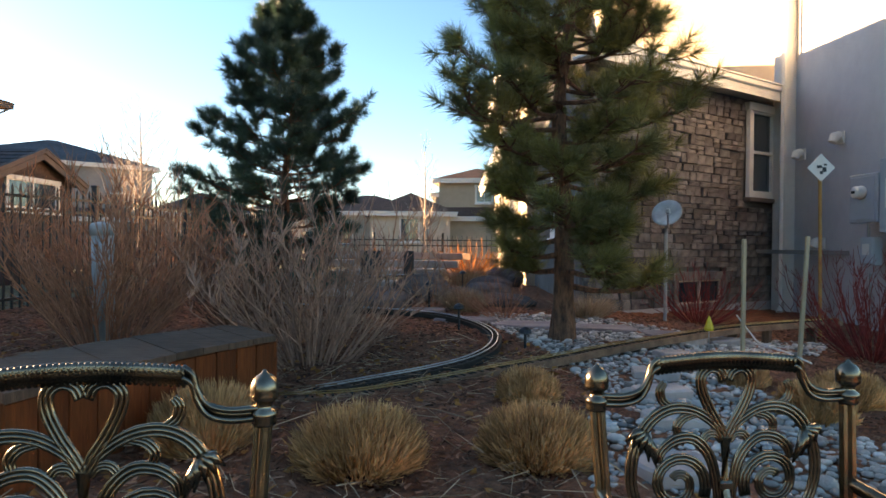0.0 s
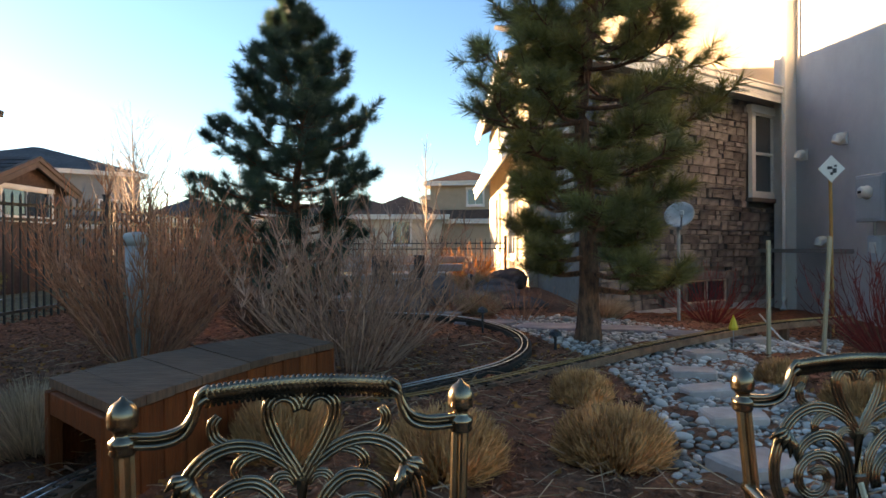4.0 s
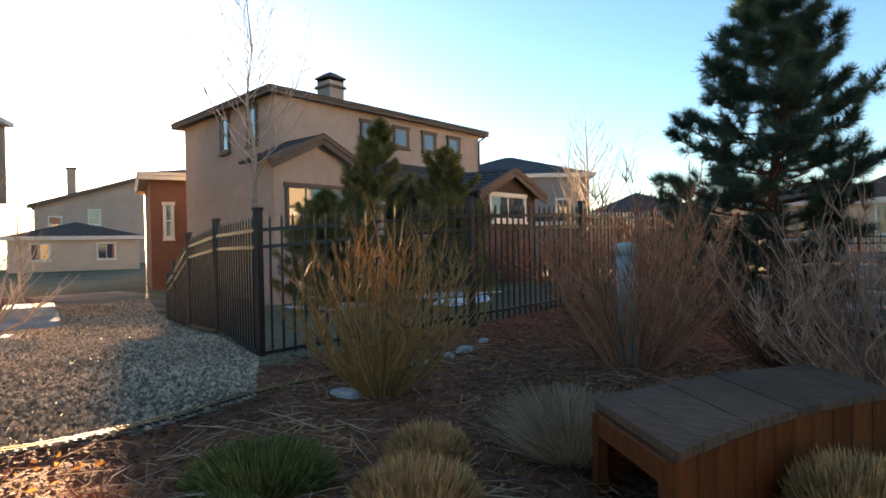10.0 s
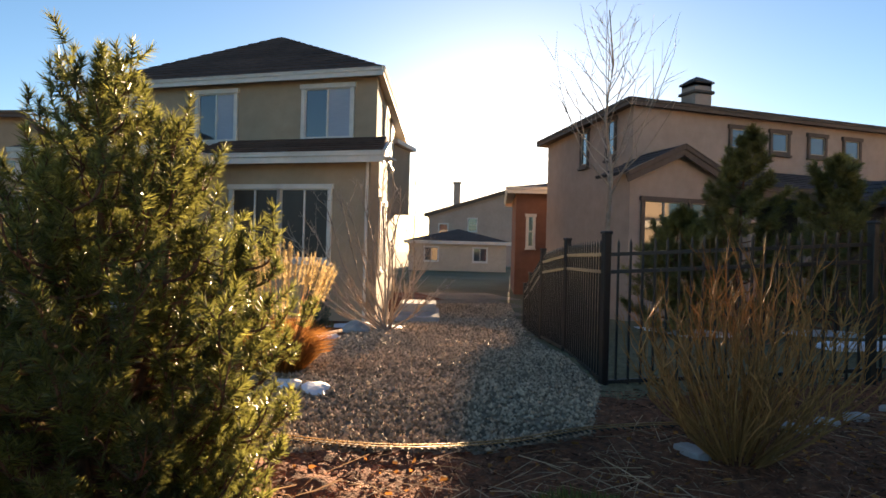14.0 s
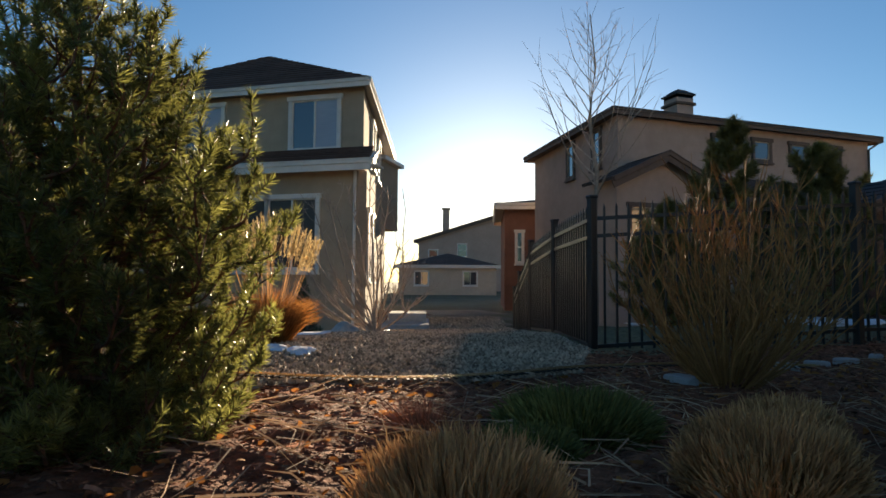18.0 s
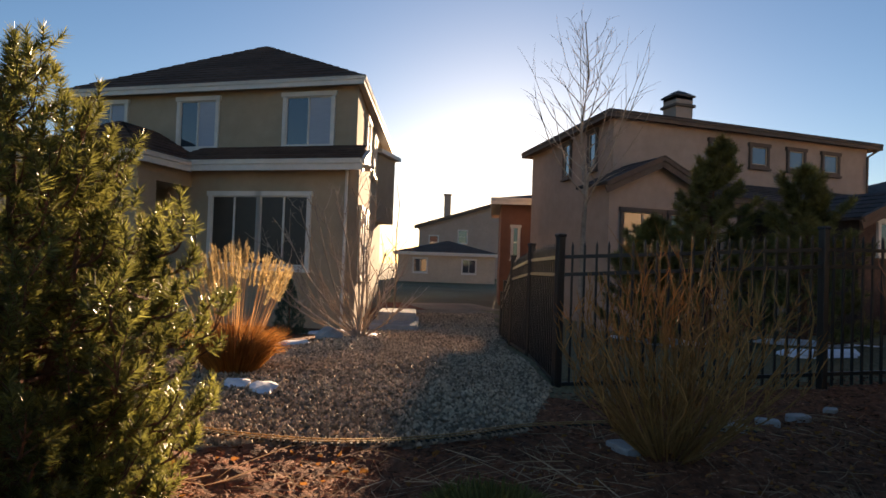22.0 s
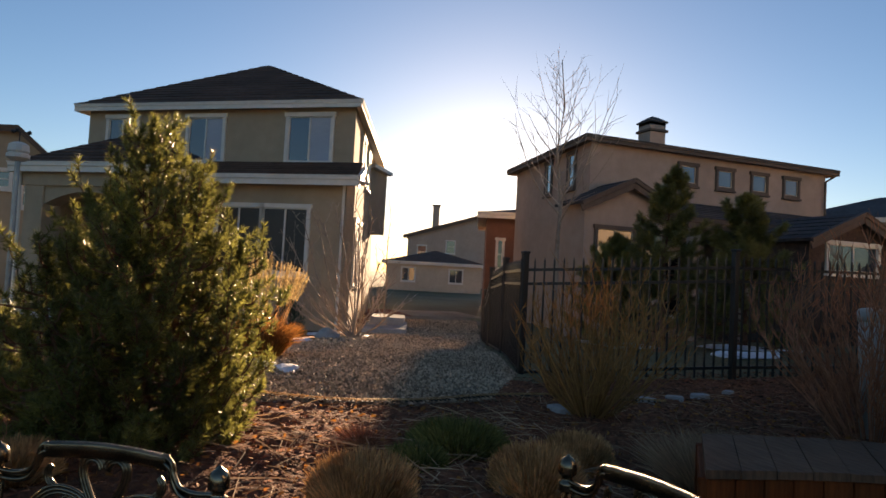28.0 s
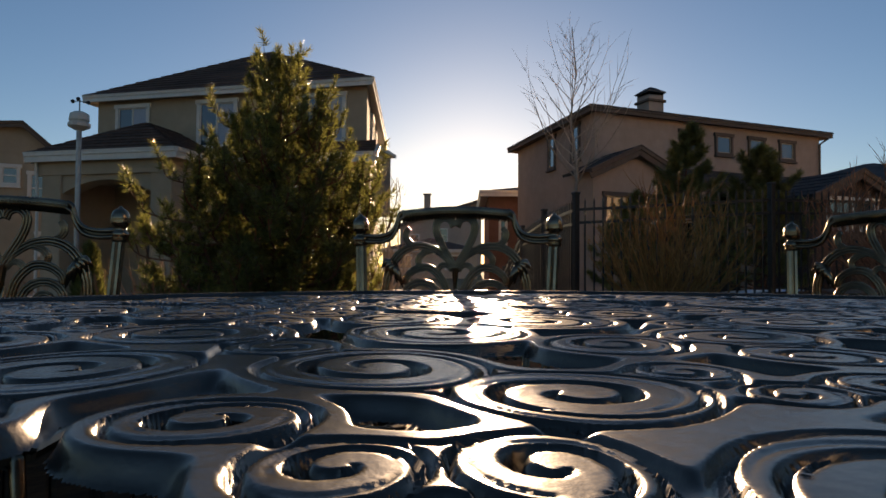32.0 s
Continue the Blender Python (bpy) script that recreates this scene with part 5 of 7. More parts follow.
for i, (x, y, a, b) in enumerate(((-3.85, 2.5, 0.11, 0.06), (-4.1, 3.55, 0.09, 0.05), (-4.2, 3.95, 0.08, 0.05), (-4.25, 4.3, 0.09, 0.05), (-4.35, 4.75, 0.08, 0.05))):
    flag(x, y, gz(x, y) + 0.012, a, b, 30 * i, mat_=M["concrete"], label="small pale stepping stone beside the fence", group="fence path stones", seed=i + 40)


def lump(name, x, y, z, sx, sy, sz, mat_, label, cat, seed, group="", rot=0.0, sub=3, rough=0.22):
    bm = bmesh.new()
    bmesh.ops.create_icosphere(bm, subdivisions=sub, radius=1.0)
    for v in bm.verts:
        k = 1 + rough * noise.noise(v.co * 1.3 + Vector((seed * 3.1, 0, 0))) + rough * 0.4 * noise.noise(v.co * 3.7 + Vector((0, seed, 0)))
        v.co = Vector((v.co.x * sx, v.co.y * sy, v.co.z * sz)) * k
    ob = part(name, bm, mat_, smooth=False)
    ob.matrix_basis = pose(x, y, z, 0, 0, rot)
    return tagged(ob, label, cat, group)


for i, (x, y, z, a, b, c, r) in enumerate(((-0.05, 9.3, 0.40, 0.5, 0.32, 0.12, 10), (0.7, 8.3, 0.40, 0.4, 0.28, 0.11, -20), (0.5, 9.6, 0.45, 0.4, 0.3, 0.14, 5), (-0.5, 9.2, 0.5, 0.5, 0.35, 0.25, 40), (-1.0, 7.7, 0.42, 0.4, 0.3, 0.2, 0), (0.6, 10.9, 0.45, 0.45, 0.35, 0.16, 15), (1.0, 12.5, 0.5, 0.4, 0.4, 0.25, 0))):
    lump("boulder", x, y, z, a, b, c, M["boulder"], "weathered reddish sandstone boulder at the garden terrace", "boulder", i + 1, "terrace boulders", r)
for i, (x, y, z, a, b) in enumerate(((-1.9, 10.4, 0.46, 1.3, 0.4), (-1.6, 11.3, 0.62, 1.4, 0.4), (-1.4, 12.3, 0.78, 1.5, 0.45), (-1.8, 9.6, 0.34, 1.0, 0.35), (-1.2, 13.4, 0.92, 1.5, 0.45))):
    flag(x, y, z, a, b, 4 * i, t=0.14, label="long gray stone slab of the terrace steps", group="terrace slabs", seed=60 + i, name="terrace_slab")
for i in range(11):
    lump("wall_stone", -2.6 + i * 0.42, 16.3 + 0.1 * math.sin(i), 0.42, 0.25, 0.16, 0.13, M["slab"], "sunlit pale stone of a low garden wall", "stone", 70 + i, "low wall stones", sub=2)

# river rock: the nearest are single stones, the rest one bed
rock_meshes = []
for s in range(7):
    bm = bmesh.new()
    lathe(bm, [(0.35, -0.42), (0.85, -0.2), (1.0, 0.05), (0.78, 0.32), (0.3, 0.45)], 7)
    for v in bm.verts:
        v.co = Vector((v.co.x * (1 + 0.16 * noise.noise(v.co * 2 + Vector((s * 5, 0, 0)))), v.co.y * 0.74 * (1 + 0.16 * noise.noise(v.co * 2 + Vector((0, s * 5, 0)))), v.co.z))
    me = bpy.data.meshes.new("rock")
    bm.to_mesh(me)
    bm.free()
    me.materials.append(M["rock"])
    me.polygons.foreach_set("use_smooth", [True] * len(me.polygons))
    rock_meshes.append(me)
bed = thing("river_rock_bed", "dry stream bed of rounded gray river rocks", "river rock")
spots, tries = [], 0
RR = random.Random(11)
near_by = {}
while tries < 42000:
    tries += 1
    x, y = RR.uniform(0.2, 3.7), RR.uniform(1.7, 7.4)
    if not inside((x, y), RIVER):
        continue
    r = RR.uniform(0.013, 0.030) if RR.random() < 0.88 else RR.uniform(0.03, 0.05)
    cell = (int(x / 0.1), int(y / 0.1))
    if all((x - a) ** 2 + (y - b) ** 2 > (0.70 * (r + q)) ** 2 for i in (-1, 0, 1) for j in (-1, 0, 1) for a, b, q in near_by.get((cell[0] + i, cell[1] + j), ())):
        spots.append((x, y, r))
        near_by.setdefault(cell, []).append((x, y, r))
spots.sort(key=lambda p: p[1])
sv, sf = [], []
for i, (x, y, r) in enumerate(spots):
    m = pose(x, y, gz(x, y) + r * 0.30, RR.uniform(-12, 12), RR.uniform(-12, 12), RR.uniform(0, 360)) @ Matrix.Diagonal((r, r, r, 1))
    me = rock_meshes[i % 7]
    if i < 300:
        o = new("rock", me)
        o.parent = bed
        o.matrix_basis = m
    else:
        k = len(sv)
        sv += [tuple(m @ v.co) for v in me.vertices]
        sf += [tuple(k + j for j in p.vertices) for p in me.polygons]
tagged(raw("rock_fill", sv, sf, M["rock"], bed, smooth=True), kind="stuff")

# ledgestone on the house wall; the stretch behind the pine is one piece
hv, hf = [], []
RS = random.Random(5)
L = (SW1 - SW0).length
stone_parent = next(c for c in own.children if c.name.startswith("wall"))
z = 0.32
while z < 3.44:
    h = RS.choice((0.07, 0.09, 0.11, 0.13, 0.15))
    h = min(h, 3.46 - z)
    x = 0.0
    while x < L - 0.02:
        w = min(RS.uniform(0.10, 0.30), L - x)
        if L - x - w < 0.1:
            w = L - x
        cuts = [(x, x + w)]
        for a, b, c, e_ in (WIN, SLIT):
            if z + h > c - 0.1 and z < e_ + 0.08:
                cuts = [(p, q) for u, v in cuts for p, q in ((u, min(v, a - 0.08)), (max(u, b + 0.08), v)) if q - p > 0.03]
        for u, v, za, hh in [(u, v, q[0], q[1]) for u, v in cuts for q in (((z, h * 0.5), (z + h * 0.5, h * 0.5)) if h > 0.12 and RS.random() < 0.35 else ((z, h),))]:
            t = RS.uniform(0.05, 0.085)
            bm = boxbm((0, 0, 0), (v - u - 0.007, t, hh - 0.007), bevel=0.009)
            for vert in bm.verts:
                vert.co += Vector((RS.uniform(-0.006, 0.006), RS.uniform(-0.009, 0.006), RS.uniform(-0.006, 0.006)))
            m_ = Matrix.Translation(SW0 + WALL_DIR * ((u + v) / 2) + nrm * (t / 2 - 0.004) + Vector((0, 0, za + hh / 2))) @ Matrix.Rotation(radians(wall_yaw), 4, 'Z')
            if u < 1.9:
                k = len(hv)
                bm.verts.index_update()
                hv += [tuple(m_ @ q.co) for q in bm.verts]
                hf += [tuple(k + q.index for q in f_.verts) for f_ in bm.faces]
                bm.free()
            else:
                part("stone", bm, M["stone"], stone_parent).matrix_basis = m_
        x += w
    z += h
tagged(raw("stone_fill", hv, hf, M["stone_fill"], stone_parent), kind="stuff")

# ---- plants ----
def sliver_mesh(name, base, tip, width, mat_, parent=None, bend=None, label="", knee=0.55):
    """Many thin blades, base to tip, each a bent strip of two faces; all numpy arrays of n x 3."""
    n = len(base)
    r = np.random.RandomState(n)
    d = tip - base
    s = np.cross(d, r.normal(size=(n, 3)))
    s /= np.linalg.norm(s, axis=1, keepdims=True) + 1e-9
    w = (width if np.ndim(width) else np.full(n, width))[:, None]
    mid = base + d * knee + (bend if bend is not None else 0)
    v = np.stack([base - s * w / 2, base + s * w / 2, mid + s * w * 0.42, mid - s * w * 0.42, tip], 1).reshape(-1, 3)
    k = 5 * np.arange(n)[:, None]
    f = [tuple(q) for q in (k + [0, 1, 2, 3]).tolist()] + [tuple(q) for q in (k + [3, 2, 4]).tolist()]
    ob = raw(name, v, f, mat_, parent, label)
    return ob


def tufts(name, pts, dirs, mat_, parent, needle=0.12, count=60, shoot=0.14, width=0.005, spread=0.85, seed=1):
    """Bottle-brush shoots of needles at pts, along dirs."""
    r = np.random.RandomState(seed)
    p, d = np.repeat(np.array(pts), count, 0), np.repeat(np.array(dirs), count, 0)
    n = len(p)
    a = r.normal(size=(n, 3))
    a -= d * (a * d).sum(1, keepdims=True)
    a /= np.linalg.norm(a, axis=1, keepdims=True) + 1e-9
    u = r.rand(n, 1)
    base = p + d * (u - 0.6) * shoot
    lean = 0.35 + 0.75 * u ** 1.5
    way = d * lean + a * spread * (1.15 - 0.6 * u)
    way /= np.linalg.norm(way, axis=1, keepdims=True)
    tip = base + way * needle * (0.75 + 0.45 * r.rand(n, 1))
    s = np.cross(way, r.normal(size=(n, 3)))
    s /= np.linalg.norm(s, axis=1, keepdims=True) + 1e-9
    v = np.stack([base - s * width / 2, base + s * width / 2, tip], 1).reshape(-1, 3)
    k = 3 * np.arange(n)[:, None]
    return raw(name, v, (k + [0, 1, 2]), mat_, parent)


def pine(label, x, y, height, profile, trunk_r, limbs, mat_, needle=0.13, count=60, per=11, shoot=0.15, width=0.006, lo=0.15, rise=0.35, seed=1, name="pine_tree", category="tree", wander=0.3, hang=0.0, crowd=0.92):
    """A conifer: trunk, limbs and a crown of needle tufts. profile(h) gives the limb length at height h (0 to 1)."""
    R_ = random.Random(seed)
    g = gz(x, y) - 0.05
    t = thing(name, label, category, pose(x, y, g))
    tp = spline([(R_.uniform(-1, 1) * 0.03 * height * i / 5, R_.uniform(-1, 1) * 0.03 * height * i / 5, height * i / 5) for i in range(6)], 9)
    bm = bmesh.new()
    sweep(bm, tp, [max(trunk_r * (1 - 0.93 * (i / (len(tp) - 1)) ** 0.8) * (1 + 0.3 * max(0, 1 - i / 3)), 0.008) for i in range(len(tp))], 16)
    for v in bm.verts:
        k = noise.noise((v.co.x * 26, v.co.y * 26, v.co.z * 5)) * 0.16 + noise.noise((v.co.x * 60, v.co.y * 60, v.co.z * 14)) * 0.10
        c = tp[min(int(v.co.z / height * (len(tp) - 1)), len(tp) - 1)]
        v.co += Vector((v.co.x - c.x, v.co.y - c.y, 0)) * k
    part("trunk", bm, M["bark"], t)
    bm = bmesh.new()
    P, D = [], []
    for i in range(limbs):
        h = lo + (0.985 - lo) * ((i + R_.random() * 0.6) / limbs) ** crowd
        a = i * 2.39996 + R_.uniform(-0.4, 0.4)
        L_ = profile(h, a) * R_.uniform(0.72, 1.12)
        o = tp[min(int(h * (len(tp) - 1)), len(tp) - 1)]
        up = rise * (0.35 + 0.9 * h)
        out = Vector((math.cos(a), math.sin(a), 0))
        pts = [o, o + out * L_ * 0.4 + Vector((0, 0, L_ * up * 0.15 - hang * L_ * 0.2)), o + out * L_ * 0.75 + Vector((R_.uniform(-1, 1) * 0.08 * L_, R_.uniform(-1, 1) * 0.08 * L_, L_ * up * 0.45 - hang * L_ * 0.25)), o + out * L_ + Vector((0, 0, L_ * up * 0.95 - hang * L_ * 0.1))]
        lp = spline(pts, 4)
        r0 = max(0.006, trunk_r * 0.28 * (1 - h) + 0.005)
        sweep(bm, lp, [r0 * (1 - 0.75 * q / (len(lp) - 1)) for q in range(len(lp))], 5)
        for q in range(per):
            f = 0.32 + 0.68 * (q / max(per - 1, 1))
            k = min(int(f * (len(lp) - 1)), len(lp) - 2)
            c = lp[k].lerp(lp[k + 1], f * (len(lp) - 1) - k)
            if q == per - 1:
                P.append(c)
                D.append((lp[-1] - lp[-3]).normalized())
                continue
            sd = out.cross(Vector((0, 0, 1))) * R_.choice((-1, 1))
            w = (sd * R_.uniform(0.5, 1.0) + out * R_.uniform(0.2, 0.9) + Vector((0, 0, R_.uniform(-0.15, 0.75)))).normalized()
            ln = L_ * R_.uniform(0.10, wander) * (1.25 - 0.6 * f)
            e_ = c + w * ln + Vector((0, 0, 0.15 * ln))
            sweep(bm, [c, c + w * ln * 0.5, e_], [r0 * 0.45, r0 * 0.3, 0.003], 3)
            P.append(e_)
            D.append((w + Vector((0, 0, 0.45))).normalized())
            if R_.random() < 0.55:
                P.append(c.lerp(e_, 0.5) + Vector((0, 0, 0.03)))
                D.append((w + Vector((R_.uniform(-1, 1), R_.uniform(-1, 1), 0.7))).normalized())
    for q in range(3):
        P.append(tp[-1] - Vector((0, 0, 0.06 * q)))
        D.append(Vector((R_.uniform(-0.2, 0.2), R_.uniform(-0.2, 0.2), 1)).normalized())
    tagged(part("limb_work", bm, M["bark"], t), kind="stuff")
    tufts("crown", P, D, mat_, t, needle, count, shoot, width, seed=seed)
    return t


def pr_right(h, a):
    return 1.06 * (1.0 if h < 0.5 else 1.05 * (1.12 - h) / 0.62 ) * (0.84 + 0.18 * math.sin(3 * a + 9 * h)) * (0.86 if h < 0.26 else 1.0) * (1.0 + 0.2 * math.cos(a) * clamp(1.2 - 2.2 * h))


pine("tall dense green pine tree with a bare lower trunk", 0.93, 5.2, 5.3, pr_right, 0.105, 108, M["needle"], needle=0.15, count=88, per=13, shoot=0.11, width=0.0058, lo=0.13, rise=0.30, seed=4, hang=0.38, wander=0.42)


def between(h, rows):
    """A value for h between (h, value) rows."""
    for (h0, v0), (h1, v1) in zip(rows, rows[1:]):
        if h <= h1:
            return v0 + (v1 - v0) * clamp((h - h0) / (h1 - h0))
    return rows[-1][1]


WEST = ((0.0, 0.9), (0.24, 1.2), (0.36, 1.35), (0.42, 1.05), (0.55, 1.3), (0.66, 1.02), (0.74, 0.95), (0.80, 0.58), (0.88, 0.42), (1.0, 0.1))
EAST = ((0.0, 0.8), (0.26, 0.9), (0.36, 1.5), (0.42, 1.75), (0.47, 0.72), (0.56, 1.2), (0.62, 0.78), (0.74, 0.66), (0.80, 0.66), (0.88, 0.4), (1.0, 0.1))


def pr_left(h, a):
    k = 0.5 + 0.5 * math.cos(a)
    return (between(h, WEST) * (1 - k) + between(h, EAST) * k) * (0.9 + 0.14 * math.sin(3 * a + 11 * h))


pine("blue-green pine tree with open uneven branches", -2.42, 8.5, 4.3, pr_left, 0.10, 92, M["needle_blue"], needle=0.15, count=112, per=11, shoot=0.13, width=0.0075, lo=0.06, rise=0.42, seed=9, wander=0.34)


def pr_near(h, a):
    lumps = 0.86 + 0.16 * math.sin(3 * a + 5 * h) + 0.12 * math.sin(5 * a - 13 * h)
    return min(0.83, 0.055 + 0.99 * (1 - h)) * lumps


def dwarf_pine(x, y, height, seed):
    """A bushy pine of several upright leaders, its limbs turning up into candle-like shoots."""
    R_ = random.Random(seed)
    g = gz(x, y) - 0.05
    t = thing("dwarf_pine", "bushy sunlit dwarf pine with upright yellow-green shoots", "shrub", pose(x, y, g))
    P, D = [], []
    limbs = bmesh.new()
    leaders = ((0.0, 0.0, height, 0.055), (0.03, 0.27, height * 0.86, 0.03), (-0.05, -0.20, height * 0.80, 0.03), (-0.28, 0.08, height * 0.78, 0.03), (0.26, -0.06, height * 0.74, 0.03), (0.05, 0.55, height * 0.62, 0.022), (0.10, -0.55, height * 0.58, 0.022))
    for k, (lx, ly, lh, lr) in enumerate(leaders):
        line = spline([(0.02 * k, 0, 0), (lx * 0.55 + R_.uniform(-0.03, 0.03), ly * 0.55 + R_.uniform(-0.03, 0.03), lh * 0.3), (lx * 0.9, ly * 0.9, lh * 0.62), (lx + R_.uniform(-0.03, 0.03), ly + R_.uniform(-0.03, 0.03), lh)], 6)
        bm = bmesh.new()
        sweep(bm, line, [max(lr * (1 - 0.93 * i / (len(line) - 1)), 0.006) for i in range(len(line))], 7)
        part("trunk" if k == 0 else "leader", bm, M["bark"], t, smooth=True)
        for i in range(34):
            q = line[-1] - Vector((0, 0, 0.016 * i))
            a = i * 2.4
            P.append(q + Vector((math.cos(a), math.sin(a), 0)) * 0.0042 * i)
            D.append(Vector((0.03 * i * math.cos(a), 0.03 * i * math.sin(a), 1)).normalized())
        n = 190 if k == 0 else 30
        for i in range(n):
            h = 0.03 + 0.90 * ((i + R_.random()) / n) ** (1.9 if k == 0 else 1.0)
            o = line[min(int(h * (len(line) - 1)), len(line) - 1)]
            a = i * 2.39996 + R_.uniform(-0.5, 0.5)
            top = o.z / height
            reach = pr_near(top, a) * R_.uniform(0.7, 1.08) * (1.0 if k == 0 else 0.72)
            out = Vector((math.cos(a), math.sin(a), 0))
            lift = reach * (0.02 + 0.62 * top)
            lp = spline([o, o + out * reach * 0.45 + Vector((0, 0, lift * 0.2)), o + out * reach * 0.85 + Vector((0, 0, lift * 0.62)), o + out * reach + Vector((0, 0, lift + 0.06))], 4)
            r0 = 0.004 + 0.010 * (1 - top)
            sweep(limbs, lp, [r0 * (1 - 0.7 * j / (len(lp) - 1)) for j in range(len(lp))], 4)
            per = max(4, int(12 * reach / 0.8))
            for j in range(per):
                f = 0.35 + 0.65 * j / (per - 1)
                m_ = min(int(f * (len(lp) - 1)), len(lp) - 2)
                c = lp[m_].lerp(lp[m_ + 1], f * (len(lp) - 1) - m_)
                side = Vector((-out.y, out.x, 0)) * R_.uniform(-1, 1)
                w = (side * 0.8 + out * R_.uniform(0.1, 0.7) + Vector((0, 0, R_.uniform(0.5, 1.3)))).normalized()
                e_ = c + w * R_.uniform(0.06, 0.19)
                sweep(limbs, [c, e_], [r0 * 0.4, 0.002], 3)
                P.append(c.lerp(e_, 0.75))
                D.append((w + Vector((R_.uniform(-0.5, 0.5), R_.uniform(-0.5, 0.5), 0.3))).normalized())
    tagged(part("limb_work", limbs, M["bark"], t), kind="stuff")
    tufts("crown", P, D, M["needle_gold"], t, 0.05, 80, 0.105, 0.0056, spread=1.2, seed=seed)
    return t


dwarf_pine(-3.73, -0.57, 1.97, 12)


def pr_cone(h, a):
    return 1.25 * (1.02 - h) ** 0.7 * (0.85 + 0.2 * math.sin(3 * a + 9 * h))


for sd, (x, y, h) in enumerate(((-9.2, 7.95, 3.45), (-8.25, 9.0, 2.85), (-10.0, 7.3, 2.2))):
    pine("dark conifer behind the iron fence", x, y, h, pr_cone, 0.06, 62, M["needle"], needle=0.12, count=46, per=12, shoot=0.16, width=0.011, lo=0.04, rise=0.6, seed=30 + sd, name="conifer")
pine("young dark conifer beside the path", -4.55, 11.6, 1.9, pr_cone, 0.05, 26, M["needle_blue"], needle=0.10, count=30, per=8, shoot=0.15, width=0.012, lo=0.04, rise=0.6, seed=38, name="conifer")


def cone_shrub(x, y, h, r, label, seed, leaf=None):
    R_ = random.Random(seed)
    t = thing("arborvitae", label, "shrub", pose(x, y, gz(x, y) - 0.03))
    bm = bmesh.new()
    sweep(bm, [(0, 0, 0), (0, 0, h * 0.5), (0, 0, h * 0.96)], [0.02, 0.014, 0.004], 6)
    part("trunk", bm, M["bark"], t)
    P, D = [], []
    for i in range(420):
        z = R_.random() ** 1.3
        a = R_.uniform(0, 6.283)
        q = r * (1 - z) ** 0.85 * R_.uniform(0.45, 1.0)
        P.append(Vector((q * math.cos(a), q * math.sin(a), 0.05 + z * h * 0.95)))
        D.append(Vector((0.35 * math.cos(a), 0.35 * math.sin(a), 1)).normalized())
    tufts("crown", P, D, leaf or M["needle_gold"], t, 0.06, 26, 0.07, 0.008, seed=seed)
    return t


cone_shrub(-5.0, -1.9, 0.62, 0.20, "small cone-shaped evergreen shrub", 5)
cone_shrub(-5.9, -2.9, 0.7, 0.24, "small cone-shaped evergreen shrub", 6)


cone_shrub(-13.4, 1.35, 1.15, 0.42, "dark evergreen shrub against the tan house corner", 77, M["needle_blue"])


def bush(label, x, y, h, spread, stems, mat_, seed, thick=0.005, twigs=6, name="bare_shrub", lean=0.55, droop=0.0, foot=0.14, category="shrub", wob=0.05):
    """A leafless shrub of many arching stems with side twigs."""
    R_ = random.Random(seed)
    t = thing(name, label, category, pose(x, y, gz(x, y) - 0.02))
    bs, bt = bmesh.new(), bmesh.new()
    for i in range(stems):
        a, q = R_.uniform(0, 6.283), math.sqrt(R_.random())
        H = h * R_.uniform(0.5, 1.05) * (1 - 0.28 * q)
        o = Vector((foot * q * math.cos(a), foot * q * math.sin(a), 0))
        out = Vector((math.cos(a), math.sin(a), 0)) * spread * q
        pts = [o, o + out * (0.2 + 0.5 * lean) + Vector((0, 0, H * 0.34)), o + out * 0.86 + Vector((R_.uniform(-wob, wob), R_.uniform(-wob, wob), H * 0.7)), o + out * (1.0 + droop * 0.3) + Vector((R_.uniform(-wob, wob), R_.uniform(-wob, wob), H * (1 - droop)))]
        sp = spline(pts, 3)
        sweep(bs, sp, [thick * (1 - 0.7 * k / (len(sp) - 1)) for k in range(len(sp))], 4)
        for _ in range(twigs):
            k = R_.randint(2, len(sp) - 2)
            c = sp[k]
            dd = (sp[k + 1] - sp[k]).normalized()
            w = (dd + Vector((R_.uniform(-0.85, 0.85), R_.uniform(-0.85, 0.85), R_.uniform(0.0, 0.4) - droop))).normalized()
            ln = H * R_.uniform(0.05, 0.2)
            sweep(bt, [c, c + w * ln * 0.55, c + (w + dd * 0.4).normalized() * ln], [thick * 0.5, thick * 0.4, thick * 0.15], 3)
    tagged(part("stem_mass", bs, mat_, t), kind="stuff")
    tagged(part("twig_mass", bt, mat_, t), kind="stuff")
    return t


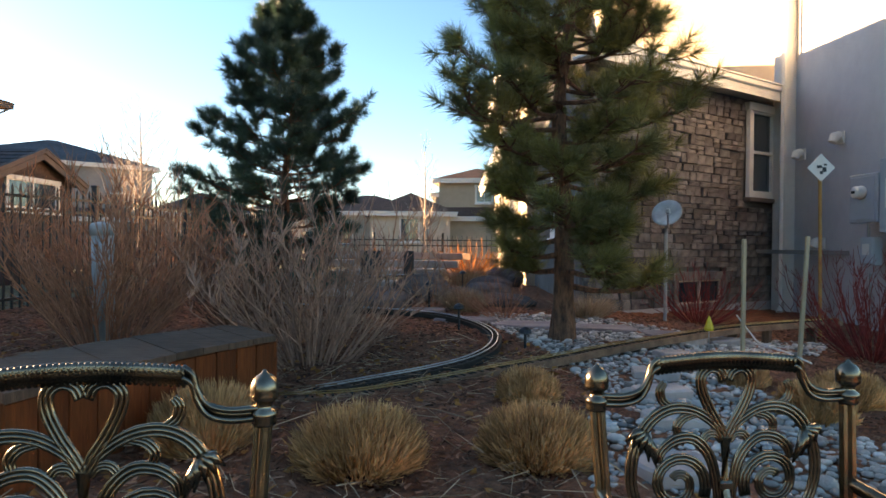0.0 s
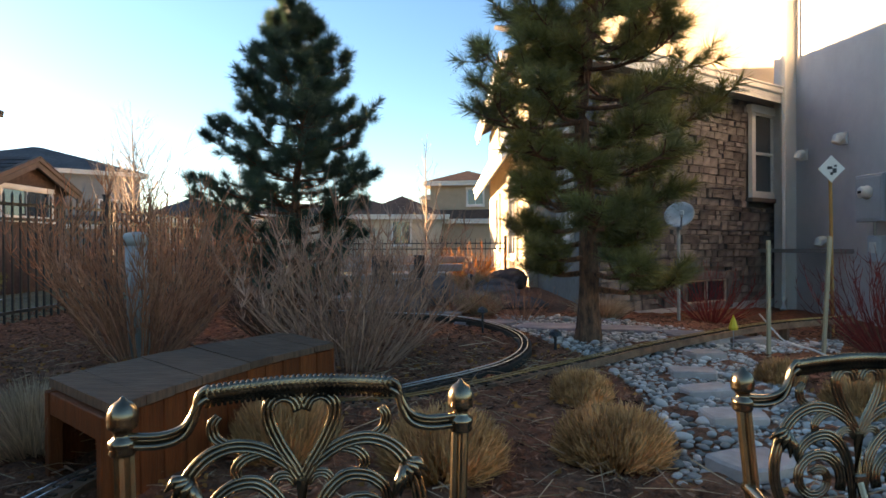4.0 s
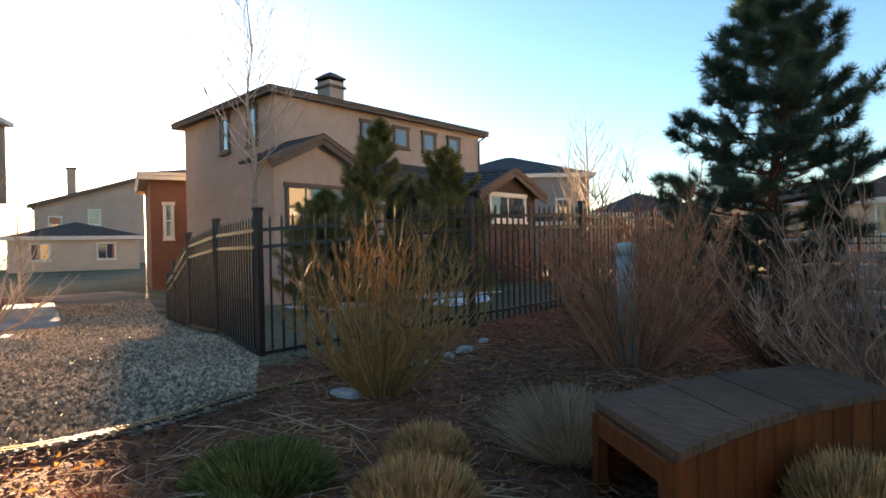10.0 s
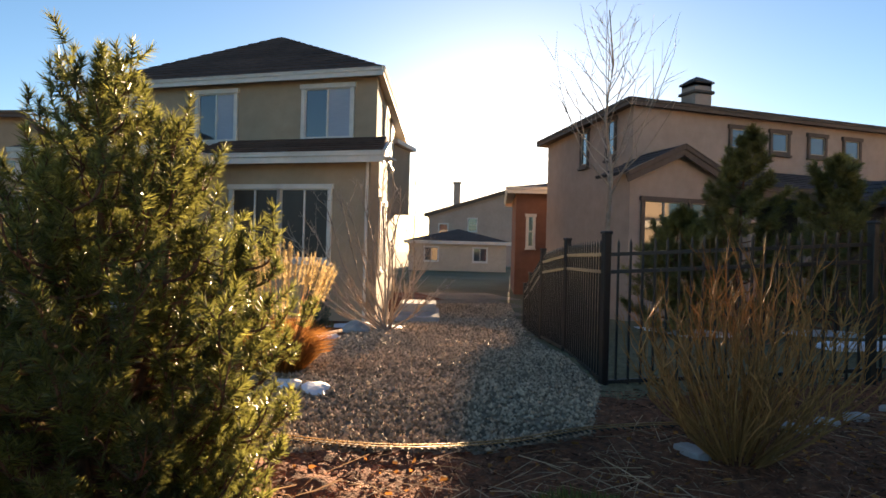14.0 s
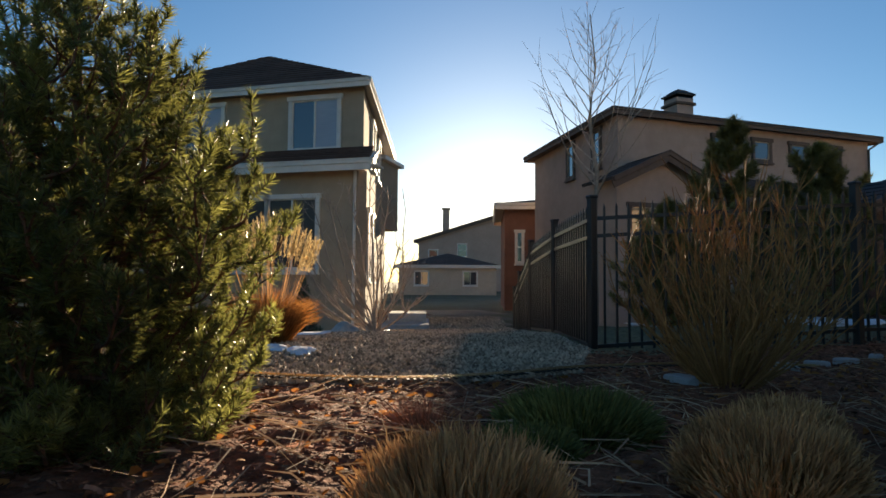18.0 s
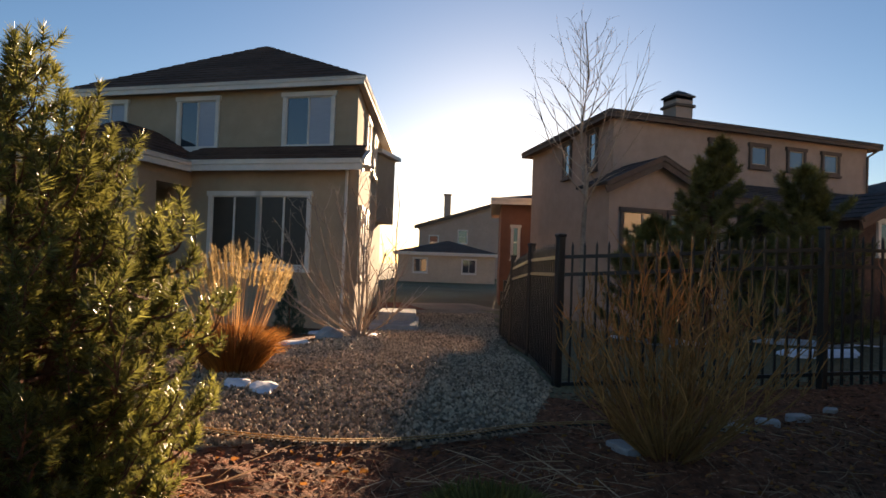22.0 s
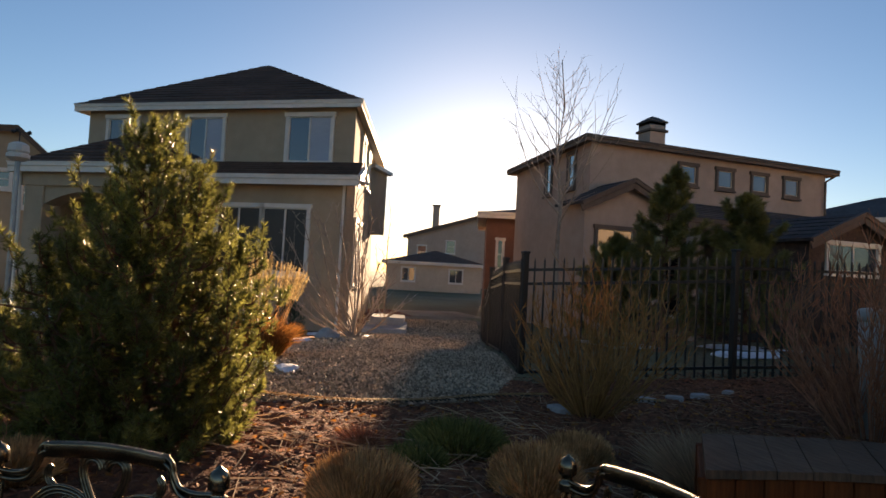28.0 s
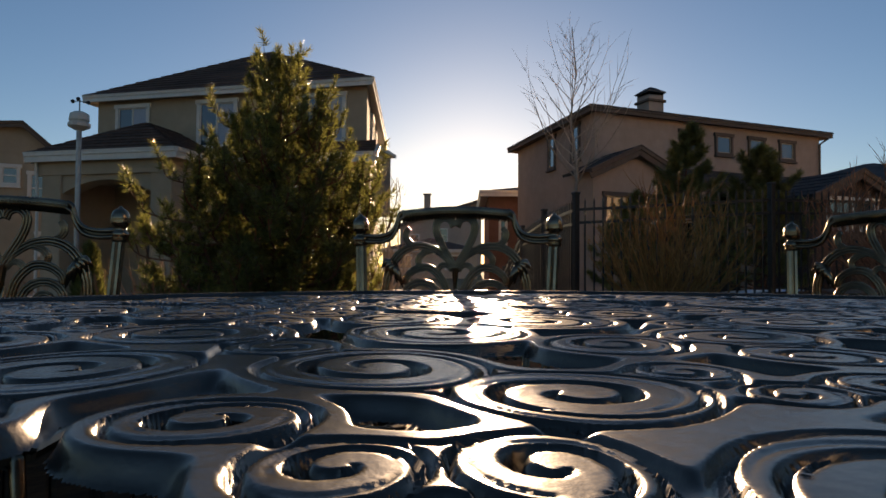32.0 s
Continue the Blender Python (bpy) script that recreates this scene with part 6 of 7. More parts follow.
def fan_shrub(x, y, seed):
    """A young tree-like shrub: knobby stems fanning from one foot, most of them towards the house."""
    R_ = random.Random(seed)
    t = thing("arching_shrub", "bare many-stemmed shrub with pale knobby branches on gravel", "shrub", pose(x, y, gz(x, y) - 0.02))
    side = bmesh.new()
    fan = ((-1.95, 1.45), (-1.75, 1.75), (-1.5, 2.05), (-1.25, 2.45), (-1.05, 2.6), (-0.75, 2.45), (-0.45, 2.9), (-0.30, 3.05), (-0.1, 2.5), (0.1, 2.8), (0.25, 2.1), (0.4, 1.7), (0.55, 1.15), (0.8, 1.4), (-1.2, 1.2), (-0.8, 0.9), (0.9, 0.85), (-0.5, 1.6), (-1.5, 0.75))
    for k, (out, up) in enumerate(fan):
        deep_ = R_.uniform(-0.7, 0.7)
        pts = [Vector((R_.uniform(-0.1, 0.1), R_.uniform(-0.12, 0.08), 0))]
        for f in (0.2, 0.4, 0.6, 0.8, 1.0):
            pts.append(Vector((deep_ * f + R_.uniform(-0.05, 0.05), out * f ** 0.9 + R_.uniform(-0.05, 0.05), up * f ** (1.25 if abs(out) > 1 else 0.95) + R_.uniform(-0.04, 0.04))))
        sp = spline(pts, 4)
        bm = bmesh.new()
        sweep(bm, sp, [(0.021 - 0.015 * i / (len(sp) - 1)) * (1.3 if i % 4 == 2 else 1.0) for i in range(len(sp))], 6)
        part("stem", bm, M["twig_gray"], t, smooth=True)
        for i in range(15):
            j = R_.randint(5, len(sp) - 2)
            w = ((sp[j + 1] - sp[j]).normalized() + Vector((R_.uniform(-0.9, 0.9), R_.uniform(-0.9, 0.9), R_.uniform(-0.1, 0.7)))).normalized()
            ln = R_.uniform(0.12, 0.55)
            mid = sp[j] + w * ln * 0.5 + Vector((R_.uniform(-0.03, 0.03), R_.uniform(-0.03, 0.03), 0))
            tip = sp[j] + w * ln + Vector((0, 0, 0.12 * ln))
            sweep(side, [sp[j], mid, tip], [0.007, 0.006, 0.0035], 4)
            for q in range(3):
                c = mid.lerp(tip, 0.3 * q)
                sweep(side, [c, c + Vector((R_.uniform(-1, 1), R_.uniform(-1, 1), R_.uniform(0, 1))) * 0.11], [0.004, 0.002], 3)
    tagged(part("twig_mass", side, M["twig_gray"], t), kind="stuff")
    return t


bush("leafless golden-twigged dogwood glowing in low sun", -3.74, 2.72, 1.34, 0.62, 120, M["twig_gold"], 1, thick=0.0062, twigs=17, wob=0.09, foot=0.15)
bush("dense leafless brown shrub round a gray pipe", -2.72, 4.5, 1.58, 0.64, 105, M["twig"], 2, thick=0.0065, twigs=24, wob=0.13, foot=0.26, lean=0.45)
bush("wide leafless gray-brown shrub behind the tunnel", -1.05, 4.15, 1.40, 0.70, 110, M["twig_pale"], 3, thick=0.0065, twigs=26, wob=0.15, foot=0.32, lean=0.45)
bush("leafless brown shrub by the iron fence", -3.3, 6.5, 1.5, 0.8, 90, M["twig"], 4, twigs=12, lean=0.4)
bush("dark twiggy shrub between two larger ones", -1.75, 5.1, 1.15, 0.55, 90, M["bark"], 5, twigs=14)
bush("tall dry flower stalks standing behind shrubs", -1.15, 5.2, 1.5, 0.6, 34, M["twig_pale"], 6, twigs=2, name="dry_flower_stalks", wob=0.02)
bush("red-twigged dogwood against the gray wall", 3.3, 4.75, 1.0, 0.55, 110, M["twig_red"], 7, thick=0.0055, twigs=9)
bush("red-twigged dogwood below the stone wall", 2.9, 7.2, 0.8, 0.6, 80, M["twig_red"], 8, thick=0.005)
fan_shrub(-12.3, 2.6, 9)
bush("rust-coloured leafless shrub beside boulders", 0.55, 6.9, 0.55, 0.42, 60, M["twig"], 10, thick=0.004)
bush("rust-coloured leafless shrub beside boulders", -0.3, 7.9, 0.6, 0.4, 60, M["twig"], 14, thick=0.004)
bush("sunlit orange-brown shrub at the far garden end", 0.35, 15.6, 1.1, 1.1, 90, M["rust_grass"], 11, thick=0.012)
bush("sunlit orange-brown shrub at the far garden end", -2.0, 16.8, 0.9, 1.1, 80, M["rust_grass"], 12, thick=0.012)
bush("pale dry shrub near the house porch", -4.75, -1.35, 0.75, 0.32, 55, M["straw_pale"], 13, thick=0.005)
bush("bare rose canes beside the patio edging", -2.5, -1.5, 0.5, 0.45, 40, M["twig"], 15, thick=0.004)
# added row of shrubs: covers and shades the sunlit lawn past the fence
for k, (x, y, h, q) in enumerate(((-8.9, 14.6, 1.7, 1.2), (-7.3, 13.4, 1.5, 1.1), (-6.6, 15.6, 2.0, 1.2), (-5.4, 13.9, 1.4, 1.0), (-10.2, 16.4, 1.9, 1.3), (-7.9, 17.2, 2.1, 1.3))):
    bush("leafless brown shrub of a row added to shade the lawn beyond the iron fence", x, y, h, q, 70, M["twig"], 60 + k, thick=0.012, twigs=14, wob=0.15, foot=0.4, lean=0.4)
bush("bare gray shrub behind the fence corner", -7.2, 6.2, 1.0, 0.6, 45, M["twig"], 16)


def bare_tree(label, x, y, h, spread, n, seed, r=0.05, mat_=None, fork=0.35, name="bare_tree"):
    R_ = random.Random(seed)
    t = thing(name, label, "tree", pose(x, y, gz(x, y) - 0.05))
    bt, bb = bmesh.new(), bmesh.new()
    tp = [Vector((R_.uniform(-1, 1) * 0.02 * h * i / 6, R_.uniform(-1, 1) * 0.02 * h * i / 6, h * i / 6)) for i in range(7)]
    sweep(bt, tp, [r * (1 - 0.9 * i / 6) + 0.004 for i in range(7)], 6)
    for i in range(n):
        f = fork + (0.95 - fork) * i / n
        k = min(int(f * 6), 5)
        o = tp[k].lerp(tp[k + 1], f * 6 - k)
        a = i * 2.4 + R_.uniform(-0.5, 0.5)
        L_ = spread * (1.15 - f) / (1.15 - fork) * R_.uniform(0.7, 1.15)
        w = Vector((math.cos(a), math.sin(a), 0))
        e_ = o + w * L_ + Vector((0, 0, L_ * R_.uniform(1.0, 1.9)))
        m_ = o + w * L_ * 0.6 + Vector((0, 0, L_ * 0.6))
        sp = spline([o, m_, e_], 4)
        rr = r * 0.45 * (1.1 - f)
        sweep(bb, sp, [max(rr * (1 - 0.8 * j / (len(sp) - 1)), 0.003) for j in range(len(sp))], 4)
        for _ in range(7):
            c = sp[R_.randint(2, len(sp) - 1)]
            v = (w * R_.uniform(0.1, 1) + Vector((R_.uniform(-0.7, 0.7), R_.uniform(-0.7, 0.7), R_.uniform(0.4, 1.2)))).normalized() * L_ * R_.uniform(0.25, 0.6)
            sweep(bb, [c, c + v * 0.5 + Vector((0, 0, 0.02)), c + v], [max(rr * 0.35, 0.003), max(rr * 0.25, 0.003), 0.002], 3)
    part("trunk", bt, mat_ or M["twig_gray"], t)
    tagged(part("branch_work", bb, mat_ or M["twig_gray"], t), kind="stuff")
    return t


bare_tree("bare multi-branched tree rising behind the fence corner", -11.7, 7.0, 6.5, 1.5, 34, 1, r=0.07, fork=0.42)
bare_tree("slender leafless street tree", -12.2, 23.1, 6.4, 1.7, 60, 2, r=0.08, fork=0.28)
bare_tree("slender leafless aspen beyond the fence", -6.6, 19.5, 4.3, 0.6, 16, 3, r=0.04)
bare_tree("slender leafless aspen beyond the fence", -7.6, 21.5, 4.6, 0.6, 16, 4, r=0.04)
bare_tree("slender leafless aspen beyond the fence", -5.2, 20.5, 3.8, 0.5, 14, 5, r=0.035)
bare_tree("thin leafless sapling at the garden end", -0.75, 14.2, 3.6, 0.55, 18, 6, r=0.03, fork=0.2)
bare_tree("leafless sunlit tree near distant houses", -1.3, 30, 3.9, 1.3, 26, 7, r=0.06, fork=0.2)
bare_tree("thin leafless sapling on the neighbour's lawn", -26, -4.6, 3.4, 0.8, 16, 8, r=0.04, fork=0.25)
bare_tree("leafless tree behind the brown roof", -14.2, 25.5, 6.2, 1.4, 24, 9, r=0.07, fork=0.3)
bare_tree("thin leafless tree in the gap between houses", -20, 5.2, 4.3, 0.7, 18, 10, r=0.035, fork=0.25)


def clump(label, x, y, r, h, n, mat_, seed, name="grass_clump", flop=0.35, dome=True):
    """A tuft of blades; a dome is cut back like a pincushion."""
    rs = np.random.RandomState(seed)
    t = thing(name, label, "ornamental grass", pose(x, y, gz(x, y) - 0.02))
    a, q = rs.rand(n) * 6.283, np.sqrt(rs.rand(n))
    if dome:
        z = rs.rand(n) ** 0.75
        ring = (1 - z ** 2.6) ** (1 / 2.6)
        a = np.round(a * 26 + rs.normal(size=n) * 0.22) / 26
        k = (0.86 + 0.16 * rs.rand(n))[:, None]
        tip = np.stack([r * ring * np.cos(a), r * ring * np.sin(a), h * (0.16 + 0.84 * z)], 1) * k + rs.normal(size=(n, 3)) * 0.011
        base = np.stack([0.66 * r * ring * np.cos(a), 0.66 * r * ring * np.sin(a), 0.34 * h * z], 1)
        bend = rs.normal(size=(n, 3)) * 0.008
    else:
        base = np.stack([0.5 * r * q * np.cos(a), 0.5 * r * q * np.sin(a), np.zeros(n)], 1)
        hh = h * (1 - 0.3 * q) * (0.7 + 0.42 * rs.rand(n))
        tip = np.stack([r * q * np.cos(a) * (1 + flop * rs.rand(n)), r * q * np.sin(a) * (1 + flop * rs.rand(n)), hh], 1) + rs.normal(size=(n, 3)) * 0.04
        bend = np.stack([np.zeros(n), np.zeros(n), 0.10 * hh], 1)
    sector = (a / 6.283 * 7).astype(int)
    for k in range(7):
        m_ = sector == k
        sliver_mesh("tuft", base[m_], tip[m_], 0.0062 if dome else 0.0046, mat_, t, bend[m_], knee=0.8 if dome else 0.55)
    return t


for i, (x, y, r, h) in enumerate(((-0.37, 2.13, 0.27, 0.25), (0.31, 2.2, 0.25, 0.23), (0.37, 3.02, 0.17, 0.19), (1.78, 2.9, 0.19, 0.22), (1.78, 3.65, 0.15, 0.18), (-2.2, 0.52, 0.27, 0.27), (-2.25, 1.42, 0.26, 0.26), (-2.62, 1.9, 0.22, 0.22), (-1.02, 2.3, 0.24, 0.28), (2.2, 3.3, 0.2, 0.22), (-2.9, -1.0, 0.22, 0.2))):
    clump("cut-back mound of straw-coloured ornamental grass", x, y, r, h, 3600, M["straw"], 100 + i)
for i, (x, y, r, h) in enumerate(((-2.15, 2.42, 0.34, 0.30), (-2.5, 2.9, 0.25, 0.2), (0.1, 7.5, 0.3, 0.35), (-0.6, 10.2, 0.4, 0.5), (0.2, 11.2, 0.4, 0.5), (1.5, 6.9, 0.3, 0.3))):
    clump("loose pale tuft of dry grass", x, y, r, h, 1300, M["straw_pale"], 120 + i, flop=0.7, dome=False)
clump("low green tuft of creeping perennial among dry stems", -3.02, 1.3, 0.34, 0.2, 2600, M["green"], 140, name="green_perennial", flop=0.5)
clump("low green tuft of creeping perennial among dry stems", -2.75, 0.95, 0.2, 0.13, 1200, M["green"], 141, name="green_perennial", flop=0.5)
clump("low tuft of dry brown leaves", -3.2, 0.75, 0.17, 0.10, 600, M["twig"], 142, flop=0.8, dome=False)
clump("drift of dead orange leaves beside the patio", -2.95, -1.75, 0.3, 0.16, 700, M["rust_grass"], 143, flop=0.9, dome=False)


def reed_grass(x, y, seed):
    rs = np.random.RandomState(seed)
    t = thing("feather_reed_grass", "backlit feather reed grass with rust base and pale plumes", "ornamental grass", pose(x, y, gz(x, y) - 0.02))
    n = 2200
    a, q = rs.rand(n) * 6.283, np.sqrt(rs.rand(n))
    base = np.stack([0.20 * q * np.cos(a), 0.20 * q * np.sin(a), np.zeros(n)], 1)
    hh = 0.62 * (0.5 + 0.5 * rs.rand(n))
    tip = np.stack([(0.55 * q) * np.cos(a), (0.55 * q) * np.sin(a), hh * (1 - 0.35 * q)], 1)
    tagged(sliver_mesh("blade_mass", base, tip, 0.006, M["rust_grass"], t, np.stack([np.zeros(n), np.zeros(n), 0.2 * hh], 1)), kind="stuff")
    n = 64
    a, q = rs.rand(n) * 6.283, np.sqrt(rs.rand(n))
    base = np.stack([0.15 * q * np.cos(a), 0.15 * q * np.sin(a), np.zeros(n) + 0.1], 1)
    tip = np.stack([0.56 * q * np.cos(a) - 0.08, 0.56 * q * np.sin(a) - 0.05, 1.15 - 0.28 * q + 0.1 * rs.rand(n)], 1)
    tagged(sliver_mesh("stem_mass", base, tip, 0.006, M["straw"], t), kind="stuff")
    P, D = [], []
    for b, e_ in zip(base, tip):
        dd = Vector(e_ - b).normalized()
        for k in range(5):
            P.append(Vector(e_) - dd * 0.055 * k)
            D.append(dd)
    tufts("plume", P, D, M["plume"], t, 0.045, 26, 0.07, 0.006, spread=0.32, seed=seed)
    return t


reed_grass(-6.75, 0.32, 3)

# litter on the mulch, gravel stones, fallen stems
rs = np.random.RandomState(21)


def scatter(n, x0, x1, y0, y1, keep):
    out = []
    while len(out) < n:
        for x, y in zip(rs.uniform(x0, x1, 4000), rs.uniform(y0, y1, 4000)):
            if keep(x, y):
                out.append((x, y))
                if len(out) == n:
                    break
    return np.array(out)


def open_bed(x, y):
    return math.hypot(x - PATIO.x, y - PATIO.y) > PATIO_R + 0.1 and not inside((x, y), RIVER) and not inside((x, y), GRAVEL)


def litter(name, n, area, keep, lmin, lmax, w, mat_, label, category, lift=0.01):
    p = scatter(n, *area, keep)
    z = np.array([gz(x, y) for x, y in p])
    a, l = rs.rand(n) * 6.283, rs.uniform(lmin, lmax, n)
    c = np.stack([p[:, 0], p[:, 1], z + lift + rs.rand(n) * lift], 1)
    d = np.stack([np.cos(a) * l / 2, np.sin(a) * l / 2, rs.normal(size=n) * l * 0.10], 1)
    bend = np.stack([rs.normal(size=n) * l * 0.08, rs.normal(size=n) * l * 0.08, np.abs(rs.normal(size=n)) * l * 0.03], 1)
    ob = sliver_mesh(name, c - d, c + d, rs.uniform(0.6, 1.4, n) * w, mat_, None, bend)
    return tagged(ob, label, category, kind="stuff")


M["chip"] = mat("bark_chip", (0.34, 0.15, 0.085), (0.09, 0.04, 0.024), 0.9, scale=9, bump=0.2, island=0.75, mottle=0.3)
litter("bark_mulch", 44000, (-5.4, 4.4, -2.6, 7.6), open_bed, 0.015, 0.065, 0.009, M["chip"], "shredded brown bark mulch on the planting beds", "mulch", 0.008)
litter("fallen_stems", 260, (-1.2, 1.0, 1.5, 4.4), open_bed, 0.05, 0.22, 0.0036, M["straw_pale"], "pale dry stems fallen across the mulch", "plant debris", 0.02)
litter("fallen_stems", 1000, (-4.4, 1.4, 0.6, 5.2), open_bed, 0.06, 0.40, 0.0042, M["straw_pale"], "pale dry stems fallen across the mulch", "plant debris", 0.02)
litter("fallen_stems", 330, (-3.9, -2.0, -0.2, 2.2), open_bed, 0.08, 0.45, 0.0055, M["straw_pale"], "pale dry stems fallen across the mulch", "plant debris", 0.03)
litter("dry_leaves", 1500, (-4.2, 2.0, -2.0, 5.0), open_bed, 0.02, 0.05, 0.022, M["rust_grass"], "small dry leaves blown over the bed", "plant debris", 0.012)
far = scatter(9000, -21.0, -10.5, 1.0, 9.4, lambda x, y: inside((x, y), GRAVEL))
pk = scatter(24000, -10.5, -4.1, -0.6, 4.4, lambda x, y: inside((x, y), GRAVEL) and rs.rand() < clamp(1.25 - (-4.2 - x) / 7.0, 0.15, 1))
pk = np.concatenate([pk, far])
oct_v = np.array([(1, 0, 0), (-0.5, 0.85, 0.1), (-0.5, -0.85, 0), (0.1, 0.05, 0.9), (0, 0, -0.6)])
oct_f = np.array([(0, 1, 3), (1, 2, 3), (2, 0, 3), (1, 0, 4), (2, 1, 4), (0, 2, 4)])
n = len(pk)
sc, an = rs.uniform(0.009, 0.024, n) * np.where(pk[:, 0] < -10.5, 1.9, 1.0), rs.rand(n) * 6.283
vv = oct_v[None] * sc[:, None, None]
vv = np.stack([vv[..., 0] * np.cos(an)[:, None] - vv[..., 1] * np.sin(an)[:, None], vv[..., 0] * np.sin(an)[:, None] + vv[..., 1] * np.cos(an)[:, None], vv[..., 2]], -1)
vv += np.stack([pk[:, 0], pk[:, 1], np.array([gz(x, y) for x, y in pk]) + 0.012], 1)[:, None]
M["pebble"] = mat("gravel_stone", (0.50, 0.37, 0.25), (0.27, 0.20, 0.14), 0.85, scale=9, bump=0.1, island=0.62, mottle=0.15)
ob = raw("gravel_stones", vv.reshape(-1, 3), (oct_f[None] + 5 * np.arange(n)[:, None, None]).reshape(-1, 3), M["pebble"])
tagged(ob, "loose tan and gray gravel stones", "gravel", kind="stuff")

# ---- fixtures on and beside the stone house ----
dish = thing("satellite_dish", "gray satellite dish on a slim post beside the stone wall", "satellite dish", pose(2.45, 7.05, gz(2.45, 7.05)))
bm = bmesh.new()
sweep(bm, [(0, 0, 0), (0, 0, 1.05), (-0.02, -0.06, 1.2)], 0.02, 8)
part("mast", bm, M["steel"], dish)
bm = bmesh.new()
lathe(bm, [(0.02, 0.0), (0.12, 0.012), (0.2, 0.04), (0.262, 0.075), (0.262, 0.082), (0.2, 0.05), (0.1, 0.022), (0.01, 0.012)], 28)
o = part("reflector", bm, M["pvc"], dish, smooth=True)
o.matrix_basis = pose(0.0, -0.05, 1.25, 62, 0, -35) @ Matrix.Diagonal((0.66, 0.66, 0.66, 1))
bm = bmesh.new()
sweep(bm, [(0, 0, 0), (0.0, -0.2, -0.02), (0.0, -0.36, 0.12)], 0.012, 6)
box(bm, (0, -0.37, 0.15), (0.05, 0.09, 0.06), bevel=0.01)
o = part("feed_arm", bm, M["steel"], dish)
o.matrix_basis = pose(0.0, -0.07, 1.12, 0, 0, -20)


def meter(x, y, z, w, h, rz, label, dial=True):
    m = thing("electric_meter" if dial else "utility_box", label, "meter" if dial else "utility box", pose(x, y, z, 0, 0, rz))
    part("enclosure", boxbm((0, -0.06, 0), (w, 0.12, h), bevel=0.012), M["meter"], m)
    part("cover", boxbm((0, -0.124, 0), (w * 0.86, 0.012, h * 0.88), bevel=0.004), M["meter"], m)
    if dial:
        bm = bmesh.new()
        lathe(bm, [(0.075, 0), (0.08, 0.02), (0.07, 0.03), (0.068, 0.09), (0.05, 0.105), (0.01, 0.108)], 20)
        o = part("dial", bm, M["white"], m, smooth=True)
        o.matrix_basis = pose(0, -0.128, h * 0.12, 90)
        part("dial_face", boxbm((0, -0.24, h * 0.12), (0.05, 0.006, 0.03)), M["black"], m)
    else:
        part("notice", boxbm((0, -0.133, 0.02), (w * 0.5, 0.004, h * 0.4)), M["white"], m)
    return m


meter(4.73, 6.9, 1.75, 0.42, 0.56, -84, "gray electric meter box with round glass dial")
meter(4.75, 6.85, 1.15, 0.2, 0.32, -84, "small gray switch box below the meter", False)
meter(4.66, 6.3, 1.75, 0.4, 0.8, -84, "tall gray utility cabinet on the stucco wall", False)
for x, y, z, L_ in ((4.74, 6.9, 1.38, 0.2), (4.74, 6.85, 0.6, 0.6)):
    bm = bmesh.new()
    sweep(bm, [(x - 0.05, y, z - L_ / 2), (x - 0.05, y, z + L_ / 2)], 0.018, 8)
    tagged(part("conduit", bm, M["steel"]), "gray metal conduit below the meter boxes", "conduit")
for x, y, z in ((4.98, 7.9, 2.62), (5.02, 8.35, 1.25), (5.05, 8.9, 2.55)):
    v = thing("wall_vent", "white hooded vent on the gray stucco wall", "vent", pose(x, y, z, 0, 0, -82), group="wall vents")
    part("flange", boxbm((0, -0.01, 0), (0.16, 0.02, 0.16), bevel=0.004), M["white"], v)
    bm = bmesh.new()
    sweep(bm, [(0, -0.02, 0.03), (0, -0.09, 0.01), (0, -0.12, -0.06)], [0.06, 0.065, 0.05], 10)
    part("hood", bm, M["white"], v)

# stakes, sign, flag
for x, y, h, a, b in ((2.62, 4.55, 0.90, 1, 3), (2.19, 4.55, 0.86, -1, 1)):
    st = part("garden_stake", boxbm((0, 0, h / 2), (0.035, 0.02, h + 0.1), bevel=0.003), M["stake"])
    st.matrix_basis = pose(x, y, gz(x, y), a, b, 20)
    tagged(st, "pale upright timber stake pushed into the bed", "stake", "timber stakes")
sg = thing("garden_sign", "white diamond sign on a tall orange pole", "sign", pose(3.75, 6.2, gz(3.75, 6.2), 1, -1.5, 0))
bm = bmesh.new()
sweep(bm, [(0, 0, 0), (0, 0, 1.68)], 0.018, 8)
part("pole", bm, M["orange"], sg)
part("plate", boxbm((0, -0.02, 1.76), (0.20, 0.008, 0.20), tilt=Matrix.Rotation(radians(45), 4, 'Y')), M["white"], sg)
bm = bmesh.new()
for x, z, w, h in ((-0.02, 1.77, 0.05, 0.03), (0.03, 1.74, 0.04, 0.05), (0.0, 1.71, 0.03, 0.03), (0.04, 1.79, 0.03, 0.02)):
    box(bm, (x, -0.026, z), (w, 0.004, h))
part("mark", bm, M["black"], sg)
fl = thing("marker_flag", "small bright yellow marker beside the track", "marker", pose(2.06, 4.86, gz(2.06, 4.86)))
bm = bmesh.new()
sweep(bm, [(0, 0, 0), (0, 0, 0.22)], 0.004, 5)
part("wire", bm, M["steel"], fl)
bm = bmesh.new()
lathe(bm, [(0.035, 0.16), (0.04, 0.18), (0.02, 0.24), (0.004, 0.28)], 8)
part("cap", bm, M["yellow"], fl)
bm = bmesh.new()
sweep(bm, spline([(2.3, 4.9, 0.62), (2.32, 4.7, 0.5), (2.3, 4.5, 0.45), (2.45, 4.4, 0.40), (2.6, 4.35, 0.33)], 6), 0.006, 6)
tagged(part("white_hose", bm, M["white"]), "thin white hose trailing between the stakes", "hose")

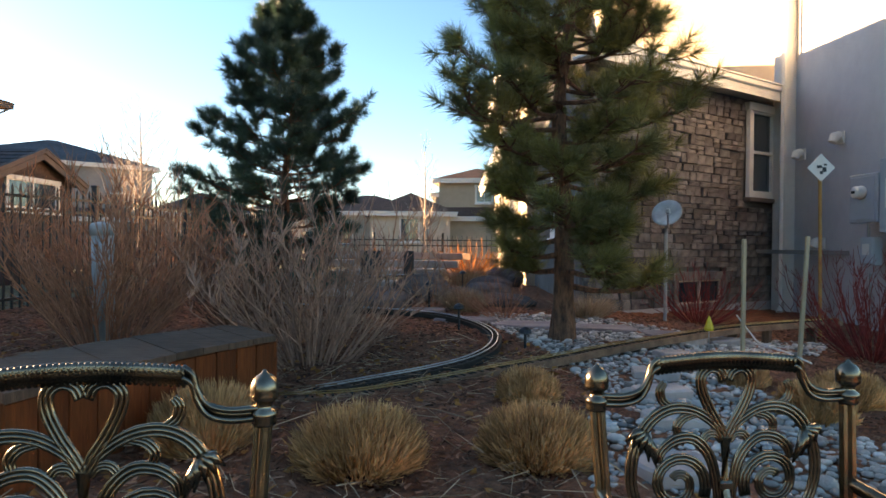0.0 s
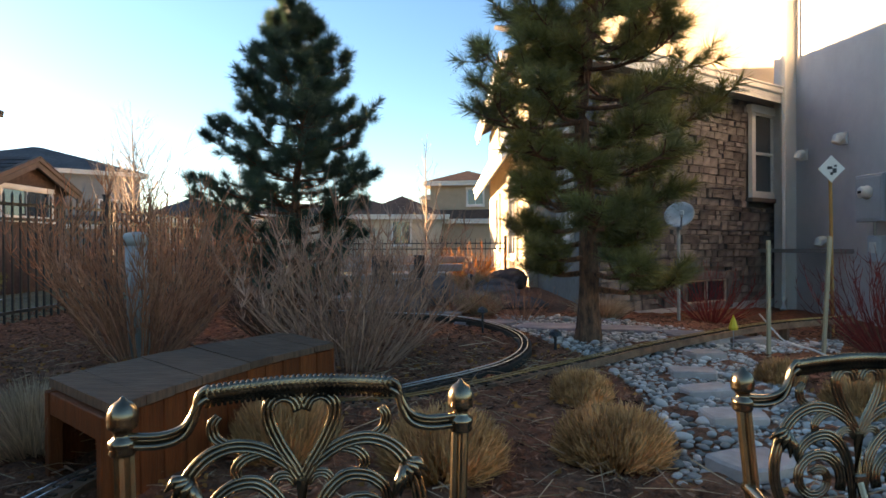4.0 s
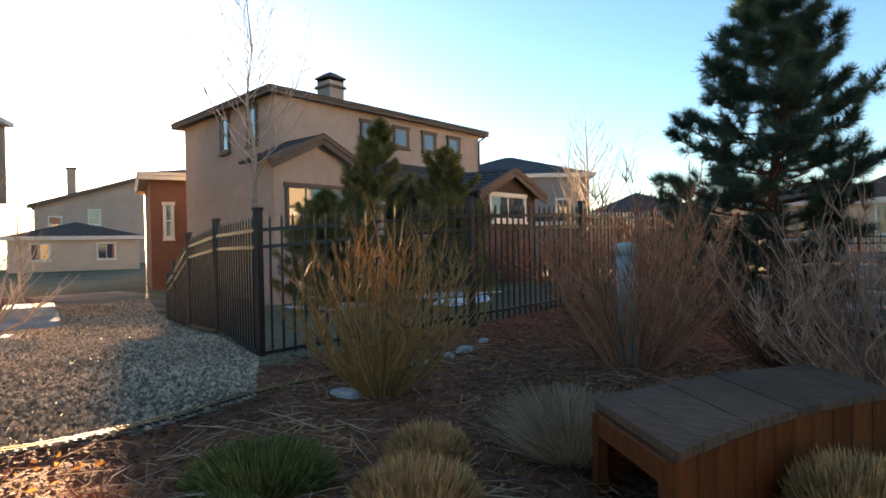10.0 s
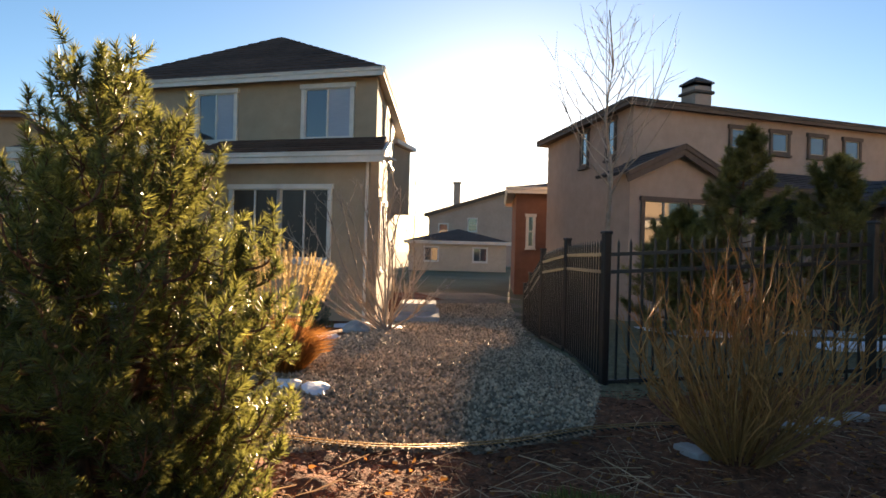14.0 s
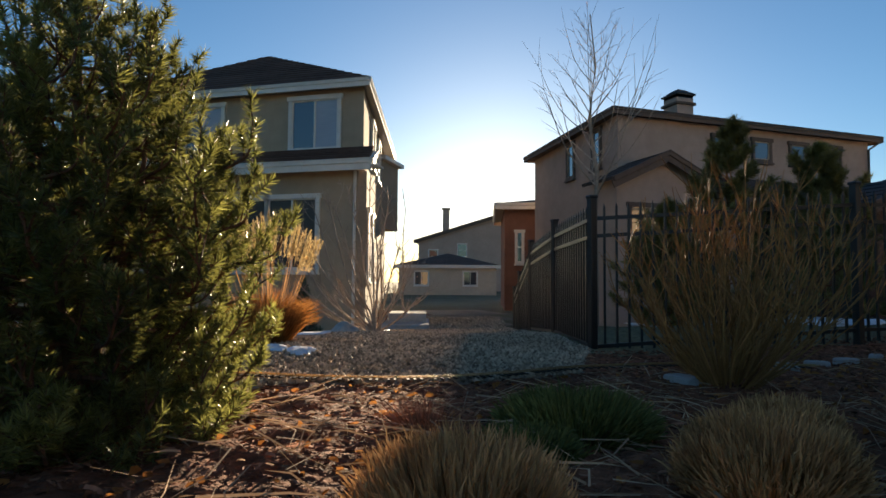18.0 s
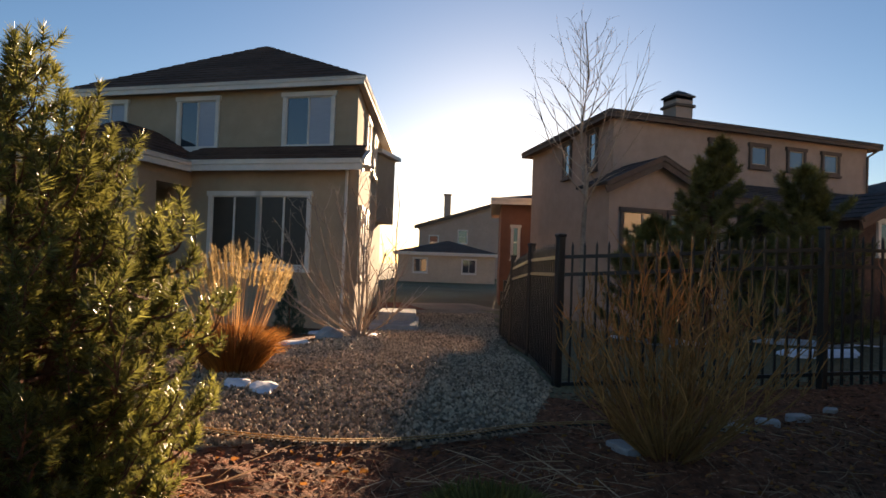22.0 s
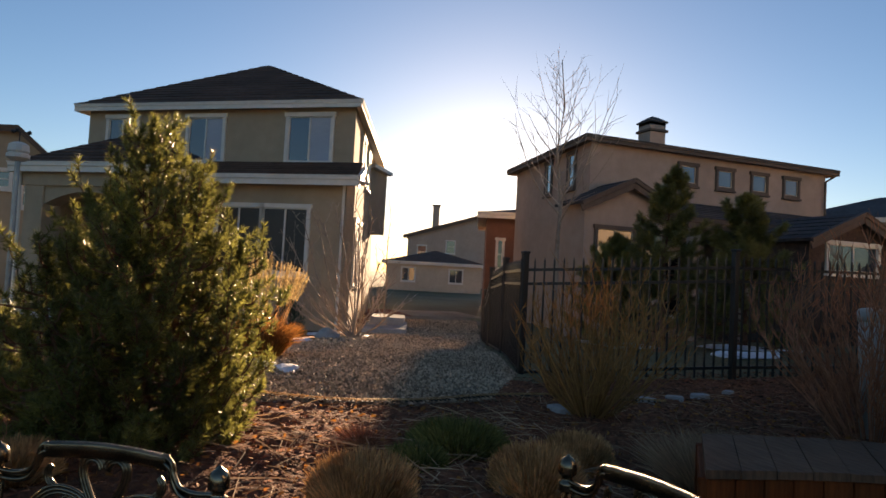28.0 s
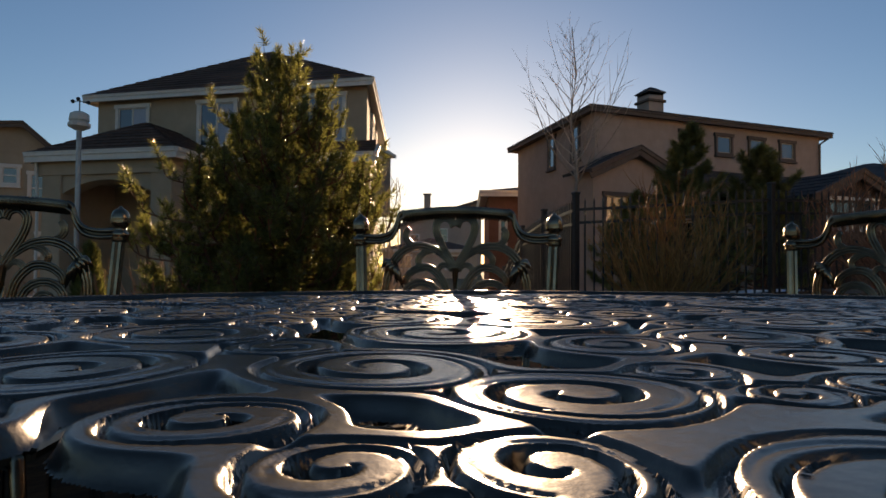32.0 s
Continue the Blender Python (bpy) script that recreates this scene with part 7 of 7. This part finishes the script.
# gray pipe post in the shrub
pp = thing("pipe_post", "weathered gray capped pipe standing in a bare shrub", "pipe", pose(-2.74, 4.52, gz(-2.74, 4.52), 1, -1, 0))
bm = bmesh.new()
sweep(bm, [(0, 0, -0.05), (0, 0, 0.94)], 0.08, 18)
part("pipe", bm, M["pvc"], pp, smooth=True)
bm = bmesh.new()
lathe(bm, [(0.088, 0.86), (0.09, 0.93), (0.078, 0.955), (0.03, 0.965)], 18)
part("cap", bm, M["pvc"], pp, smooth=True)


def path_light(x, y, h):
    p = thing("path_light", "small black landscape path light", "garden light", pose(x, y, gz(x, y)), group="path lights")
    bm = bmesh.new()
    sweep(bm, [(0, 0, 0), (0, 0, h)], 0.012, 6)
    part("stem", bm, M["black"], p)
    bm = bmesh.new()
    lathe(bm, [(0.02, h), (0.055, h + 0.01), (0.045, h + 0.04), (0.015, h + 0.06)], 10)
    part("shade", bm, M["black"], p)


for x, y, h in ((0.02, 5.75, 0.20), (-0.35, 7.6, 0.3), (0.55, 4.75, 0.12), (0.1, 9.9, 0.35)):
    path_light(x, y, h)

# old snow; the last, tiny lump stands for a white rock
for i, (x, y, a, b) in enumerate(((-5.95, 0.55, 0.2, 0.12), (-6.1, 0.35, 0.12, 0.1), (-13.6, 2.5, 0.75, 0.28), (-14.4, 2.2, 0.6, 0.3), (-12.9, 2.9, 0.3, 0.15), (-9.5, 7.6, 1.3, 0.5), (-8.0, 9.0, 1.0, 0.4), (-6.6, 7.4, 0.7, 0.3), (-10.5, 1.2, 0.35, 0.18), (-2.0, 0.95, 0.035, 0.025))):
    lump("snow_patch", x, y, gz(x, y) + 0.012, a, b, 0.045, M["snow"], "thin leftover patch of old snow; the smallest is a white rock", "snow", 200 + i, "snow patches", rot=40 * i, sub=2, rough=0.5)

# weather station on a pole by the porch
ws = thing("weather_station", "gray pole with white sensor head and small cups", "weather station", pose(-8.3, -2.58, gz(-8.3, -2.58)))
bm = bmesh.new()
sweep(bm, [(0, 0, 0), (0, 0, 2.28)], 0.032, 8)
part("pole", bm, M["steel"], ws)
bm = bmesh.new()
lathe(bm, [(0.06, 2.26), (0.13, 2.30), (0.13, 2.34), (0.10, 2.36), (0.12, 2.38), (0.11, 2.46), (0.06, 2.49), (0.02, 2.50)], 12)
part("head", bm, M["white"], ws)
bm = bmesh.new()
sweep(bm, [(0, 0, 2.48), (0, 0, 2.64)], 0.008, 6)
for k in range(3):
    a = k * 2.094
    sweep(bm, [(0, 0, 2.63), (0.09 * math.cos(a), 0.09 * math.sin(a), 2.63)], 0.006, 5)
    bmesh.ops.create_icosphere(bm, subdivisions=1, radius=0.028, matrix=Matrix.Translation((0.1 * math.cos(a), 0.1 * math.sin(a), 2.63)))
part("wind_cups", bm, M["black"], ws)


def lawn_chair(x, y, rz, z=0.0, k=1.0):
    c = thing("outdoor_chair", "dark metal outdoor chair on a distant patio", "chair", pose(x, y, z, 0, 0, rz) @ Matrix.Diagonal((k, k, k, 1)), group="neighbour's patio set")
    part("seat", boxbm((0, -0.22, 0.43), (0.5, 0.5, 0.04), bevel=0.01), M["black"], c)
    part("backrest", boxbm((0, 0.03, 0.72), (0.5, 0.03, 0.55), bevel=0.01), M["black"], c)
    for a, b in ((-0.22, 0.02), (0.22, 0.02), (-0.22, -0.44), (0.22, -0.44)):
        part("leg", boxbm((a, b, 0.21), (0.03, 0.03, 0.43)), M["black"], c)
    return c


for x, y, rz in ((-22.6, -7.6, 120), (-21.6, -8.4, 200), (-23.6, -8.2, 40)):
    lawn_chair(x, y, rz, -0.25)
lt = thing("outdoor_table", "dark metal outdoor table on a distant patio", "table", pose(-22.6, -8.5, -0.25))
part("tabletop", boxbm((0, 0, 0.72), (1.2, 0.9, 0.04), bevel=0.01), M["black"], lt)
for a, b in ((-0.5, -0.35), (0.5, -0.35), (-0.5, 0.35), (0.5, 0.35)):
    part("leg", boxbm((a, b, 0.35), (0.04, 0.04, 0.7)), M["black"], lt)
slab = part("neighbour_patio", boxbm((-20.5, -6.6, -0.32), (6.0, 5.0, 0.16), 0.6), M["concrete"])
tagged(slab, "gray concrete patio slab beside the tan house", "patio", kind="structure")
for i, (x, y, rz) in enumerate(((-1.25, 8.75, 30), (-0.75, 9.1, -60))):
    lawn_chair(x, y, rz, 0.42, 0.66)
boul = ((-9.4, 0.7, 0.1, 0.28, 0.2, 0.18), (-8.6, 0.2, 0.15, 0.4, 0.3, 0.2), (-12.2, 2.0, -0.05, 0.3, 0.25, 0.2))
for i, (x, y, z, a, b, c) in enumerate(boul):
    lump("boulder", x, y, z, a, b, c, M["concrete"], "pale gray boulder edging the neighbour's bed", "boulder", 90 + i, "neighbour's boulders")
